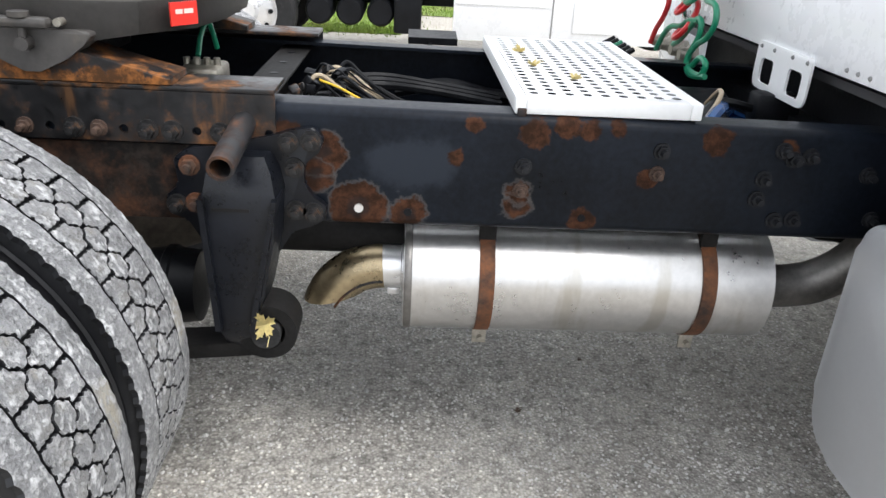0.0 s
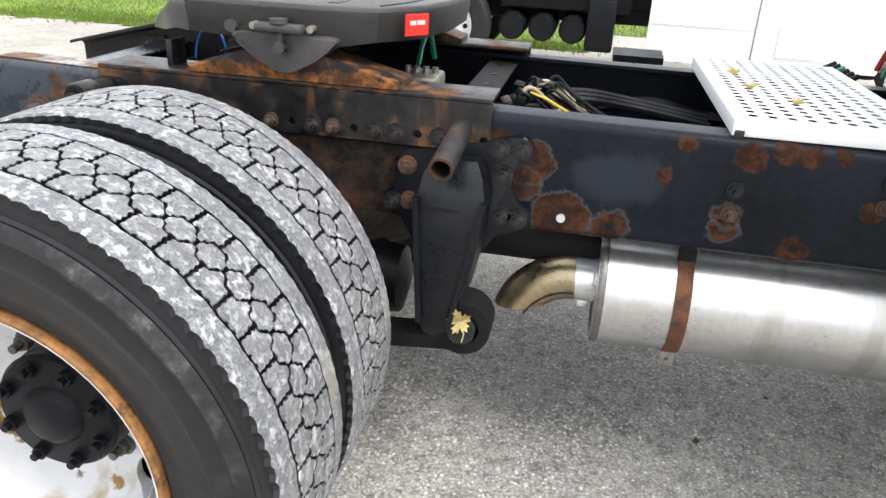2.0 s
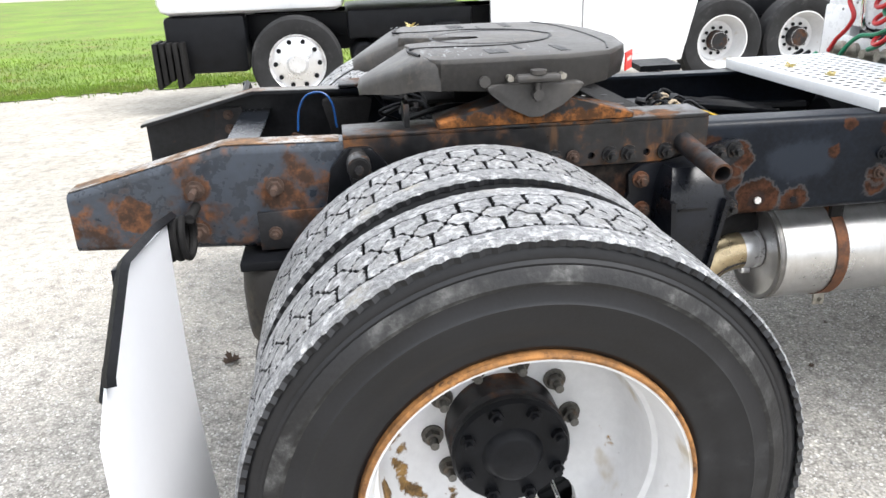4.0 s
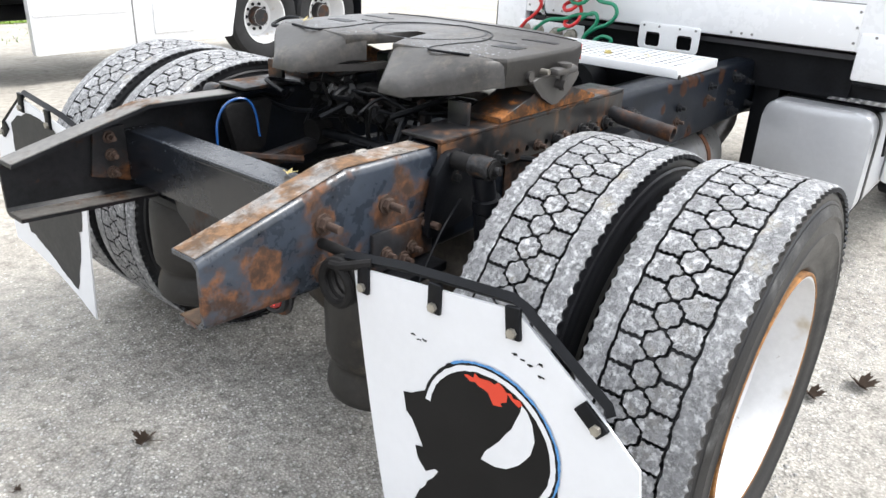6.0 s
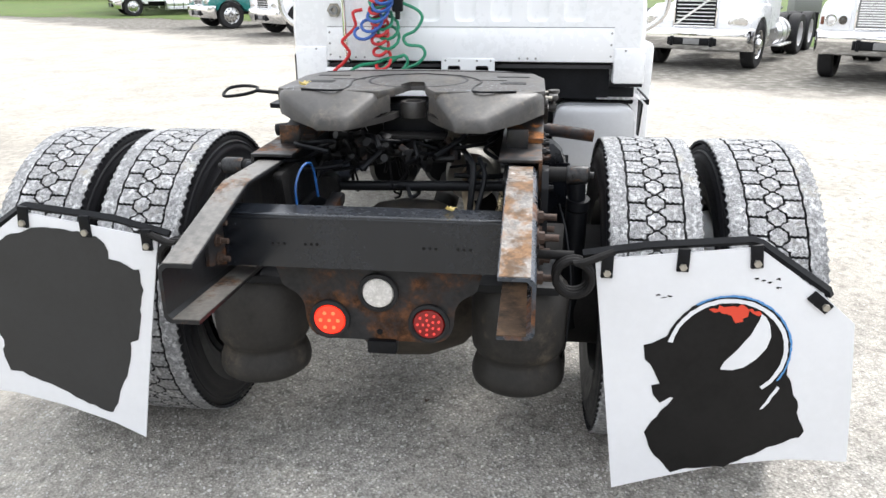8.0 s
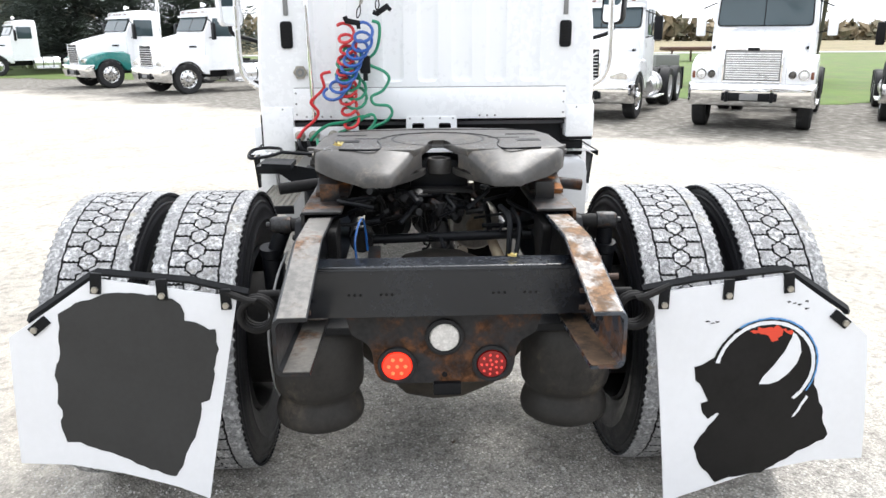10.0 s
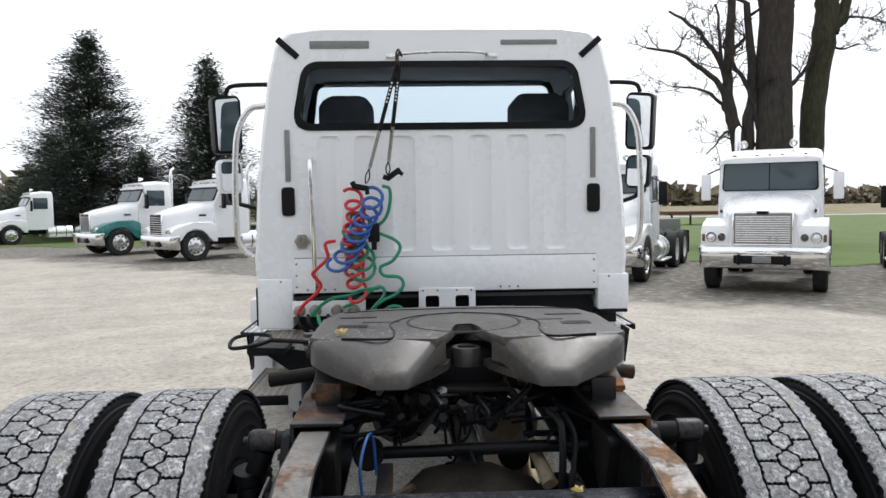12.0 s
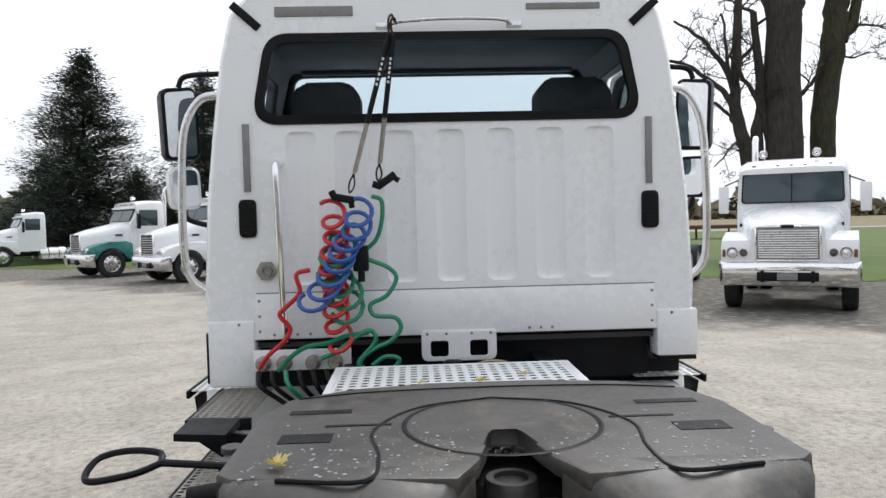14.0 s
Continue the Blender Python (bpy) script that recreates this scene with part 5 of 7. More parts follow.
for k in range(3):
    cable([(1.2, 0.1 + 0.05 * k, 0.86), (1.0, 0.12 + 0.05 * k, 0.885), (0.85, 0.05 + 0.06 * k, 0.91), (0.7, 0.02 + 0.05 * k, 0.90)], 0.011, m_black, "conduit", "black corrugated conduit")
part("junction_box", box(0.66, 0.76, -0.02, 0.16, 0.87, 0.925, 0.008), m_black, truck)
cable([(0.72, -0.13, 0.955), (0.77, -0.16, 0.945), (0.83, -0.2, 0.925)], 0.003, m_yellow, "wire", "yellow wire")
cable([(0.9, 0.30, 0.84), (1.05, 0.28, 0.87), (1.2, 0.30, 0.84), (1.4, 0.26, 0.84)], 0.02, m_black, "hose")
cable([(0.72, -0.3, 0.90), (0.85, -0.28, 0.88), (1.0, -0.30, 0.86), (1.3, -0.3, 0.85)], 0.012, m_black, "hose")
part("air_tank", lathe([(0.0, 0.75), (0.08, 0.755), (0.11, 0.79), (0.11, 1.35), (0.08, 1.385), (0.0, 1.39)], 28, "x", (0, 0.20, 0.70), closed=False), m_black, truck, "black air reservoir")
# further reservoirs, added as dark bulk so the deck's holes look black
for y, x0, x1, rr in ((-0.20, 0.86, 1.88, 0.115), (0.20, 1.42, 1.90, 0.12), (0.0, 0.95, 1.85, 0.09)):
    part("air_tank", lathe([(0.0, x0), (rr * 0.7, x0 + 0.005), (rr, x0 + 0.04), (rr, x1 - 0.04), (rr * 0.7, x1 - 0.005), (0.0, x1)], 28, "x", (0, y, 0.79 if y else 0.66), closed=False), m_black, truck, "black air reservoir")
part("transmission", loft([[(x, y * k, 0.72 + z * k) for y, z in ((-0.2, -0.15), (-0.2, 0.1), (-0.12, 0.18), (0.12, 0.18), (0.2, 0.1), (0.2, -0.15))] for x, k in ((1.9, 0.6), (2.05, 0.85), (2.5, 1.0), (3.0, 1.2))]), m_blackdull, truck)

part("cross_tube", tube([(0.60, -0.22, 0.60), (1.0, -0.22, 0.60)], 0.058, 20), m_blackdull, truck, "dark steel tube under the rail")

# ---- exhaust ----
mx, my, mz, mr = 0.945, -0.275, 0.524, 0.148
muf = part("muffler", lathe([(0.0, 0.004), (mr * 0.88, 0), (mr * 0.93, -0.006), (mr, -0.004), (mr + 0.001, 0.012), (mr, 0.018), (mr, 0.872), (mr + 0.001, 0.882), (mr * 0.93, 0.887), (mr * 0.88, 0.880), (0.0, 0.879)], 64, "x", (mx, my, mz), closed=False), m_muffler, truck, "brushed metal exhaust muffler hung under the rail")
part("end_ring", lathe([(mr + 0.0012, -0.003), (mr + 0.0035, 0), (mr + 0.0035, 0.012), (mr + 0.0012, 0.015)], 64, "x", (mx, my, mz)), m_pipe, muf)
for x in (1.136, 1.668):
    st = part("muffler_strap", lathe([(mr + 0.001, -0.018), (mr + 0.004, -0.018), (mr + 0.004, 0.018), (mr + 0.001, 0.018)], 64, "x", (x, my, mz)), m_strap, muf, "rust-orange steel strap")
    part("strap_tab", box(x - 0.019, x + 0.017, my - 0.075, my - 0.068, mz - mr - 0.022, mz - mr + 0.025, 0.002), m_nut, st)
    part("strap_bolt", rod((x, my - 0.09, mz - mr - 0.004), (x, my - 0.05, mz - mr - 0.004), 0.007, 8), m_nut, st)
    part("strap_hanger", box(x - 0.02, x + 0.02, my - 0.09, my - 0.075, mz + 0.10, 0.76, 0.002), m_blackdull, st)
part("outlet_collar", lathe([(0.048, -0.06), (0.056, -0.06), (0.056, -0.012), (0.06, -0.01), (0.06, 0.0), (0.048, 0.0)], 32, "x", (mx, my, mz + 0.005)), m_alu, muf, "bright clamp collar")
part("clamp_bolt", box(mx - 0.045, mx - 0.015, my - 0.02, my + 0.0, mz - 0.068, mz - 0.05, 0.003), m_alu, muf)
el, er = [], 0.058
for i in range(13):
    q = radians(90 * i / 12)
    el.append((mx - 0.055 - 0.15 * math.sin(q), my, mz + 0.005 - 0.15 * (1 - math.cos(q))))
bend = tube(el + [(mx - 0.205, my, mz - 0.18)], er, 28)
cut = extrude([(mx - 0.5, mz - 0.135), (mx, mz - 0.047), (mx, mz - 0.4), (mx - 0.5, mz - 0.4)], "y", my - 0.2, my + 0.2)
part("tail_elbow", carve(bend, cut), m_elbow, muf, "heat-tinted gold exhaust elbow turned down")
part("weld_seam", tube([(p[0] + 0.012 * math.sin(radians(90 * i / 12)), my - er * 0.93, p[2] - er * 0.36 + 0.0) for i, p in enumerate(el[:9])], 0.0035, 6), m_castrust, muf)
inlet = part("inlet_pipe", tube(smooth_line([(mx + 0.89, my, mz - 0.02), (mx + 0.97, my, mz - 0.02), (mx + 1.05, my - 0.01, mz + 0.0), (mx + 1.12, my - 0.03, mz + 0.06), (mx + 1.16, my - 0.04, mz + 0.14), (mx + 1.2, my, 0.85)]), 0.056, 20), m_pipe, muf, "dull steel exhaust pipe curving up")
part("elbow_clamp", lathe([(0.056, 0), (0.062, 0), (0.062, 0.02), (0.056, 0.02)], 28, "x", (mx + 0.9, my, mz - 0.02)), m_strap, muf)

# ---- deck plate ----
def perforated(x0, x1, y0, y1, nx, ny, z, rx, ry, th=0.0025):
    """A sheet punched with rows of round-ended holes."""
    verts, faces, idx = [], [], {}

    def v(x, y, zz):
        k = (round(x, 5), round(y, 5), zz)
        if k not in idx:
            idx[k] = len(verts)
            verts.append((x, y, zz))
        return idx[k]
    dx, dy = (x1 - x0) / nx, (y1 - y0) / ny
    sq = [(-1, -1), (0, -1), (1, -1), (1, 0), (1, 1), (0, 1), (-1, 1), (-1, 0)]
    for i in range(nx):
        for j in range(ny):
            cx, cy = x0 + (i + 0.5) * dx, y0 + (j + 0.5) * dy
            for zz in (z, z - th):
                out = [v(cx + a * dx / 2, cy + b * dy / 2, zz) for a, b in sq]
                hole = [v(cx + a * rx * (0.74 if a and b else 1), cy + b * ry * (0.74 if a and b else 1), zz) for a, b in sq]
                for k in range(8):
                    q = (out[k], out[(k + 1) % 8], hole[(k + 1) % 8], hole[k])
                    faces.append(q if zz == z else q[::-1])
            for k in range(8):
                a, b = sq[k], sq[(k + 1) % 8]
                p = [(cx + c[0] * rx * (0.74 if c[0] and c[1] else 1), cy + c[1] * ry * (0.74 if c[0] and c[1] else 1)) for c in (a, b)]
                faces.append((v(*p[0], z), v(*p[1], z), v(*p[1], z - th), v(*p[0], z - th)))
    bm = bmesh.new()
    vs = [bm.verts.new(p) for p in verts]
    for f in faces:
        bm.faces.new([vs[k] for k in f])
    return bm


DZ = 0.998
deck = part("deck_plate", perforated(1.19, 1.545, -0.385, 0.40, 9, 20, DZ, 0.0108, 0.0130, 0.0012), m_deck, truck, "white punched aluminium deck plate across the rails")
lip = box(1.165, 1.1895, -0.415, 0.425, 0.962, DZ, 0.003)
box(1.5455, 1.57, -0.415, 0.425, 0.962, DZ, 0.003, bm=lip)
box(1.1895, 1.5455, -0.415, -0.3855, 0.962, DZ, 0.003, bm=lip)
box(1.1895, 1.5455, 0.4005, 0.425, 0.962, DZ, 0.003, bm=lip)
part("folded_edge", lip, m_deck, deck)
part("plate_foot", box(1.17, 1.19, -0.42, -0.40, 0.955, 0.975, 0.003), m_castrust, deck)


# ---- mud flaps ----
def crease(bm, s):
    for k in range(12):
        bmesh.ops.bisect_plane(bm, geom=bm.verts[:] + bm.edges[:] + bm.faces[:], plane_co=(0, 0, 0.2 + k * 0.06), plane_no=(0, 0, 1))
        bmesh.ops.bisect_plane(bm, geom=bm.verts[:] + bm.edges[:] + bm.faces[:], plane_co=(0, s * (0.6 + k * 0.06), 0), plane_no=(0, 1, 0))


def flap_sheet(s, x, outline, bend):
    """A thin plastic sheet, slightly bowed, from its outline (sideways, up)."""
    bm = bmesh.new()
    bm.faces.new([bm.verts.new((x, s * y, z)) for y, z in outline])
    crease(bm, s)
    bmesh.ops.triangulate(bm, faces=bm.faces)
    for v in bm.verts:
        v.co.x += bow(s, v.co.y, v.co.z, bend)
    bmesh.ops.recalc_face_normals(bm, faces=bm.faces)
    if bm.faces[:][0].normal.x > 0:
        bmesh.ops.reverse_faces(bm, faces=bm.faces)
    back = bmesh.ops.extrude_face_region(bm, geom=bm.faces[:])
    bmesh.ops.translate(bm, verts=[v for v in back["geom"] if isinstance(v, bmesh.types.BMVert)], vec=(0.005, 0, 0))
    return bm


def bow(s, y, z, bend):
    return bend * (0.83 - z) ** 2 * (0.6 + 0.5 * math.sin(3.0 * (abs(y) - 0.6)))


def print_on(s, x, pts, bend, lift):
    """A printed shape lying on the flap's rear face."""
    bm = bmesh.new()
    face = bm.faces.new([bm.verts.new((x, s * y, z)) for y, z in pts])
    face.normal_update()
    bmesh.ops.triangulate(bm, faces=[face])
    crease(bm, s)
    bmesh.ops.triangulate(bm, faces=bm.faces)
    for v in bm.verts:
        v.co.x += bow(s, v.co.y, v.co.z, bend) - lift
    return bm


def ring_on(s, x, cy, cz, r0, r1, a0, a1, bend, lift, seed, n=56):
    """A printed arc lying on the flap, a little ragged."""
    rnd = random.Random(seed)
    bm = bmesh.new()
    rows = []
    for i in range(n + 1):
        a = radians(a0 + (a1 - a0) * i / n)
        row = []
        for r in (r0, r1):
            r += rnd.uniform(-0.001, 0.001)
            y, z = cy + r * math.cos(a), cz + r * math.sin(a)
            row.append(bm.verts.new((x + bow(s, y, z, bend) - lift, s * y, z)))
        rows.append(row)
    for a, c in zip(rows, rows[1:]):
        bm.faces.new((a[0], a[1], c[1], c[0]))
    return bm


def rough_edge(pts, amount, seed, step=0.018):
    rnd = random.Random(seed)
    out = []
    for i, p in enumerate(pts):
        q = pts[(i + 1) % len(pts)]
        n = max(1, int(math.dist(p, q) / step))
        for j in range(n):
            f = j / n
            out.append((p[0] + (q[0] - p[0]) * f + rnd.uniform(-amount, amount), p[1] + (q[1] - p[1]) * f + rnd.uniform(-amount, amount)))
    return out


def mud_flap(s, x, bend, outline, clips, bar):
    g = part("mud_flap", flap_sheet(s, x, outline, bend), m_flap, truck, "white plastic mud flap with a worn black print" if s < 0 else "white plastic mud flap with a large charcoal print")
    b = part("flap_bar", tube([(x + 0.012, s * y, z) for y, z in bar], 0.0115, 4), m_black, g, "black angled support bar", 30)
    spring = [(x + 0.045 - 0.019 * a, s * (0.525 - 0.045 * math.sin(2 * math.pi * a)), 0.795 + 0.045 * math.cos(2 * math.pi * a)) for a in (i / 20 for i in range(0, 61))]
    spring += [(x - 0.012, s * 0.545, 0.842), (x - 0.005, s * 0.575, 0.852), (x + 0.006, s * 0.62, 0.868)]
    part("spring_coil", tube(spring, 0.0098, 8), m_blackdull, g, "coiled spring steel")
    part("spring_root", rod((x + 0.045, s * 0.525, 0.84), (x + 0.045, s * W, 0.84), 0.012, 12), m_blackdull, g)
    for y, z, a in clips:
        c = box(-0.007, 0.003, -0.0145, 0.0145, -0.026, 0.034, 0.002)
        rod((-0.0145, 0, -0.012), (-0.007, 0, -0.012), 0.0095, 6, bm=c)
        me = mesh_of(c, "flap_clip", m_black)
        me.materials.append(m_nut)
        for p in me.polygons:
            p.material_index = 1 if p.center.x < -0.0073 else 0
        o = part("flap_clip", me, None, g)
        o.matrix_world = Matrix.Translation((x, s * y, z)) @ Matrix.Rotation(s * a, 4, "X")
    return g


FX, FB = -0.69, 0.10
right_flap = mud_flap(-1, FX, FB, [(0.575, 0.848), (0.945, 0.893), (0.968, 0.886), (1.125, 0.775), (1.207, 0.705), (1.27, 0.29), (1.12, 0.285), (0.95, 0.25), (0.80, 0.20), (0.667, 0.155)],
                      [(0.605, 0.828, 0), (0.785, 0.852, 0), (0.955, 0.868, 0.12), (1.12, 0.757, 0.9)],
                      [(0.545, 0.858), (0.70, 0.885), (0.945, 0.908), (0.965, 0.90), (1.135, 0.786), (1.14, 0.772)])
body_pts = [(0.713, 0.618), (0.766, 0.647), (0.784, 0.694), (0.819, 0.732), (0.863, 0.753), (0.917, 0.761), (0.966, 0.752), (1.010, 0.727), (1.041, 0.692), (1.062, 0.642), (1.068, 0.586), (1.074, 0.552), (1.119, 0.458),
            (1.116, 0.439), (1.145, 0.382), (1.137, 0.364), (1.063, 0.32), (0.995, 0.27), (0.959, 0.248), (0.844, 0.23), (0.822, 0.218), (0.751, 0.306), (0.739, 0.35), (0.745, 0.375), (0.775, 0.422),
            (0.804, 0.465), (0.796, 0.469), (0.768, 0.448), (0.75, 0.472), (0.745, 0.502), (0.763, 0.51), (0.746, 0.543), (0.721, 0.58)]
part("flap_print", print_on(-1, FX, rough_edge(body_pts, 0.003, 1), FB, 0.0012), m_flapink, right_flap, "worn black printed shape")
part("flap_print", print_on(-1, FX, rough_edge([(0.905, 0.558), (0.917, 0.585), (0.944, 0.623), (0.969, 0.665), (0.983, 0.704), (0.984, 0.722), (0.998, 0.715), (1.012, 0.695), (1.018, 0.661), (1.012, 0.626), (0.99, 0.594), (0.964, 0.57), (0.937, 0.557)], 0.002, 2), FB, 0.0028), m_flap, right_flap, "bare white horn shape")
part("flap_print", print_on(-1, FX, rough_edge([(0.862, 0.728), (0.888, 0.738), (0.934, 0.742), (0.978, 0.73), (0.985, 0.718), (0.978, 0.711), (0.956, 0.726), (0.941, 0.70), (0.926, 0.696), (0.916, 0.713), (0.892, 0.714)], 0.005, 3, 0.009), FB, 0.0028), m_flapred, right_flap, "torn red print")


part("flap_print", ring_on(-1, FX, 0.917, 0.612, 0.146, 0.1535, -48, 172, FB, 0.0018, 8), m_flapink, right_flap, "thin black ring edge")
part("flap_print", ring_on(-1, FX, 0.917, 0.612, 0.1365, 0.1475, -46, 172, FB, 0.0032, 4), m_flap, right_flap, "thin white ring")
part("flap_print", ring_on(-1, FX, 0.917, 0.612, 0.1520, 0.1565, -30, 125, FB, 0.0025, 5), m_flapblue, right_flap, "thin blue ring edge")
for k, (y, z) in enumerate(((0.728, 0.757), (0.742, 0.752), (0.755, 0.756), (0.955, 0.812), (0.972, 0.806), (0.988, 0.803), (1.004, 0.812), (1.01, 0.79))):
    part("flap_scuff", print_on(-1, FX, rough_edge([(y, z), (y + 0.013, z + 0.002), (y + 0.012, z + 0.006), (y + 0.002, z + 0.004)], 0.002, 20 + k, 0.004), FB, 0.0012), m_flapink, right_flap)

part("flap_print", print_on(-1, FX, rough_edge([(1.023, 0.445), (1.032, 0.447), (1.062, 0.515), (1.054, 0.517)], 0.0015, 9, 0.01), FB, 0.0028), m_flap, right_flap, "thin white stroke")
LX, LB = -0.655, 0.05
left_flap = mud_flap(1, LX, LB, [(0.575, 0.848), (0.945, 0.909), (0.968, 0.902), (1.13, 0.792), (1.205, 0.745), (1.24, 0.345), (1.10, 0.335), (0.95, 0.30), (0.80, 0.25), (0.71, 0.205)],
                     [(0.605, 0.84, 0), (0.775, 0.872, 0), (0.95, 0.893, 0.12), (1.12, 0.775, 0.9)],
                     [(0.545, 0.858), (0.70, 0.897), (0.945, 0.925), (0.965, 0.915), (1.14, 0.80), (1.145, 0.785)])
part("flap_print", print_on(1, LX, rough_edge([(0.992, 0.845), (0.933, 0.865), (0.873, 0.868), (0.797, 0.86), (0.753, 0.846), (0.727, 0.83), (0.723, 0.786), (0.689, 0.777), (0.66, 0.752), (0.638, 0.756), (0.641, 0.696), (0.654, 0.635),
                                               (0.676, 0.542), (0.70, 0.533), (0.708, 0.483), (0.734, 0.418), (0.776, 0.321), (0.80, 0.285), (0.891, 0.322), (0.967, 0.368), (1.059, 0.407), (1.094, 0.413), (1.107, 0.46), (1.095, 0.519),
                                               (1.109, 0.537), (1.092, 0.604), (1.102, 0.622), (1.08, 0.674), (1.062, 0.809), (1.029, 0.83)], 0.004, 6), LB, 0.0012), m_flapgrey, left_flap, "large charcoal printed shape")

# ---- fuel tanks, steps ----
def tank(s, x0):
    ya, yb = s * 0.54, s * 1.0
    pr = rounded([(ya, 0.25), (ya, 0.81), (yb, 0.81), (yb, 0.40), (s * 0.93, 0.25)], [0.13, 0.08, 0.085, 0.12, 0.10], 7)
    bm = extrude(pr, "x", x0, 2.95, 0.014)
    t = part("fuel_tank", bm, m_tank, truck, "satin white-grey fuel tank with rounded corners")
    for x in (x0 + 0.14, 2.7):
        cyy, czz = (ya + yb) / 2, 0.535
        pr2 = [(cyy + (y - cyy) * 1.012, czz + (z - czz) * 1.012) for y, z in pr]
        part("tank_strap", extrude(pr2, "x", x - 0.025, x + 0.025), m_black, t)
    return t


tank(-1, 1.91)
tank(1, 2.5)
for s in (-1, 1):
    st = part("cab_step", perforated(1.96, 2.85, min(s * 0.78, s * 1.06), max(s * 0.78, s * 1.06), 30, 8, 0.842, 0.009, 0.011), m_alu, truck, "punched aluminium step tread")
    part("step_edge", box(1.94, 2.87, *sorted((s * 1.062, s * 1.075)), 0.815, 0.846, 0.002), m_black, st)
    part("step_bracket", extrude([(1.95, 0.82), (2.1, 0.82), (2.08, 0.62), (2.03, 0.62)], "y", *sorted((s * 1.035, s * 1.045))), m_black, st)
# left side step and bracket beside the rail
lst = part("frame_step", perforated(1.15, 1.70, 0.70, 0.885, 19, 6, 0.70, 0.009, 0.011), m_nut, truck, "punched grey metal side steps")
part("step_plate", perforated(1.48, 1.955, 0.72, 0.925, 17, 7, 0.85, 0.009, 0.011), m_nut, lst)
part("step_rim", box(1.13, 1.149, 0.69, 0.89, 0.66, 0.702, 0.003), m_black, lst)
part("step_rim", box(1.46, 1.479, 0.71, 0.93, 0.81, 0.852, 0.003), m_black, lst)
part("step_rim", box(1.13, 1.70, 0.8855, 0.895, 0.67, 0.702, 0.002), m_black, lst)
part("step_rim", box(1.46, 1.955, 0.9255, 0.935, 0.82, 0.852, 0.002), m_black, lst)
part("step_bracket", extrude([(0.46, 0.90), (0.80, 0.955), (0.78, 0.93), (0.60, 0.80), (0.52, 0.66), (0.46, 0.66)], "x", 1.0, 1.012), m_black, lst, "black triangular bracket")
part("step_bracket", extrude([(0.66, 0.948), (0.80, 0.955), (0.80, 0.935), (0.66, 0.925)], "x", 0.93, 1.10), m_black, lst)
part("air_dryer", lathe([(0.0, 0.60), (0.07, 0.605), (0.08, 0.63), (0.08, 0.85), (0.06, 0.90), (0.0, 0.91)], 24, "z", (1.18, 0.56, 0.0), closed=False), m_black, truck, "black air dryer canister")
part("battery_box", box(2.05, 2.65, -1.0, -0.60, 0.80, 0.90, 0.01), m_black, truck)
# black block added to fill the gap between rail and tank with darkness
part("tank_bracket", box(2.06, 2.9, -0.555, -0.435, 0.34, 0.93, 0.01), m_black, truck)

# ---- cab ----
CX = 1.755
half = [(0.965, 1.068), (0.975, 1.23), (0.955, 1.6), (0.925, 1.86), (0.885, 2.16), (0.845, 2.33), (0.78, 2.405), (0.62, 2.425)]
prof = [(-y, z) for y, z in half] + [(y, z) for y, z in reversed(half)]
prof = rounded(prof, [0, 0, 0, 0, 0.1, 0.06, 0.05, 0.1, 0.1, 0.05, 0.06, 0.1, 0, 0, 0, 0], 4)
cz0 = 1.7


def cab_loop(x, k, drop=0.0, inset=0.0):
    return [(x, y * k, cz0 + (z - cz0) * (k if z > cz0 else 1) - (drop if z > cz0 else 0) + (inset if z < 1.1 else 0)) for y, z in prof]


outer = [cab_loop(CX, 0.972), cab_loop(CX + 0.012, 0.985), cab_loop(CX + 0.04, 0.997), cab_loop(CX + 0.08, 1.0), cab_loop(2.5, 1.01), cab_loop(2.95, 1.0), cab_loop(3.02, 0.97)]
inner = [cab_loop(3.02, 0.955, 0, 0.03), cab_loop(2.95, 0.965, 0, 0.03), cab_loop(CX + 0.04, 0.965, 0, 0.03), cab_loop(CX, 0.958, 0, 0.03)]
win = rounded([(-0.735, 1.93), (0.735, 1.93), (0.672, 2.222), (-0.672, 2.222)], [0.075, 0.075, 0.085, 0.085], 8)
screen = rounded([(-0.84, 1.72), (0.84, 1.72), (0.77, 2.305), (-0.77, 2.305)], 0.06)
door_glass = rounded([(2.15, 1.74), (2.82, 1.74), (2.75, 2.22), (2.2, 2.22)], 0.06)
skin = carve(loft(outer + inner + [outer[0]], cap=False), extrude(door_glass, "y", -1.2, 1.2))
bmesh.ops.remove_doubles(skin, verts=skin.verts, dist=0.0001)
cab = part("cab", skin, m_white, truck, "white painted steel day cab", 30)
flat = [(y, z) for _, y, z in cab_loop(CX, 0.971)]
wall = carve(extrude(flat, "x", CX + 0.0005, CX + 0.03), extrude(win, "x", CX - 0.1, CX + 0.2))
# seven shallow upright channels pressed into the steel
for k in range(7):
    y = 0.575 if k == 0 else 0.585 - k * 0.1955
    wall = carve(wall, loft([[(CX + dx, a, b) for a, b in rounded([(y - 0.06 + dw, 1.278 + dz), (y + 0.06 - dw, 1.278 + dz), (y + 0.06 - dw, 1.872 - dz * 0.8), (y - 0.06 + dw, 1.872 - dz * 0.8)], 0.036, 6)]
                             for dx, dw, dz in ((-0.004, -0.003, -0.004), (0.003, 0.004, 0.001), (0.010, 0.018, 0.009), (0.0125, 0.030, 0.018))]))
part("back_wall", wall, m_white, cab, "white pressed steel rear wall", 14)
part("front_wall", carve(extrude([(y, z) for _, y, z in cab_loop(CX, 0.957)], "x", 2.98, 3.015), extrude(screen, "x", 2.9, 3.2)), m_inner, cab)
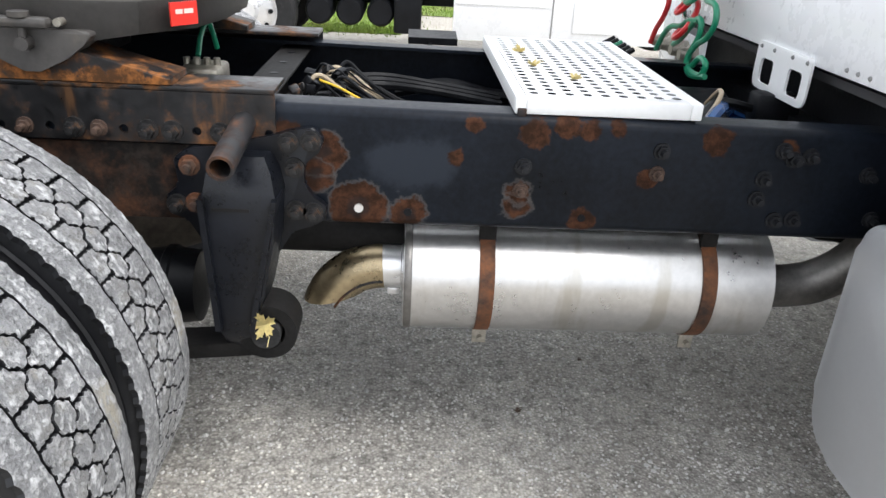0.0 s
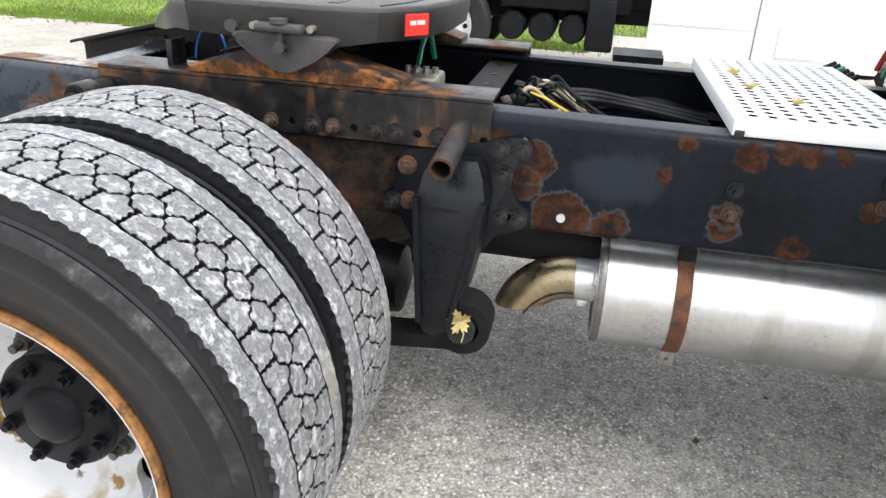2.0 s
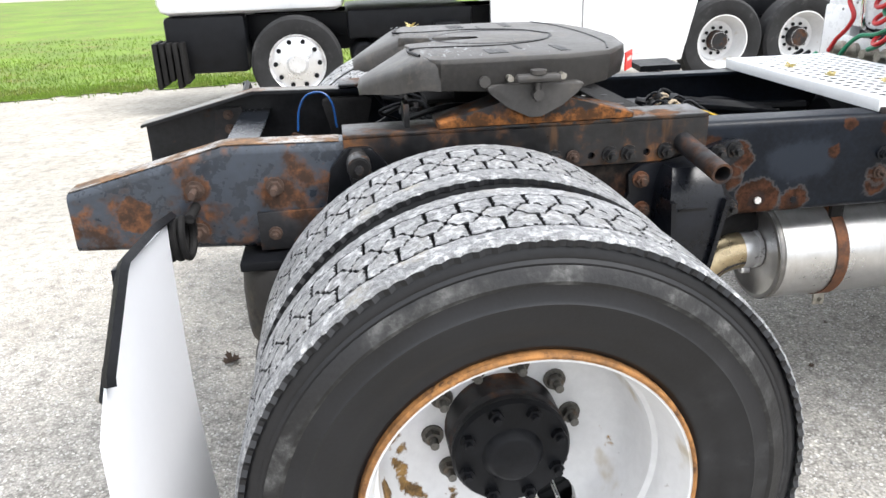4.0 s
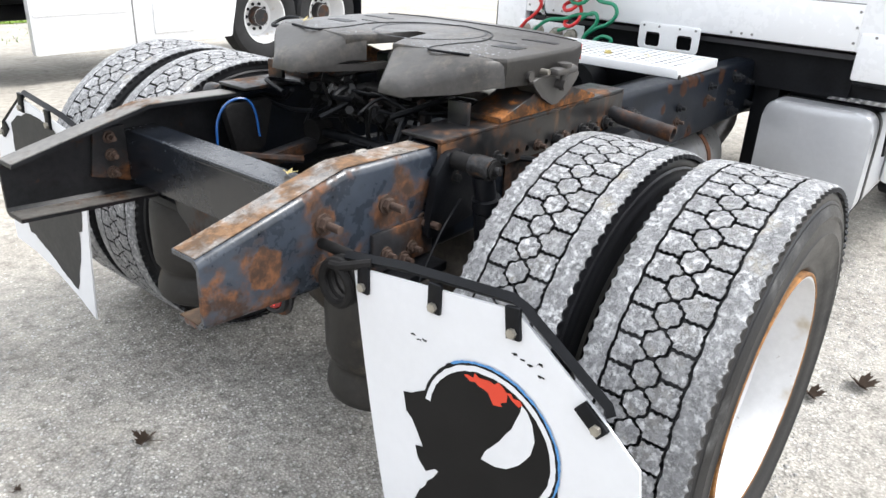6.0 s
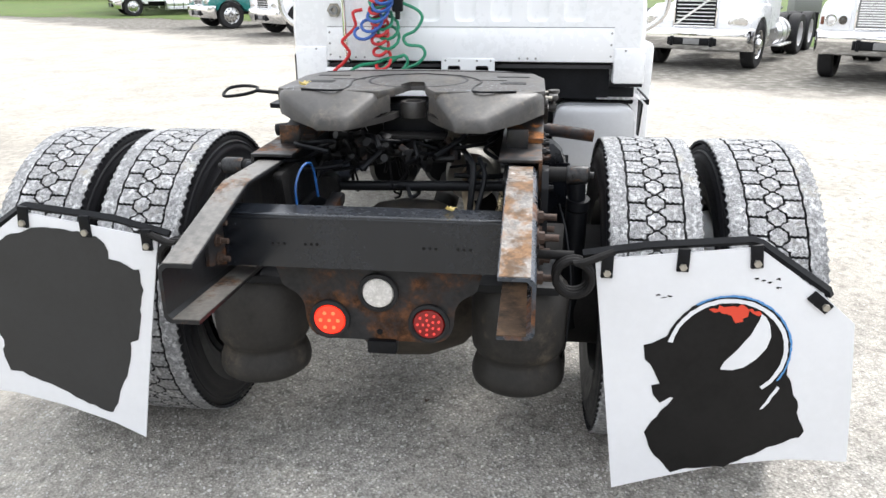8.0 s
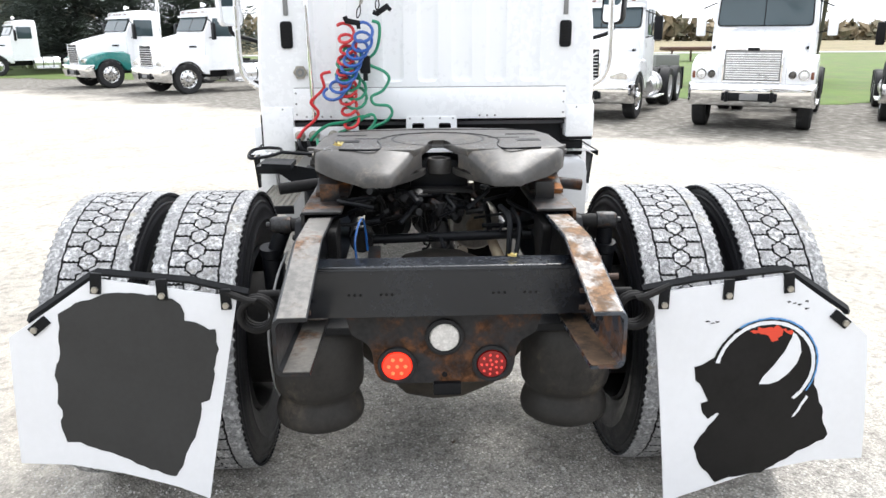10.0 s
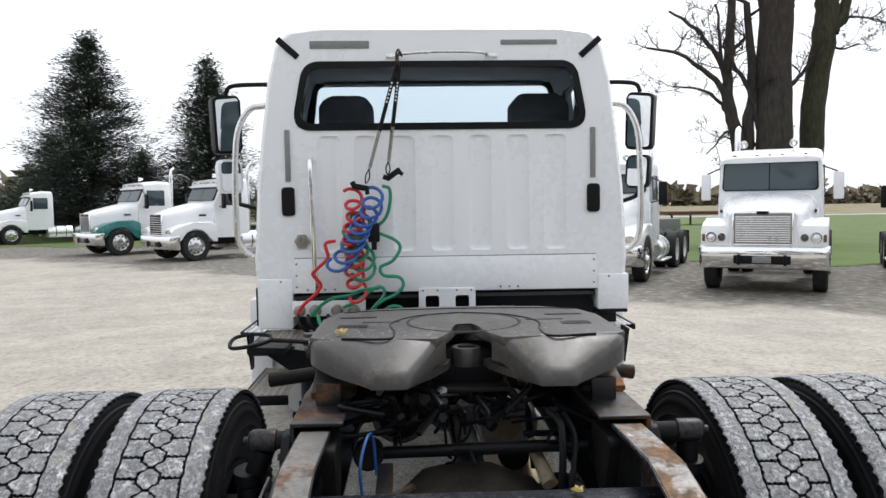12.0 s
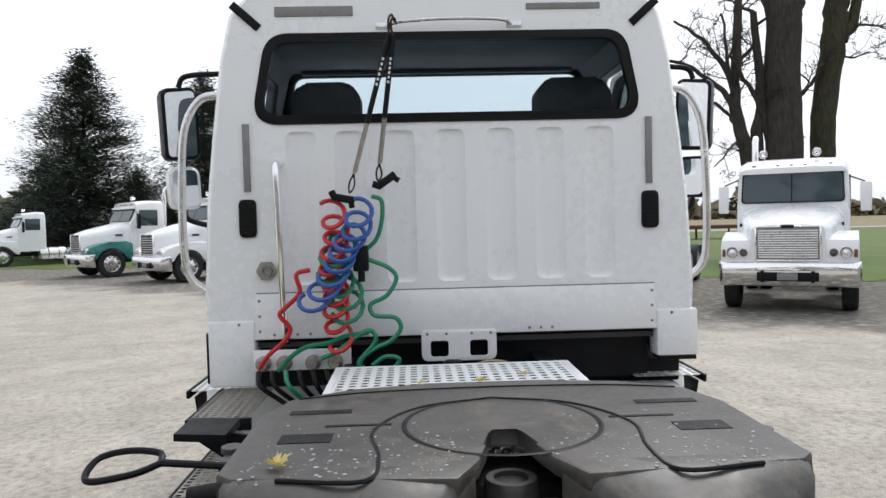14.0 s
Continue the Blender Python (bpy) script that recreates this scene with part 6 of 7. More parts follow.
lining = loft([cab_loop(CX + 0.035, 0.957, 0, 0.035), cab_loop(2.975, 0.957, 0, 0.035), cab_loop(2.975, 0.945, 0, 0.045), cab_loop(CX + 0.035, 0.945, 0, 0.045), cab_loop(CX + 0.035, 0.957, 0, 0.035)], cap=False)
bmesh.ops.remove_doubles(lining, verts=lining.verts, dist=0.0001)
part("cab_lining", carve(lining, extrude(door_glass, "y", -1.2, 1.2)), m_liner, cab, "grey cloth lining, window sheen in its tone")


def ring_of(outer, inner, x0, x1):
    return carve(extrude(outer, "x", x0, x1, 0.003), extrude(inner, "x", x0 - 0.1, x1 + 0.1))


gas_out = rounded([(-0.765, 1.90), (0.765, 1.90), (0.697, 2.248), (-0.697, 2.248)], [0.09, 0.09, 0.10, 0.10], 8)
gas_in = rounded([(-0.727, 1.936), (0.727, 1.936), (0.665, 2.216), (-0.665, 2.216)], [0.065, 0.065, 0.075, 0.075], 8)
part("window_gasket", ring_of(gas_out, gas_in, CX - 0.006, CX + 0.03), m_black, cab, "black rubber window gasket")
gl = part("rear_window", extrude(rounded([(-0.735, 1.932), (0.735, 1.932), (0.672, 2.22), (-0.672, 2.22)], 0.075), "x", CX + 0.012, CX + 0.018), m_glass, cab, "clear rear window")
gl.visible_shadow = False
ws = part("windshield", extrude(rounded([(-0.84, 1.72), (0.84, 1.72), (0.77, 2.305), (-0.77, 2.305)], 0.06), "x", 2.985, 2.99), m_glass, cab, "clear windshield")
ws.visible_shadow = False
for s in (-1, 1):
    part("door_window", extrude(rounded([(2.14, 1.73), (2.83, 1.73), (2.76, 2.23), (2.19, 2.23)], 0.06), "y", *sorted((s * 0.898, s * 0.904))), m_darkglass, cab, "dark side window")
part("headliner", box(CX + 0.05, 2.95, -0.78, 0.78, 2.318, 2.332, 0.005), m_liner, cab)
part("visor", box(2.86, 2.90, -0.72, 0.72, 2.295, 2.316, 0.008), m_liner, cab)
part("cab_floor", box(CX + 0.04, 2.96, -0.9, 0.9, 1.03, 1.05), m_inner, cab)
part("dashboard", box(2.72, 2.95, -0.85, 0.85, 1.3, 1.74, 0.03), m_inner, cab)
part("back_lining", box(CX + 0.033, CX + 0.04, -0.86, 0.86, 1.06, 1.92), m_inner, cab)
for y, w, z in ((0.515, 0.15, 2.125), (-0.57, 0.165, 2.13)):
    st = part("seat", extrude(rounded([(y - w, 1.5), (y + w, 1.5), (y + w, z - 0.06), (y + w * 0.7, z), (y - w * 0.7, z), (y - w, z - 0.06)], 0.05), "x", 2.12, 2.26, 0.03), m_seat, cab, "grey cloth seat back, window sheen in its tone")
    part("seat_cushion", box(2.15, 2.65, y - w * 1.2, y + w * 1.2, 1.35, 1.5, 0.03), m_seat, st)

# screwed-on panels on the cab back
bx = CX
lowp = part("lower_panel", box(bx - 0.006, bx + 0.004, -0.802, 0.77, 1.070, 1.247, 0.002), m_white, cab, "flat white screwed-on lower panel")
screw = mesh_of(rod((0, 0, 0), (-0.004, 0, 0), 0.006, 8, 0.004), "screw", m_grey)
for y in (0.70, 0.665, 0.61, 0.56, -0.30, -0.345, -0.39):
    part("screw", screw, None, lowp).location = (bx - 0.006, y, 1.086)
for y in (0.755, -0.79):
    for z in (1.10, 1.16, 1.22):
        part("screw", screw, None, lowp).location = (bx - 0.006, y, z)
part("wall_crease", box(bx - 0.004, bx + 0.002, -0.80, 0.765, 1.2475, 1.2515), m_grey, cab)
for s, zlo, y0, y1 in ((1, 0.885, 0.775, 0.958), (-1, 0.955, 0.808, 0.975)):
    c = part("corner_panel", box(bx - 0.008, bx + 0.10, *sorted((s * y0, s * y1)), zlo, 1.145, 0.012), m_white, cab, "white lower corner panel")
    part("screw", screw, None, c).location = (bx - 0.008, s * (y0 + 0.06), 1.13)
part("corner_lip", box(bx, bx + 0.09, 0.94, 0.966, 0.90, 1.10, 0.004), m_black, cab)
part("corner_lip", box(bx + 0.0, bx + 0.09, -0.97, -0.82, 0.938, 0.9545, 0.004), m_black, cab)
# black sheet added for the dark gap below the cab's rear wall
part("under_panel", box(bx + 0.10, bx + 0.12, -0.80, 0.80, 0.86, 1.06), m_black, cab)
part("cab_skirt", box(2.40, 3.3, -1.15, -1.0, 0.40, 1.12, 0.03), m_white, truck, "white side skirt below the door")
part("cab_skirt", box(2.45, 3.0, 1.0, 1.14, 0.40, 0.96, 0.03), m_white, truck, "white side skirt below the door")

# black vents, gasket strips, marker strips
for s in (-1, 1):
    v = part("cab_vent", extrude(rounded([(s * 0.787 - 0.033, 1.468), (s * 0.787 + 0.033, 1.468), (s * 0.787 + 0.033, 1.615), (s * 0.787 - 0.033, 1.615)], 0.02), "x", bx - 0.012, bx + 0.002, 0.003), m_black, cab, "black louvred cab vent")
    for k in range(8):
        part("louvre", box(bx - 0.0155, bx - 0.011, s * 0.787 - 0.026, s * 0.787 + 0.026, 1.482 + k * 0.016, 1.489 + k * 0.016, 0), m_blackdull, v)
    part("seal_strip", box(bx - 0.010, bx + 0.002, s * 0.785 - 0.013, s * 0.785 + 0.013, 1.645, 1.905, 0.003), m_grey, cab, "grey vertical seal strip")
    mk = part("corner_strip", box(-0.006, 0.006, -0.068, 0.068, -0.016, 0.016, 0.003), m_black, cab, "black diagonal corner strip")
    mk.matrix_world = Matrix.Translation((bx - 0.002, s * 0.772, 2.315)) @ Matrix.Rotation(s * radians(42), 4, "X") @ Matrix.Rotation(0.0, 4, "Y")
part("roof_strip", box(bx - 0.005, bx + 0.002, 0.36, 0.66, 2.312, 2.35, 0.002), m_grey, cab, "grey adhesive strip")
part("roof_strip", box(bx - 0.005, bx + 0.002, -0.60, -0.31, 2.328, 2.352, 0.002), m_grey, cab, "grey adhesive strip")
# rod over the window
rb = part("hanger_rod", tube(smooth_line([(bx, 0.235, 2.268), (bx - 0.05, 0.18, 2.275), (bx - 0.055, 0.0, 2.284), (bx - 0.05, -0.20, 2.28), (bx, -0.25, 2.272)]), 0.007, 8), m_dullchrome, cab, "thin chrome rod over the rear window")
for y in (0.245, -0.262):
    part("rod_foot", box(bx - 0.006, bx + 0.004, y - 0.03, y + 0.03, 2.258, 2.284, 0.003), m_dullchrome, rb)
gb = part("grab_bar", tube(smooth_line([(bx, 0.668, 1.752), (bx - 0.045, 0.668, 1.735), (bx - 0.05, 0.664, 1.6), (bx - 0.05, 0.658, 1.3), (bx - 0.045, 0.65, 1.10), (bx, 0.65, 1.06)], 5), 0.014, 12), m_chrome, cab, "chrome vertical grab bar")
part("bar_foot", lathe([(0.0, 0.0), (0.024, 0.0), (0.022, -0.01), (0.0, -0.012)], 16, "x", (bx, 0.668, 1.755), closed=False), m_white, gb)
cap = part("hex_flange", rod((bx, 0.722, 1.337), (bx - 0.014, 0.722, 1.337), 0.04, 6), m_nut, cab, "grey hexagonal flange fitting")
part("socket", lathe([(0.012, -0.013), (0.025, -0.013), (0.024, -0.026), (0.013, -0.026)], 18, "x", (bx, 0.722, 1.337)), m_grey, cap)
# tow hook bracket
hk = carve(extrude(rounded([(0.128, 1.085), (-0.167, 1.085), (-0.167, 0.965), (0.128, 0.965)], [0.012, 0.012, 0.03, 0.03]), "x", bx - 0.0125, bx - 0.0065, 0.001),
           extrude(rounded([(0.093, 1.045), (0.022, 1.045), (0.022, 0.982), (0.093, 0.982)], 0.014), "x", bx - 0.1, bx + 0.1))
hk = carve(hk, extrude(rounded([(-0.062, 1.045), (-0.133, 1.045), (-0.133, 0.982), (-0.062, 0.982)], 0.014), "x", bx - 0.1, bx + 0.1))
hko = part("hook_bracket", hk, m_deck, cab, "white bracket with two square holes")
for y in (0.105, 0.03, -0.07, -0.145):
    part("screw", screw, None, hko).location = (bx - 0.0125, y, 1.072)
part("cab_mount", box(1.86, 1.98, -0.05, 0.02, 0.86, 0.95, 0.01), m_black, truck)

# outside grab bars and mirrors
for s in (-1, 1):
    part("door_bar", tube(smooth_line([(2.0, s * 0.93, 2.06), (2.0, s * 1.02, 2.04), (2.0, s * 1.085, 1.93), (2.0, s * 1.105, 1.75), (2.0, s * 1.11, 1.45), (2.0, s * 1.085, 1.30), (2.0, s * 0.97, 1.21)], 6), 0.017, 12), m_dullchrome, cab, "polished tubular side grab bar")
    mir = extrude(rounded([(s * 1.215, 1.85), (s * 1.385, 1.84), (s * 1.40, 2.19), (s * 1.225, 2.21)], 0.03, 5), "x", 2.62, 2.70, 0.02)
    mo = part("side_mirror", mir, m_black, cab, "black framed side mirror on an arm")
    part("mirror_glass", extrude(rounded([(s * 1.232, 1.865), (s * 1.37, 1.857), (s * 1.383, 2.17), (s * 1.24, 2.19)], 0.025, 5), "x", 2.612, 2.619), m_mirror, mo)
    lo = part("lower_mirror", extrude(rounded([(s * 1.215, 1.60), (s * 1.365, 1.60), (s * 1.375, 1.81), (s * 1.225, 1.81)], 0.035, 5), "x", 2.62, 2.69, 0.02), m_white if s > 0 else m_black, cab, "small convex side mirror")
    part("mirror_glass", extrude(rounded([(s * 1.23, 1.615), (s * 1.35, 1.615), (s * 1.36, 1.795), (s * 1.24, 1.795)], 0.03, 5), "x", 2.612, 2.619), m_mirror, lo)
    for ob in (mo, lo):
        ob.matrix_basis = Matrix.Translation((2.66, s * 1.30, 0)) @ Matrix.Rotation(s * radians(31), 4, "Z") @ Matrix.Translation((-2.66, -s * 1.30, 0))
    part("mirror_arm", tube(smooth_line([(2.68, s * 0.94, 2.27), (2.68, s * 1.1, 2.275), (2.68, s * 1.27, 2.265), (2.68, s * 1.31, 2.21)]), 0.014, 8), m_black, cab)
    part("mirror_arm", tube(smooth_line([(2.68, s * 0.98, 1.45), (2.68, s * 1.12, 1.5), (2.68, s * 1.28, 1.55), (2.68, s * 1.3, 1.62)]), 0.014, 8), m_black, cab)

# nose of the tractor, ahead of the cab
hood = loft([[(x, y * w, 0.75 + (z - 0.75) * h) for y, z in rounded([(-1, 0.75), (-1, 1.55), (-0.75, 1.72), (0.75, 1.72), (1, 1.55), (1, 0.75)], 0.05)] for x, w, h in ((2.98, 0.95, 1.0), (3.6, 0.92, 0.93), (4.1, 0.88, 0.83), (4.25, 0.82, 0.72))])
part("hood", hood, m_white, truck, "white sloping hood")
for s in (-1, 1):
    fw = part("tyre", tyre_shared, None, truck, "black front tyre")
    fw.location = (3.75, s * 0.99, 0.5)
    part("rim", lathe([(0.29, s * 0.10), (0.28, s * 0.12), (0.2, s * 0.10), (0.16, s * 0.14), (0.0, s * 0.14)], 32, centre=(3.75, s * 0.99, 0.5), closed=False), m_rim, truck)

# gladhand bracket on the left under the cab
gbk = part("hose_bracket", box(1.70, 1.71, 0.40, 0.775, 0.955, 1.035, 0.003), m_white, cab, "white bracket with four air couplings")
for y in (0.735, 0.655, 0.545, 0.46):
    c = lathe([(0.0, 0.0), (0.03, 0.0), (0.03, -0.02), (0.022, -0.03), (0.018, -0.055), (0.0, -0.055)], 16, "x", (1.70, y, 0.985), closed=False)
    part("air_coupling", c, m_nut, gbk, "grey round coupling")
for k in range(6):
    cable([(1.66, 0.72 - k * 0.05, 0.97), (1.60, 0.70 - k * 0.05, 0.93), (1.62, 0.62 - k * 0.04, 0.86), (1.5, 0.5 - k * 0.03, 0.80)], 0.009, m_black if k != 2 else m_green, "air_line")
# pipes on the frame just behind the cab
cable([(1.62, -0.32, 0.93), (1.70, -0.2, 0.945), (1.78, -0.05, 0.90), (1.9, 0.05, 0.85)], 0.015, m_bluehose, "coolant_hose", "glossy blue hose")
cable([(1.60, -0.30, 0.91), (1.72, -0.12, 0.94), (1.88, 0.0, 0.9)], 0.012, m_black, "hose")
cable([(1.62, -0.25, 0.88), (1.68, -0.22, 0.965), (1.72, -0.12, 0.97), (1.72, -0.05, 0.92)], 0.006, m_boot, "wire")
part("cross_member", box(1.60, 1.68, -0.42, 0.42, 0.80, 0.92, 0.004), m_black, truck)

cab.matrix_basis = Matrix.Translation((0.16, -0.02, -0.054)) @ Matrix.Diagonal((1, 1.035, 1.035, 1))

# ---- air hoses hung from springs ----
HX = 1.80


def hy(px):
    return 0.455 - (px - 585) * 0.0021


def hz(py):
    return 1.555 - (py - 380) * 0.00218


def coil(axis, turns, radius, ring=14, squash=0.8, phase=0.0):
    """Points of a helix wound round a run of points."""
    line = smooth_line(axis, 10)
    n = turns * ring
    out = []
    for i in range(n + 1):
        f = i / n * (len(line) - 1)
        k = min(int(f), len(line) - 2)
        p = line[k].lerp(line[k + 1], f - k)
        a = 2 * math.pi * i / ring + phase
        out.append(p + Vector((math.sin(a) * radius * squash * 0.65, math.cos(a) * radius, math.sin(a) * radius * (0.8 if radius > 0.02 else 0.35))))
    return out


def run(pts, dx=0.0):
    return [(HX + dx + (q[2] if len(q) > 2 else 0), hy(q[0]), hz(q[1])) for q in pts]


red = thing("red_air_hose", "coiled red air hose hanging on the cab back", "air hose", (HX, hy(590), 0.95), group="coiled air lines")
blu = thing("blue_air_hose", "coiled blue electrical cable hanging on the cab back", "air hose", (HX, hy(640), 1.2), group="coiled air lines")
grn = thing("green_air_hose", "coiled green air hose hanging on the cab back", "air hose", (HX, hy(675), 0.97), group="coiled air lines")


def under(ob, name, bm, mat, label=""):
    o = part(name, bm, mat, ob, label)
    o.matrix_parent_inverse = ob.matrix_world.inverted()
    return o


bpy.context.view_layer.update()
R = 0.0092
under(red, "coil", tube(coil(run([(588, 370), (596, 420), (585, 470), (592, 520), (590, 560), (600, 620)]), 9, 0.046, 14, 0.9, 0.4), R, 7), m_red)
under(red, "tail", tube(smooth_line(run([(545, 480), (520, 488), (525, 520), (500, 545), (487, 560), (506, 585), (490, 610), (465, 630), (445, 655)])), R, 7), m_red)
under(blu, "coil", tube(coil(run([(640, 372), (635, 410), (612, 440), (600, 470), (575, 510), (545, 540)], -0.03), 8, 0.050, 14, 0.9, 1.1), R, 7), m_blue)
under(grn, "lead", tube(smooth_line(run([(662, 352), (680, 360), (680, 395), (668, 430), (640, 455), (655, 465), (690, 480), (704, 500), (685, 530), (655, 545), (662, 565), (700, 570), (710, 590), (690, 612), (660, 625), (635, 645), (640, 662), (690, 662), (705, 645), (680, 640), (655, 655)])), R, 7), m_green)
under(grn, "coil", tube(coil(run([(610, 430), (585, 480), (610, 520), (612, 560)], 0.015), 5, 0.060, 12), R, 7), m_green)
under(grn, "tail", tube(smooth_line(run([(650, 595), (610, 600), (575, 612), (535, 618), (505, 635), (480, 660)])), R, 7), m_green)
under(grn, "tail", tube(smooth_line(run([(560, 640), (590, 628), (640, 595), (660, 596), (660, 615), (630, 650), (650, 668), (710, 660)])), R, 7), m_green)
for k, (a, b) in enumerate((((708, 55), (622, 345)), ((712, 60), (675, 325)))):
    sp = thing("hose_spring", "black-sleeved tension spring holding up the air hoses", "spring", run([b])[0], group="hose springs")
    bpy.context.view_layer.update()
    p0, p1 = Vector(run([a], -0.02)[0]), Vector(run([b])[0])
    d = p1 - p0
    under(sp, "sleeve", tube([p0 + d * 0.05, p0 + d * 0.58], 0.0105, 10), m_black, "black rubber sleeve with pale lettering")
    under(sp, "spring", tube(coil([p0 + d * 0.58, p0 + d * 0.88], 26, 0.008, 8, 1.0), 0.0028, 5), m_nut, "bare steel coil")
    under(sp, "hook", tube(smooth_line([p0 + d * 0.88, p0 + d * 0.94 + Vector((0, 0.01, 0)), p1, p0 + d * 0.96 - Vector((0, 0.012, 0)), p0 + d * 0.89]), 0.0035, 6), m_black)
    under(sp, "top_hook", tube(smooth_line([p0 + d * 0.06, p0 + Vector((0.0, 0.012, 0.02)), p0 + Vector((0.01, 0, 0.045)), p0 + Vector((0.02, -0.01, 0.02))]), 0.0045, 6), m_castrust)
    for q in range(6):
        c = p0 + d * (0.20 + q * 0.03)
        under(sp, "print_bar", rod(c + d * 0.008 + Vector((-0.009, 0, 0)), c - d * 0.008 + Vector((-0.009, 0, 0)), 0.0045, 6), m_flap)
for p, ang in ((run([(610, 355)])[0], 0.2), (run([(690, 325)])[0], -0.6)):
    g = box(-0.012, 0.012, -0.045, 0.045, -0.015, 0.015, 0.006)
    rod((0, 0.035, -0.0), (0, 0.05, 0.02), 0.014, 10, bm=g)
    rod((0, -0.03, -0.0), (0, -0.04, -0.03), 0.011, 10, bm=g)
    c = part("hose_clamp", g, m_black)
    tagged(c, "black plastic clamp holding the air hoses", "clamp")
    c.matrix_world = Matrix.Translation(p) @ Matrix.Rotation(ang, 4, "X")
gh = box(-0.02, 0.02, -0.03, 0.03, -0.05, 0.05, 0.008)
rod((0, 0.0, -0.04), (0, 0.0, -0.09), 0.014, 10, bm=gh)
c = tagged(part("cable_plug", gh, m_black), "black cable plug hanging among the hoses", "plug")
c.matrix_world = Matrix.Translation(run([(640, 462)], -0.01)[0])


# ---- fallen leaves ----
def maple_leaf(size, curl):
    pts = []
    for i in range(30):
        a = 2 * math.pi * i / 30
        r = size * (0.42 + 0.36 * abs(math.cos(2.5 * a)) + 0.22 * abs(math.cos(7.5 * a)))
        pts.append((r * math.sin(a), r * math.cos(a)))
    bm = bmesh.new()
    mid = bm.verts.new((0, 0, 0))
    vs = [bm.verts.new((x, y, curl * (x * x + abs(y) * 0.3))) for x, y in pts]
    for i in range(30):
        bm.faces.new((mid, vs[i], vs[(i + 1) % 30]))
    bmesh.ops.solidify(bm, geom=bm.faces, thickness=0.0005)
    tube([(0, -size * 0.3, 0.001), (0.004, -size * 0.9, 0.004), (-0.004, -size * 1.5, 0.01)], 0.0009, 5, bm=bm)
    return bm


def leaf(name, size, mat, m, label):
    o = tagged(part(name, maple_leaf(size, 3.0), mat), label, "leaf")
    o.matrix_world = m


leaf("maple_leaf", 0.031, m_leaf, look((0.645, -0.563, 0.515), (0.75, 0.2, 0.2)) @ pose(0, 0, 0, 0, 0, 20), "yellow maple leaf lying on the spring hanger's eye")
for x, y, s, a in ((1.24, 0.13, 0.022, 10), (1.25, -0.07, 0.02, 120), (1.33, -0.22, 0.018, 200)):
    leaf("fallen_leaf", s, m_leaf, pose(x, y, DZ + 0.004, 0, 0, a), "small yellow leaf on the white deck plate")
leaf("fallen_leaf", 0.02, m_leaf, pose(-0.02, 0.34, 1.17, 0, 0, 60), "small yellow leaf on the coupling plate")
leaf("fallen_leaf", 0.016, m_leaf, pose(-0.545, -0.20, 0.917, 12, 0, 60), "yellow leaf on the rear cross member")
rnd = random.Random(21)
for k in range(9):
    x, y = rnd.uniform(-1.7, 2.0), rnd.uniform(-1.6, 1.2)
    if abs(x) < 0.5 and abs(y) > 0.55:
        continue
    leaf("fallen_leaf", rnd.uniform(0.010, 0.018), m_leafbrown, pose(x, y, 0.004, rnd.uniform(-8, 8), rnd.uniform(-8, 8), rnd.uniform(0, 360)), "dead brown leaf on the gravel")
for x, y, s in ((0.93, -1.18, 0.05), (1.12, -1.30, 0.06), (-0.75, 0.27, 0.04), (0.83, -1.02, 0.03)):
    leaf("fallen_leaf", s, m_leafbrown, pose(x, y, 0.005, 4, 6, 40), "dead brown leaf on the gravel")


# ---- parked trucks round the lot ----
def disc_wheel(parent, x, y, s, rim_mat, dished, r=0.5):
    t = part("tyre", lathe([(r, -0.10), (r, 0.10), (r - 0.03, 0.135), (r - 0.13, 0.14), (0.30, 0.11), (0.29, 0), (0.30, -0.11), (r - 0.13, -0.14), (r - 0.03, -0.135)], 40, centre=(x, y, r)), m_rubber, parent)
    o = s * 0.12
    if dished:
        prof = [(0.305, o), (0.29, o), (0.275, o * 0.3), (0.22, -o * 0.5), (0.11, -o * 0.5), (0.10, o * 0.4), (0.0, o * 0.4)]
    else:
        prof = [(0.305, o), (0.29, o * 0.9), (0.28, o * 0.6), (0.2, o * 0.9), (0.12, o), (0.09, o * 1.5), (0.0, o * 1.5)]
    w = part("rim", lathe(prof, 32, centre=(x, y, r), closed=False), rim_mat, parent)
    if dished:
        part("hub_cap", lathe([(0.0, o * 0.48), (0.09, o * 0.46), (0.112, o * 0.3), (0.118, -o * 0.46)], 24, centre=(x, y, r), closed=False), m_castrust, w)
    for k in range(10):
        a = 2 * math.pi * k / 10
        rr = 0.15 if dished else 0.235
        yy = y + (-o * 0.45 if dished else o * 0.82)
        part("wheel_nut" if dished else "hand_hole", rod((x + math.cos(a) * rr, yy, r + math.sin(a) * rr), (x + math.cos(a) * rr, yy + s * 0.015, r + math.sin(a) * rr), 0.02 if dished else 0.026, 8), m_black, w)
    return t


def parked_truck(at, turn, label, style, paint, fender, scale=0.92, stacks=2, tandem=True, group="trucks parked across the lot", tall=1.0, slash=False, side=1):
    """A tractor facing its local +x, its front bumper at the origin."""
    g = thing("parked_truck", label, "truck", (at[0], at[1], fall(*at)), turn, group)
    g.scale = (scale, scale, scale * tall)
    P = lambda name, bm, mat, lab="": part(name, bm, mat, g, lab)
    square = style == "square"
    # bumper
    base, top = (0.47, 0.90) if square else (0.40, 0.86)
    rise = top - base
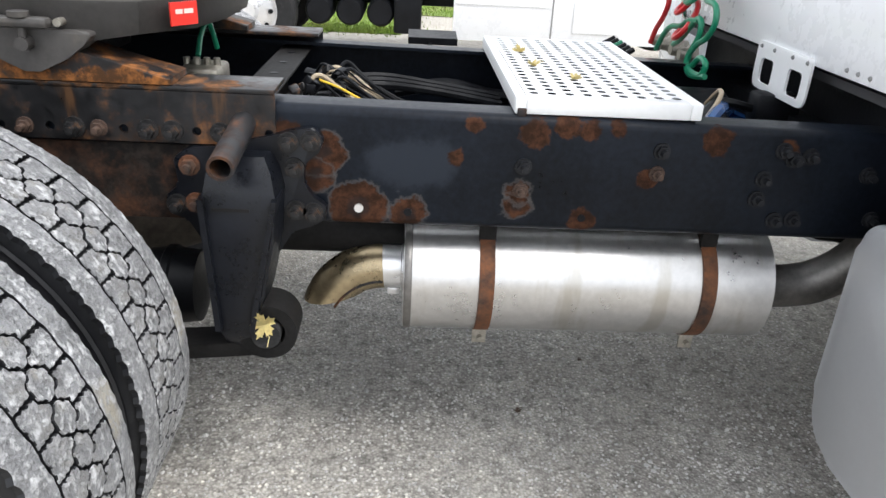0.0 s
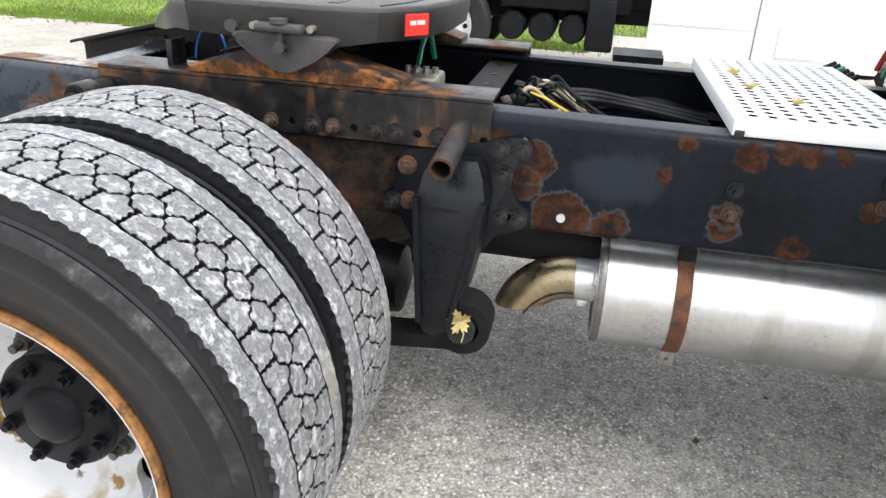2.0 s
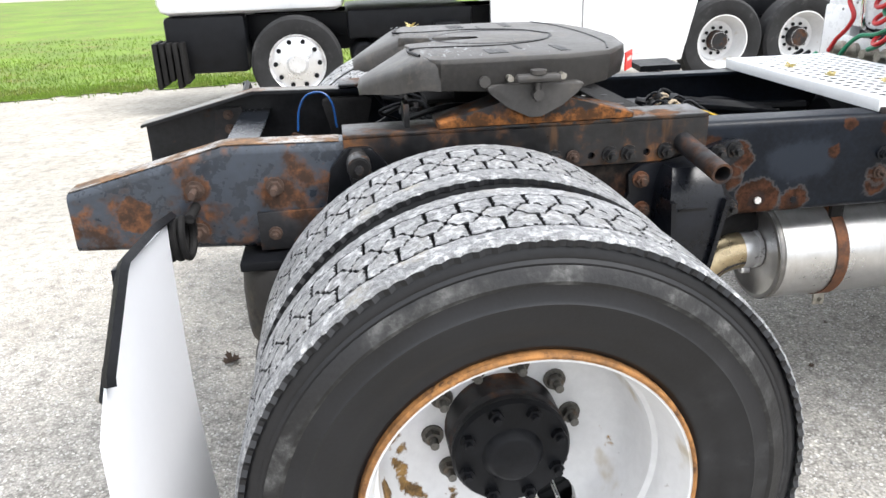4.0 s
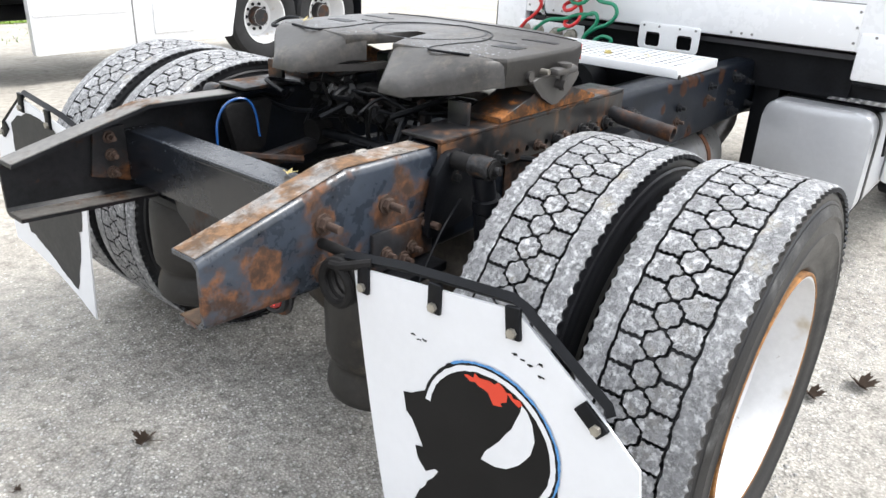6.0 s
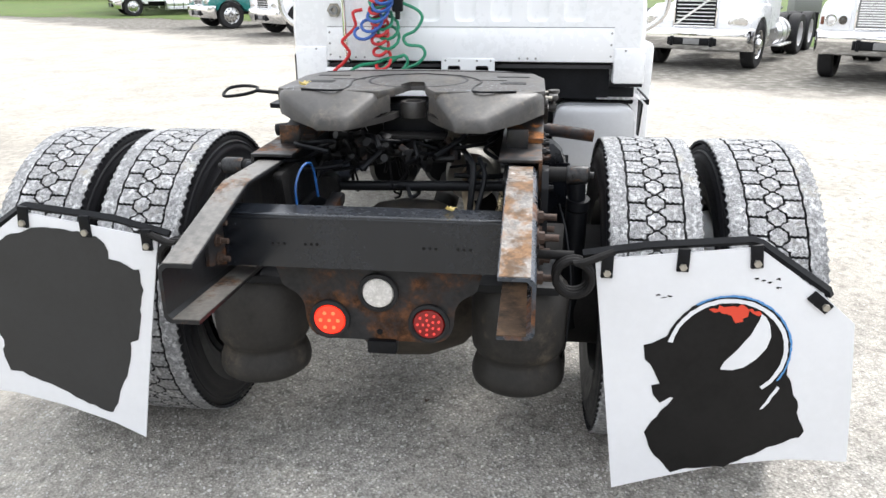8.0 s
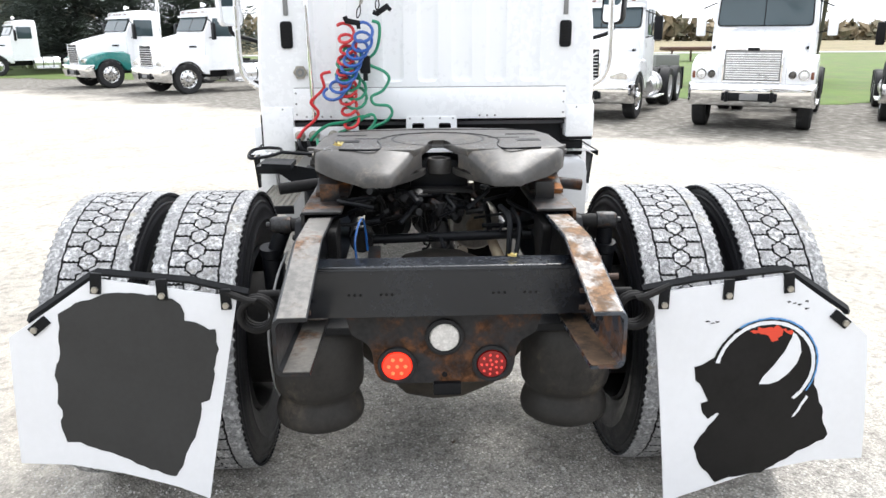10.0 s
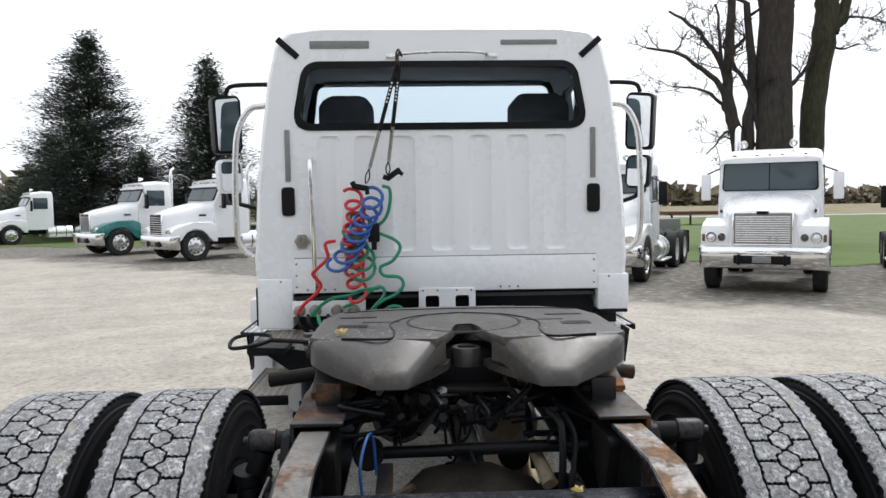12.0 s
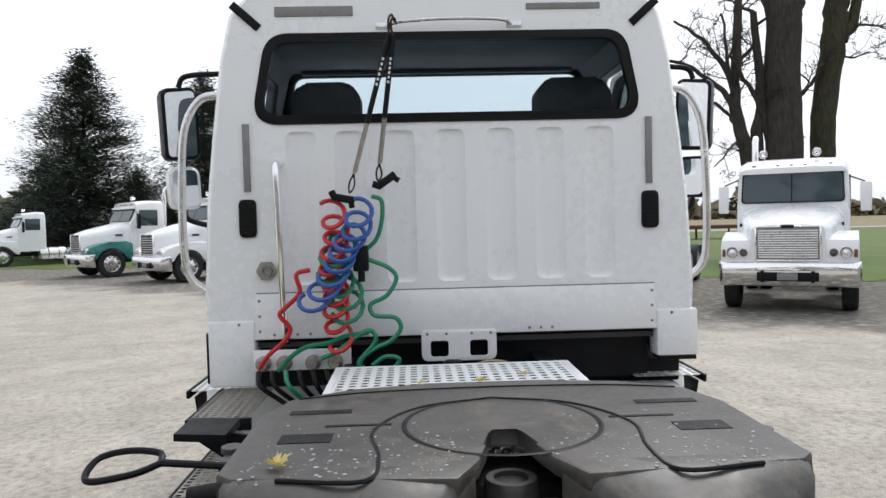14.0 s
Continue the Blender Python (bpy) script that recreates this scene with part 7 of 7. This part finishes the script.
    bp = P("bumper", loft([[(x, y, z) for x, y in ((-0.35, -1.2), (-0.12 + dx, -1.19), (-0.03 + dx, -1.12), (dx, -0.9), (0.03 + dx, 0), (dx, 0.9), (-0.03 + dx, 1.12), (-0.12 + dx, 1.19), (-0.35, 1.2), (-0.4, 1.1), (-0.4, -1.1))]
                           for z, dx in ((base, -0.10), (base + 0.02, -0.065), (base + rise * 0.5, 0.0), (base + rise * 0.6, 0.003), (top - 0.05, 0.0), (top - 0.02, -0.012), (top, -0.05))]), m_chrome, "polished chrome bumper")
    part("bumper_opening", box(-0.03, 0.035, -0.52, 0.52, base + 0.10, base + 0.26, 0.02), m_black, bp)
    part("number_plate", box(0.02, 0.042, -0.17, 0.17, base + 0.12, base + 0.24, 0.006), m_grey, bp)
    for y in (-0.42, 0.42):
        part("tow_hook", box(0.0, 0.06, y - 0.035, y + 0.035, base + 0.08, base + 0.28, 0.015), m_black, bp)
    # hood
    def hs(x, w, zt, zb, sh):
        return [(x, y * w, z) for y, z in ((-1, zb), (-1, zt - sh), (-0.94, zt - sh * 0.55), (-0.82, zt - sh * 0.25), (-0.5, zt - sh * 0.04), (0, zt), (0.5, zt - sh * 0.04), (0.82, zt - sh * 0.25), (0.94, zt - sh * 0.55), (1, zt - sh), (1, zb))]
    nose = -0.12
    if square:
        secs = [hs(nose, 0.62, 1.55, 0.80, 0.10), hs(nose - 0.05, 0.66, 1.59, 0.80, 0.14), hs(-0.5, 0.76, 1.68, 0.80, 0.22), hs(-1.1, 0.86, 1.80, 0.80, 0.26), hs(-1.75, 0.97, 1.93, 0.9, 0.28)]
        gz0, gz1, gw, cowl = 0.94, 1.50, 0.53, 1.93
    else:
        secs = [hs(nose, 0.47, 1.58, 0.80, 0.08), hs(nose - 0.06, 0.52, 1.63, 0.80, 0.16), hs(-0.5, 0.64, 1.74, 0.80, 0.28), hs(-1.1, 0.78, 1.88, 0.80, 0.32), hs(-1.75, 0.96, 2.02, 0.9, 0.34)]
        gz0, gz1, gw, cowl = 0.90, 1.56, 0.43, 2.02
    P("hood", loft(secs), paint, "painted sloping hood")
    gr = P("grille", box(nose - 0.02, nose + 0.03, -gw, gw, gz0, gz1, 0.02), m_grille if square else m_black, "slatted front grille")
    n = 12 if square else 8
    for k in range(n):
        z = gz0 + 0.03 + k * (gz1 - gz0 - 0.06) / n
        part("grille_bar", box(nose + 0.03, nose + 0.045, -gw + 0.03, gw - 0.03, z, z + (0.024 if square else 0.02), 0.004), m_alu, gr)
    if slash:
        part("grille_slash", loft([[(nose + d, y, z) for y, z in ((-gw, gz0 + 0.02), (-gw + 0.07, gz0 + 0.02), (gw, gz1 - 0.04), (gw - 0.07, gz1 - 0.04))] for d in (0.047, 0.06)]), m_alu, gr)
    for y in (-gw - 0.012, gw + 0.012):
        part("grille_frame", box(nose - 0.02, nose + 0.05, y - 0.018, y + 0.018, gz0 - 0.03, gz1 + 0.03, 0.01), m_chrome, gr)
    for z in (gz0 - 0.015, gz1 + 0.015):
        part("grille_frame", box(nose - 0.02, nose + 0.048, -gw, gw, z - 0.016, z + 0.016, 0.008), m_chrome, gr)
    part("badge", box(nose + 0.02, nose + 0.06, -0.11, 0.11, gz1 - 0.01, gz1 + 0.045, 0.012), m_black if square else m_alu, gr)
    # fenders with arches
    for s in (-1, 1):
        if square:
            arch = [(-0.11, 0.88), (-0.09, 1.16), (-0.16, 1.28), (-0.4, 1.36), (-0.9, 1.41), (-1.5, 1.38), (-1.74, 1.24), (-1.75, 0.62)]
        else:
            arch = [(-0.11, 0.84), (-0.09, 0.98), (-0.2, 1.10), (-0.5, 1.22), (-0.9, 1.30), (-1.5, 1.32), (-1.74, 1.20), (-1.75, 0.62)]
        arch += [(-0.95 + 0.60 * math.cos(a), 0.5 + 0.62 * math.sin(a)) for a in (radians(168 - i * 156 / 12) for i in range(13))]
        P("fender", extrude(arch, "y", *sorted((s * (0.62 if square else 0.47), s * 1.16)), 0.05), fender, "rounded front fender")
        if square:
            for y, q in ((0.75, 0.8), (0.95, 1.05)):
                hl = P("headlight", lathe([(0.0, 0.035), (0.055 * q, 0.03), (0.075 * q, 0.015), (0.08 * q, 0.0), (0.0, 0.0)], 18, "x", (-0.10, s * y, 1.06), closed=False), m_darknut if q < 1 else m_alu, "round headlight")
                part("bezel", lathe([(0.078 * q, 0.0), (0.1 * q, 0.0), (0.095 * q, 0.045), (0.078 * q, 0.045)], 18, "x", (-0.10, s * y, 1.06)), m_chrome, hl)
            P("turn_lamp", box(-0.16, -0.085, *sorted((s * 1.07, s * 1.13)), 0.98, 1.12, 0.015), m_marker)
        else:
            P("headlight", extrude(rounded([(s * 0.66, 0.94), (s * 1.06, 0.92), (s * 1.10, 1.02), (s * 0.98, 1.08), (s * 0.72, 1.06)], 0.03), "x", -0.24, -0.085, 0.02), m_dullchrome, "wide clear headlight")
        P("hood_vent", box(-1.45, -1.2, *sorted((s * 0.90, s * 0.93)), 1.50, 1.56, 0.005), m_black)
        # cab side window and mirror
        P("side_window", box(-2.75, -2.05, *sorted((s * 1.03, s * 1.056)), 1.85, 2.45, 0.02), m_darkglass, "dark side window")
        mr = P("mirror", box(-1.96, -1.86, *sorted((s * 1.22, s * 1.42)), 1.75, 2.3, 0.03), paint if square else m_black, "tall side mirror")
        part("mirror_arm", rod((-1.9, s * 1.0, 1.80), (-1.9, s * 1.25, 1.85), 0.015, 6), m_black, mr)
        part("mirror_arm", rod((-1.9, s * 1.0, 2.42), (-1.9, s * 1.3, 2.3), 0.015, 6), m_black, mr)
        tk = P("fuel_tank", lathe([(0.0, -3.95), (0.30, -3.95), (0.32, -3.9), (0.32, -2.75), (0.30, -2.7), (0.0, -2.7)], 24, "x", (0, s * 0.82, 0.62), closed=False), m_alu, "round polished fuel tank")
        for x in (-3.6, -3.1):
            part("tank_band", lathe([(0.321, x - 0.02), (0.325, x - 0.02), (0.325, x + 0.02), (0.321, x + 0.02)], 24, "x", (0, s * 0.82, 0.62)), m_black, tk)
        P("tank_step", box(-3.9, -2.75, *sorted((s * 0.95, s * 1.2)), 0.33, 0.37, 0.01), m_alu)
        disc_wheel(g, -0.95, s * 1.02, s, m_dullchrome, False)
        for x in ((-4.9, -6.2) if tandem else (-5.0,)):
            disc_wheel(g, x, s * 1.05, s, m_rim, True)
            disc_wheel(g, x, s * 0.72, s, m_rim, True)
        P("frame_rail", box(-6.8, -0.3, *sorted((s * 0.34, s * 0.43)), 0.72, 0.96, 0.004), m_black)
        P("rear_quarter", box(-6.85, -6.8, *sorted((s * 0.55, s * 1.2)), 0.3, 0.95, 0.004), m_black, "black mud flap")
    # cab
    cs = lambda x, zt, w: [(x, y * w, z) for y, z in ((-1, 0.75), (-1, 1.8), (-0.965, zt - 0.13), (-0.93, zt - 0.06), (-0.85, zt - 0.02), (-0.5, zt), (0.5, zt), (0.85, zt - 0.02), (0.93, zt - 0.06), (0.965, zt - 0.13), (1, 1.8), (1, 0.75))]
    cabm = loft([[(-1.72, y, z) for _, y, z in cs(0, cowl, 1.03)], cs(-1.78 if square else -2.02, 2.62, 1.04), cs(-1.95, 2.74, 1.05), cs(-2.6, 2.82, 1.05), cs(-2.98, 2.80, 1.04), cs(-3.02, 2.7, 1.02)])
    cb = P("cab", cabm, paint, "painted day cab")
    # windshield set in the sloping front
    x0, x1 = -1.715, (-1.762 if square else -1.96)
    slope = lambda z, d: x0 + (x1 - x0) * (z - cowl) / (2.52 - cowl) + d
    pane = lambda e, d: [(slope(z, d), y, z) for y, z in rounded([(-0.93 - e, cowl + 0.03 - e), (0.93 + e, cowl + 0.03 - e), (0.90 + e, 2.50 + e), (-0.90 - e, 2.50 + e)], 0.09)]
    part("windshield_seal", loft([pane(0.025, -0.02), pane(0.025, 0.018)]), m_black, cb)
    part("windshield", loft([pane(0.0, -0.02), pane(0.0, 0.026)]), m_darkglass, cb, "dark reflecting windshield")
    part("windshield_post", rod((slope(cowl + 0.03, 0.02), 0, cowl + 0.03), (slope(2.5, 0.02), 0, 2.5), 0.014, 6), m_black, cb)
    part("sun_visor", loft([[(x1 + dx, y, z) for y in (-0.98, 0.98) for z in ((2.50, 2.56) if y < 0 else (2.56, 2.50))] for dx in (0.0, 0.12)]), paint, cb)
    for y in (-0.7, -0.25, 0, 0.25, 0.7):
        part("marker_lamp", box(x1 + 0.03, x1 + 0.09, y - 0.04, y + 0.04, 2.64, 2.67, 0.008), m_marker, cb)
    for y in ((-0.55, 0.45) if square else (0.4,)):
        part("air_horn", lathe([(0.03, 0), (0.07, 0.12), (0.085, 0.16), (0.07, 0.15), (0.02, 0)], 14, "x", (-2.2, y, 2.9)), m_chrome, cb)
    for k in range(stacks):
        s = (1, -1)[k] * side
        stck = P("exhaust_pipe", tube(smooth_line([(-3.15, s * 0.8, 0.9), (-3.15, s * 0.8, 2.6), (-3.16, s * 0.8, 3.1), (-3.2, s * 0.8, 3.25), (-3.3, s * 0.8, 3.33)]), 0.065, 12), m_chrome, "chrome exhaust stack")
    P("underbody", box(-3.0, -0.4, -0.6, 0.6, 0.5, 0.8, 0.03), m_black)
    P("coupling_plate", box(-6.0, -5.0, -0.45, 0.45, 1.05, 1.12, 0.03), m_fifth)
    return g


parked_truck((12.46, -6.80), 150, "white square-nosed day cab tractor with a chrome bumper", "square", m_white, m_white, 1.02, 1, tall=1.06, side=-1)
parked_truck((14.9, -3.85), 151, "white sloping-nosed day cab tractor with a slashed black grille", "round", m_white, m_white, 1.03, slash=True)
parked_truck((18.4, -0.8), 152, "white day cab tractor with bright wheels, parked behind the cab", "round", m_white, m_white, 1.0)
parked_truck((28.0, 13.25), 133, "white and teal day cab tractor parked on gravel", "round", m_white, m_teal, 1.05, 1)
parked_truck((24.4, 9.25), 133, "white day cab tractor with a dark grille", "round", m_white, m_white, 1.04, 1)
parked_truck((38.0, 22.6), 128, "white medium truck with a bare dark chassis", "round", m_white, m_white, 1.0, 0, False)
parked_truck((12.9, -11.2), 150, "dark day cab tractor parked at the lawn's edge", "square", m_blackdull, m_blackdull, 0.95)

# tractor alongside, seen low
alt = thing("parked_truck", "white tractor with side panels and tandem wheels, parked alongside", "truck", (-0.075, -0.017, fall(2, 5.9)), 0, "trucks parked across the lot")
alt.scale = (0.95, 0.95, 0.95)
SY = 5.95
for x in (4.22, 5.22):
    disc_wheel(alt, x, SY + 0.14, -1, m_rim, True, 0.49)
    disc_wheel(alt, x, SY + 1.9, 1, m_rim, True, 0.49)
disc_wheel(alt, -0.62, SY + 0.14, -1, m_alu, False, 0.49)
disc_wheel(alt, -0.62, SY + 1.9, 1, m_alu, False, 0.49)
for y in (SY + 0.6, SY + 1.4):
    part("frame_rail", box(-1.2, 6.4, y - 0.04, y + 0.04, 0.72, 0.97, 0.004), m_black, alt)
pan = part("side_panel", extrude(rounded([(1.5, 0.30), (3.72, 0.32), (3.76, 0.5), (3.86, 0.95), (3.86, 1.12), (1.5, 1.10)], 0.02), "y", SY, SY + 0.08, 0.008), m_white, alt, "white moulded side panel")
part("panel_seam", box(2.52, 2.535, SY - 0.006, SY, 0.32, 1.08), m_grey, pan)
part("panel_rib", box(1.52, 2.5, SY - 0.012, SY, 0.66, 0.69, 0.004), m_white, pan)
part("panel_hatch", box(2.75, 3.25, SY - 0.016, SY, 0.42, 0.74, 0.006), m_white, pan)
part("panel_top", box(1.38, 3.76, SY + 0.08, SY + 1.95, 1.05, 1.10, 0.01), m_white, alt)
for x in (0.10, 0.42, 0.74):
    part("air_tank", lathe([(0.0, SY + 0.1), (0.12, SY + 0.1), (0.145, SY + 0.14), (0.145, SY + 0.9), (0.0, SY + 0.9)], 22, "y", (x, 0, 0.52), closed=False), m_black, alt, "black round air tank")
part("battery_box", box(0.88, 1.17, SY + 0.06, SY + 0.7, 0.32, 0.85, 0.03), m_black, alt)
part("tool_box", box(-0.05, 1.32, SY + 0.2, SY + 1.9, 0.70, 1.0, 0.03), m_black, alt)
part("front_end", box(-2.0, -1.15, SY + 0.25, SY + 1.8, 0.40, 1.0, 0.05), m_black, alt)
for k in range(5):
    part("front_bracket", box(-2.12 + k * 0.07, -2.07 + k * 0.07, SY + 0.1, SY + 0.5, 0.28 + 0.04 * (k % 3), 0.75, 0.01), m_blackdull, alt)
# upper body and hood are out of view, added to shade the ground beneath
part("sleeper_body", box(-0.05, 3.78, SY + 0.06, SY + 1.95, 1.105, 3.0, 0.08), m_white, alt, "unseen white upper body above the side panels, added to shade the ground")
part("hood", box(-2.05, -0.06, SY + 0.2, SY + 1.8, 1.01, 1.8, 0.12), m_white, alt)
part("mud_flap", box(5.75, 5.77, SY - 0.05, SY + 0.6, 0.28, 0.85), m_black, alt)
part("cross_beam", box(-1.3, 5.6, SY + 0.65, SY + 1.35, 0.55, 0.75, 0.02), m_black, alt)


# ---- trees and distance ----
def conifer(at, height, spread, seed, label):
    g = thing("spruce_tree", label, "tree", (at[0], at[1], fall(*at)))
    rnd = random.Random(seed)
    trunk = tube([(0, 0, -0.1), (0.05, 0, height * 0.5), (0, 0, height * 0.98)], 0.2, 8, ends=(0.24, 0.02))
    part("trunk", trunk, m_bark, g)
    verts, faces = [], []
    n = int(height * 34)
    for i in range(n):
        f = (i + rnd.random()) / n
        z = height * (0.05 + 0.95 * f)
        reach = spread * (1 - f) ** 0.8 * rnd.uniform(0.5, 1.12) + 0.12
        a = rnd.uniform(0, 6.283)
        droop = rnd.uniform(-0.10, 0.22) * reach
        steps = max(3, int(reach * 6))
        for k in range(steps):
            q = (k + 0.6) / steps
            if q < 0.25 and rnd.random() < 0.5:
                continue
            cx, cy, cz = math.cos(a) * reach * q, math.sin(a) * reach * q, z - droop * q * q + 0.25 * q * reach * 0.4
            for _ in range(11):
                px, py, pz = cx + rnd.gauss(0, 0.24), cy + rnd.gauss(0, 0.24), cz + rnd.gauss(0, 0.24)
                s = rnd.uniform(0.10, 0.27)
                t = rnd.uniform(-0.9, 0.9)
                i0 = len(verts)
                ux, uy = math.cos(a + t), math.sin(a + t)
                verts += [(px - uy * s * 0.28, py + ux * s * 0.28, pz), (px + uy * s * 0.28, py - ux * s * 0.28, pz + rnd.uniform(-.05, .05)), (px + ux * s * 1.5, py + uy * s * 1.5, pz + rnd.uniform(-0.12, 0.2) * s * 3)]
                faces.append((i0, i0 + 1, i0 + 2))
    me = bpy.data.meshes.new("needles")
    me.from_pydata(verts, [], faces)
    me.materials.append(m_spruce)
    o = part("crown", me, None, g)
    tagged(o, kind="stuff")
    return g


conifer((46, 20.4), 12.6, 6.2, 1, "tall dark spruce with a ragged outline, behind the trucks")
conifer((47, 13.3), 11.2, 4.4, 2, "slender dark spruce behind the trucks")
conifer((52, 25.6), 6.8, 4.0, 3, "low dark spruce behind the trucks")
conifer((44, 16.4), 5.0, 3.0, 5, "low dark spruce behind the trucks")


def bare_tree(at, stems, twiggy, seed, label, mat):
    """Stems and limbs as (points, foot radius, tip radius) in the tree's own y and z; twigs fork off the thinner ones."""
    g = thing("bare_tree", label, "tree", (at[0], at[1], fall(*at)))
    rnd = random.Random(seed)
    trunks, twigs = bmesh.new(), bmesh.new()

    def twig(p, d, length, r, depth):
        pts, q, dd = [p], p, d.copy()
        for _ in range(5):
            dd = (dd + Vector((rnd.gauss(0, 0.22), rnd.gauss(0, 0.26), rnd.gauss(0.06, 0.22)))).normalized()
            q = q + dd * (length / 5)
            pts.append(q)
        tube(pts, r, 5 if depth == 0 else 3, bm=twigs, ends=(r, r * 0.35), cap=False)
        if depth < 3:
            for _ in range((5, 4, 2)[depth]):
                side = Vector((rnd.gauss(0, 0.7), rnd.gauss(0, 1), rnd.uniform(-0.5, 0.8))).normalized()
                twig(pts[rnd.randint(1, 5)], (dd * 0.7 + side * 0.8).normalized(), length * rnd.uniform(0.4, 0.65), max(r * rnd.uniform(0.45, 0.65), 0.011), depth + 1)
    for pts, r0, r1 in stems:
        line = [Vector((0.12 * math.sin(y * 3 + z), y, z)) for y, z in pts]
        line = [Vector(p) + Vector((0, rnd.gauss(0, 0.035), 0)) for p in smooth_line(line, 5)]
        tube(line, r0, 14 if r0 > 0.3 else 8, bm=trunks, ends=(r0, r1), cap=False)
        if r0 < 0.4:
            for _ in range(twiggy):
                j = rnd.randint(len(line) // 4, len(line) - 1)
                d = (line[j] - line[j - 1]).normalized()
                side = Vector((rnd.gauss(0, 0.7), rnd.gauss(0, 1), rnd.uniform(-0.4, 0.8))).normalized()
                twig(line[j], (d * 0.6 + side * 0.8).normalized(), rnd.uniform(0.8, 1.9), max(r1 * rnd.uniform(0.5, 0.8), 0.02), 0)
    part("trunk", trunks, mat, g)
    tagged(part("twig_growth", twigs, m_bark, g), kind="stuff")
    return g


bare_tree((30.5, -15.9), [([(0, -0.3), (0, 0.5), (0, 4), (0.03, 8), (0, 10.6)], 0.84, 0.70), ([(0.1, 10.2), (0.7, 12), (1.3, 15)], 0.6, 0.25), ([(-0.2, 10.2), (-0.6, 12), (-0.9, 16)], 0.55, 0.2),
                          ([(-0.7, 6.9), (-1.1, 7.3), (-1.7, 8.2)], 0.11, 0.05), ([(0.7, 5.0), (1.0, 6.3), (1.7, 7.6), (2.3, 8.6)], 0.15, 0.06)], 5, 3, "huge bare tree with a thick dark trunk behind the parked tractor", m_bark)
bare_tree((30.9, -17.7), [([(0.05, -0.3), (0.02, 0.5), (-0.05, 4.3), (-0.3, 7), (-0.75, 9.7), (-0.9, 11)], 0.52, 0.50), ([(-0.8, 10.6), (-0.5, 12.5), (0.2, 15)], 0.42, 0.15), ([(-0.9, 9.3), (-1.5, 10.3), (-1.9, 13)], 0.36, 0.12),
                           ([(-0.9, 8.6), (-1.5, 8.5), (-2.3, 8.8)], 0.06, 0.025)], 4, 8, "tall bare tree with a mossy leaning trunk", m_mossbark)
bare_tree((30.8, -14.5), [([(-0.1, -0.3), (-0.1, 2), (0.1, 4.2), (0.5, 6.2), (0.55, 8), (0.4, 11.5)], 0.40, 0.16), ([(-0.25, -0.3), (-0.3, 3), (-0.35, 5), (-0.5, 7.5), (-0.2, 10.5)], 0.38, 0.14),
                          ([(0.45, 5.9), (0.9, 6.9), (1.7, 7.6), (2.8, 8.3), (4.2, 8.6)], 0.17, 0.05), ([(0.3, 5.2), (0.8, 6.1), (1.7, 6.7), (2.9, 6.9)], 0.11, 0.03),
                          ([(0.2, 4.7), (0.6, 4.9), (1.0, 4.4), (1.5, 3.9)], 0.06, 0.025), ([(0.5, 7.1), (1.2, 8.3), (2.0, 9.4), (3.2, 10.2)], 0.15, 0.05), ([(0.55, 7.9), (0.2, 8.6), (-0.4, 9.2)], 0.12, 0.06), ([(0.5, 6.4), (0.9, 8.0), (1.1, 10.5)], 0.13, 0.05)], 5, 5, "dark crooked bare tree with spreading twigs", m_bark)


def far_woods(x, y0, y1, h, seed, mat, label):
    """A belt of distant trees: many small clumps with an uneven top."""
    rnd = random.Random(seed)
    verts, faces = [], []
    y = y0
    while y < y1:
        top = h * (0.65 + 0.35 * math.sin(y * 0.13 + seed) * math.sin(y * 0.047)) * rnd.uniform(0.7, 1.15)
        for _ in range(10):
            cx, cy, cz = x + rnd.uniform(-6, 6), y + rnd.uniform(-1.5, 1.5), rnd.uniform(0, top)
            s = rnd.uniform(0.5, 1.3)
            i = len(verts)
            verts += [(cx + rnd.gauss(0, s), cy + rnd.gauss(0, s), max(0, cz + rnd.gauss(0, s)) - 0.42) for _ in range(4)]
            faces += [(i, i + 1, i + 2), (i, i + 2, i + 3), (i, i + 1, i + 3)]
        y += 0.8
    me = bpy.data.meshes.new("woods")
    me.from_pydata(verts, [], faces)
    me.materials.append(mat)
    tagged(part("far_woods", me), label, "trees", kind="stuff")


far_woods(190, -190, -20, 8, 1, m_woods, "distant belt of brown autumn trees")
far_woods(240, -60, 240, 8, 2, m_woods, "distant belt of brown autumn trees")
far_woods(75, 34, 70, 6, 3, m_woods, "dark hedge of autumn trees")
# trees added out of view, so mirrors and chrome reflect something dark
far_woods(-60, -90, 90, 22, 4, m_woods, "unseen belt of trees behind the lot, added to darken reflections")

# rusty trailer bed and low shed far off
tb = thing("farm_wagon", "rusty brown flat wagon standing on the lawn", "wagon", (52, -21.5, -0.42))
part("bed", box(-1, 1, -3.2, 3.2, 0.75, 1.0, 0.02), m_brown, tb)
for y in (-2.6, -1.2, 1.2, 2.6):
    part("leg", box(-0.05, 0.05, y - 0.06, y + 0.06, 0, 0.75), m_brown, tb)
cr = thing("crate", "grey weathered crate on the lawn", "crate", (42, -15.0, -0.42))
part("panel", box(-0.6, 0.6, -0.7, 0.7, 0, 0.75, 0.02), m_grey, cr)
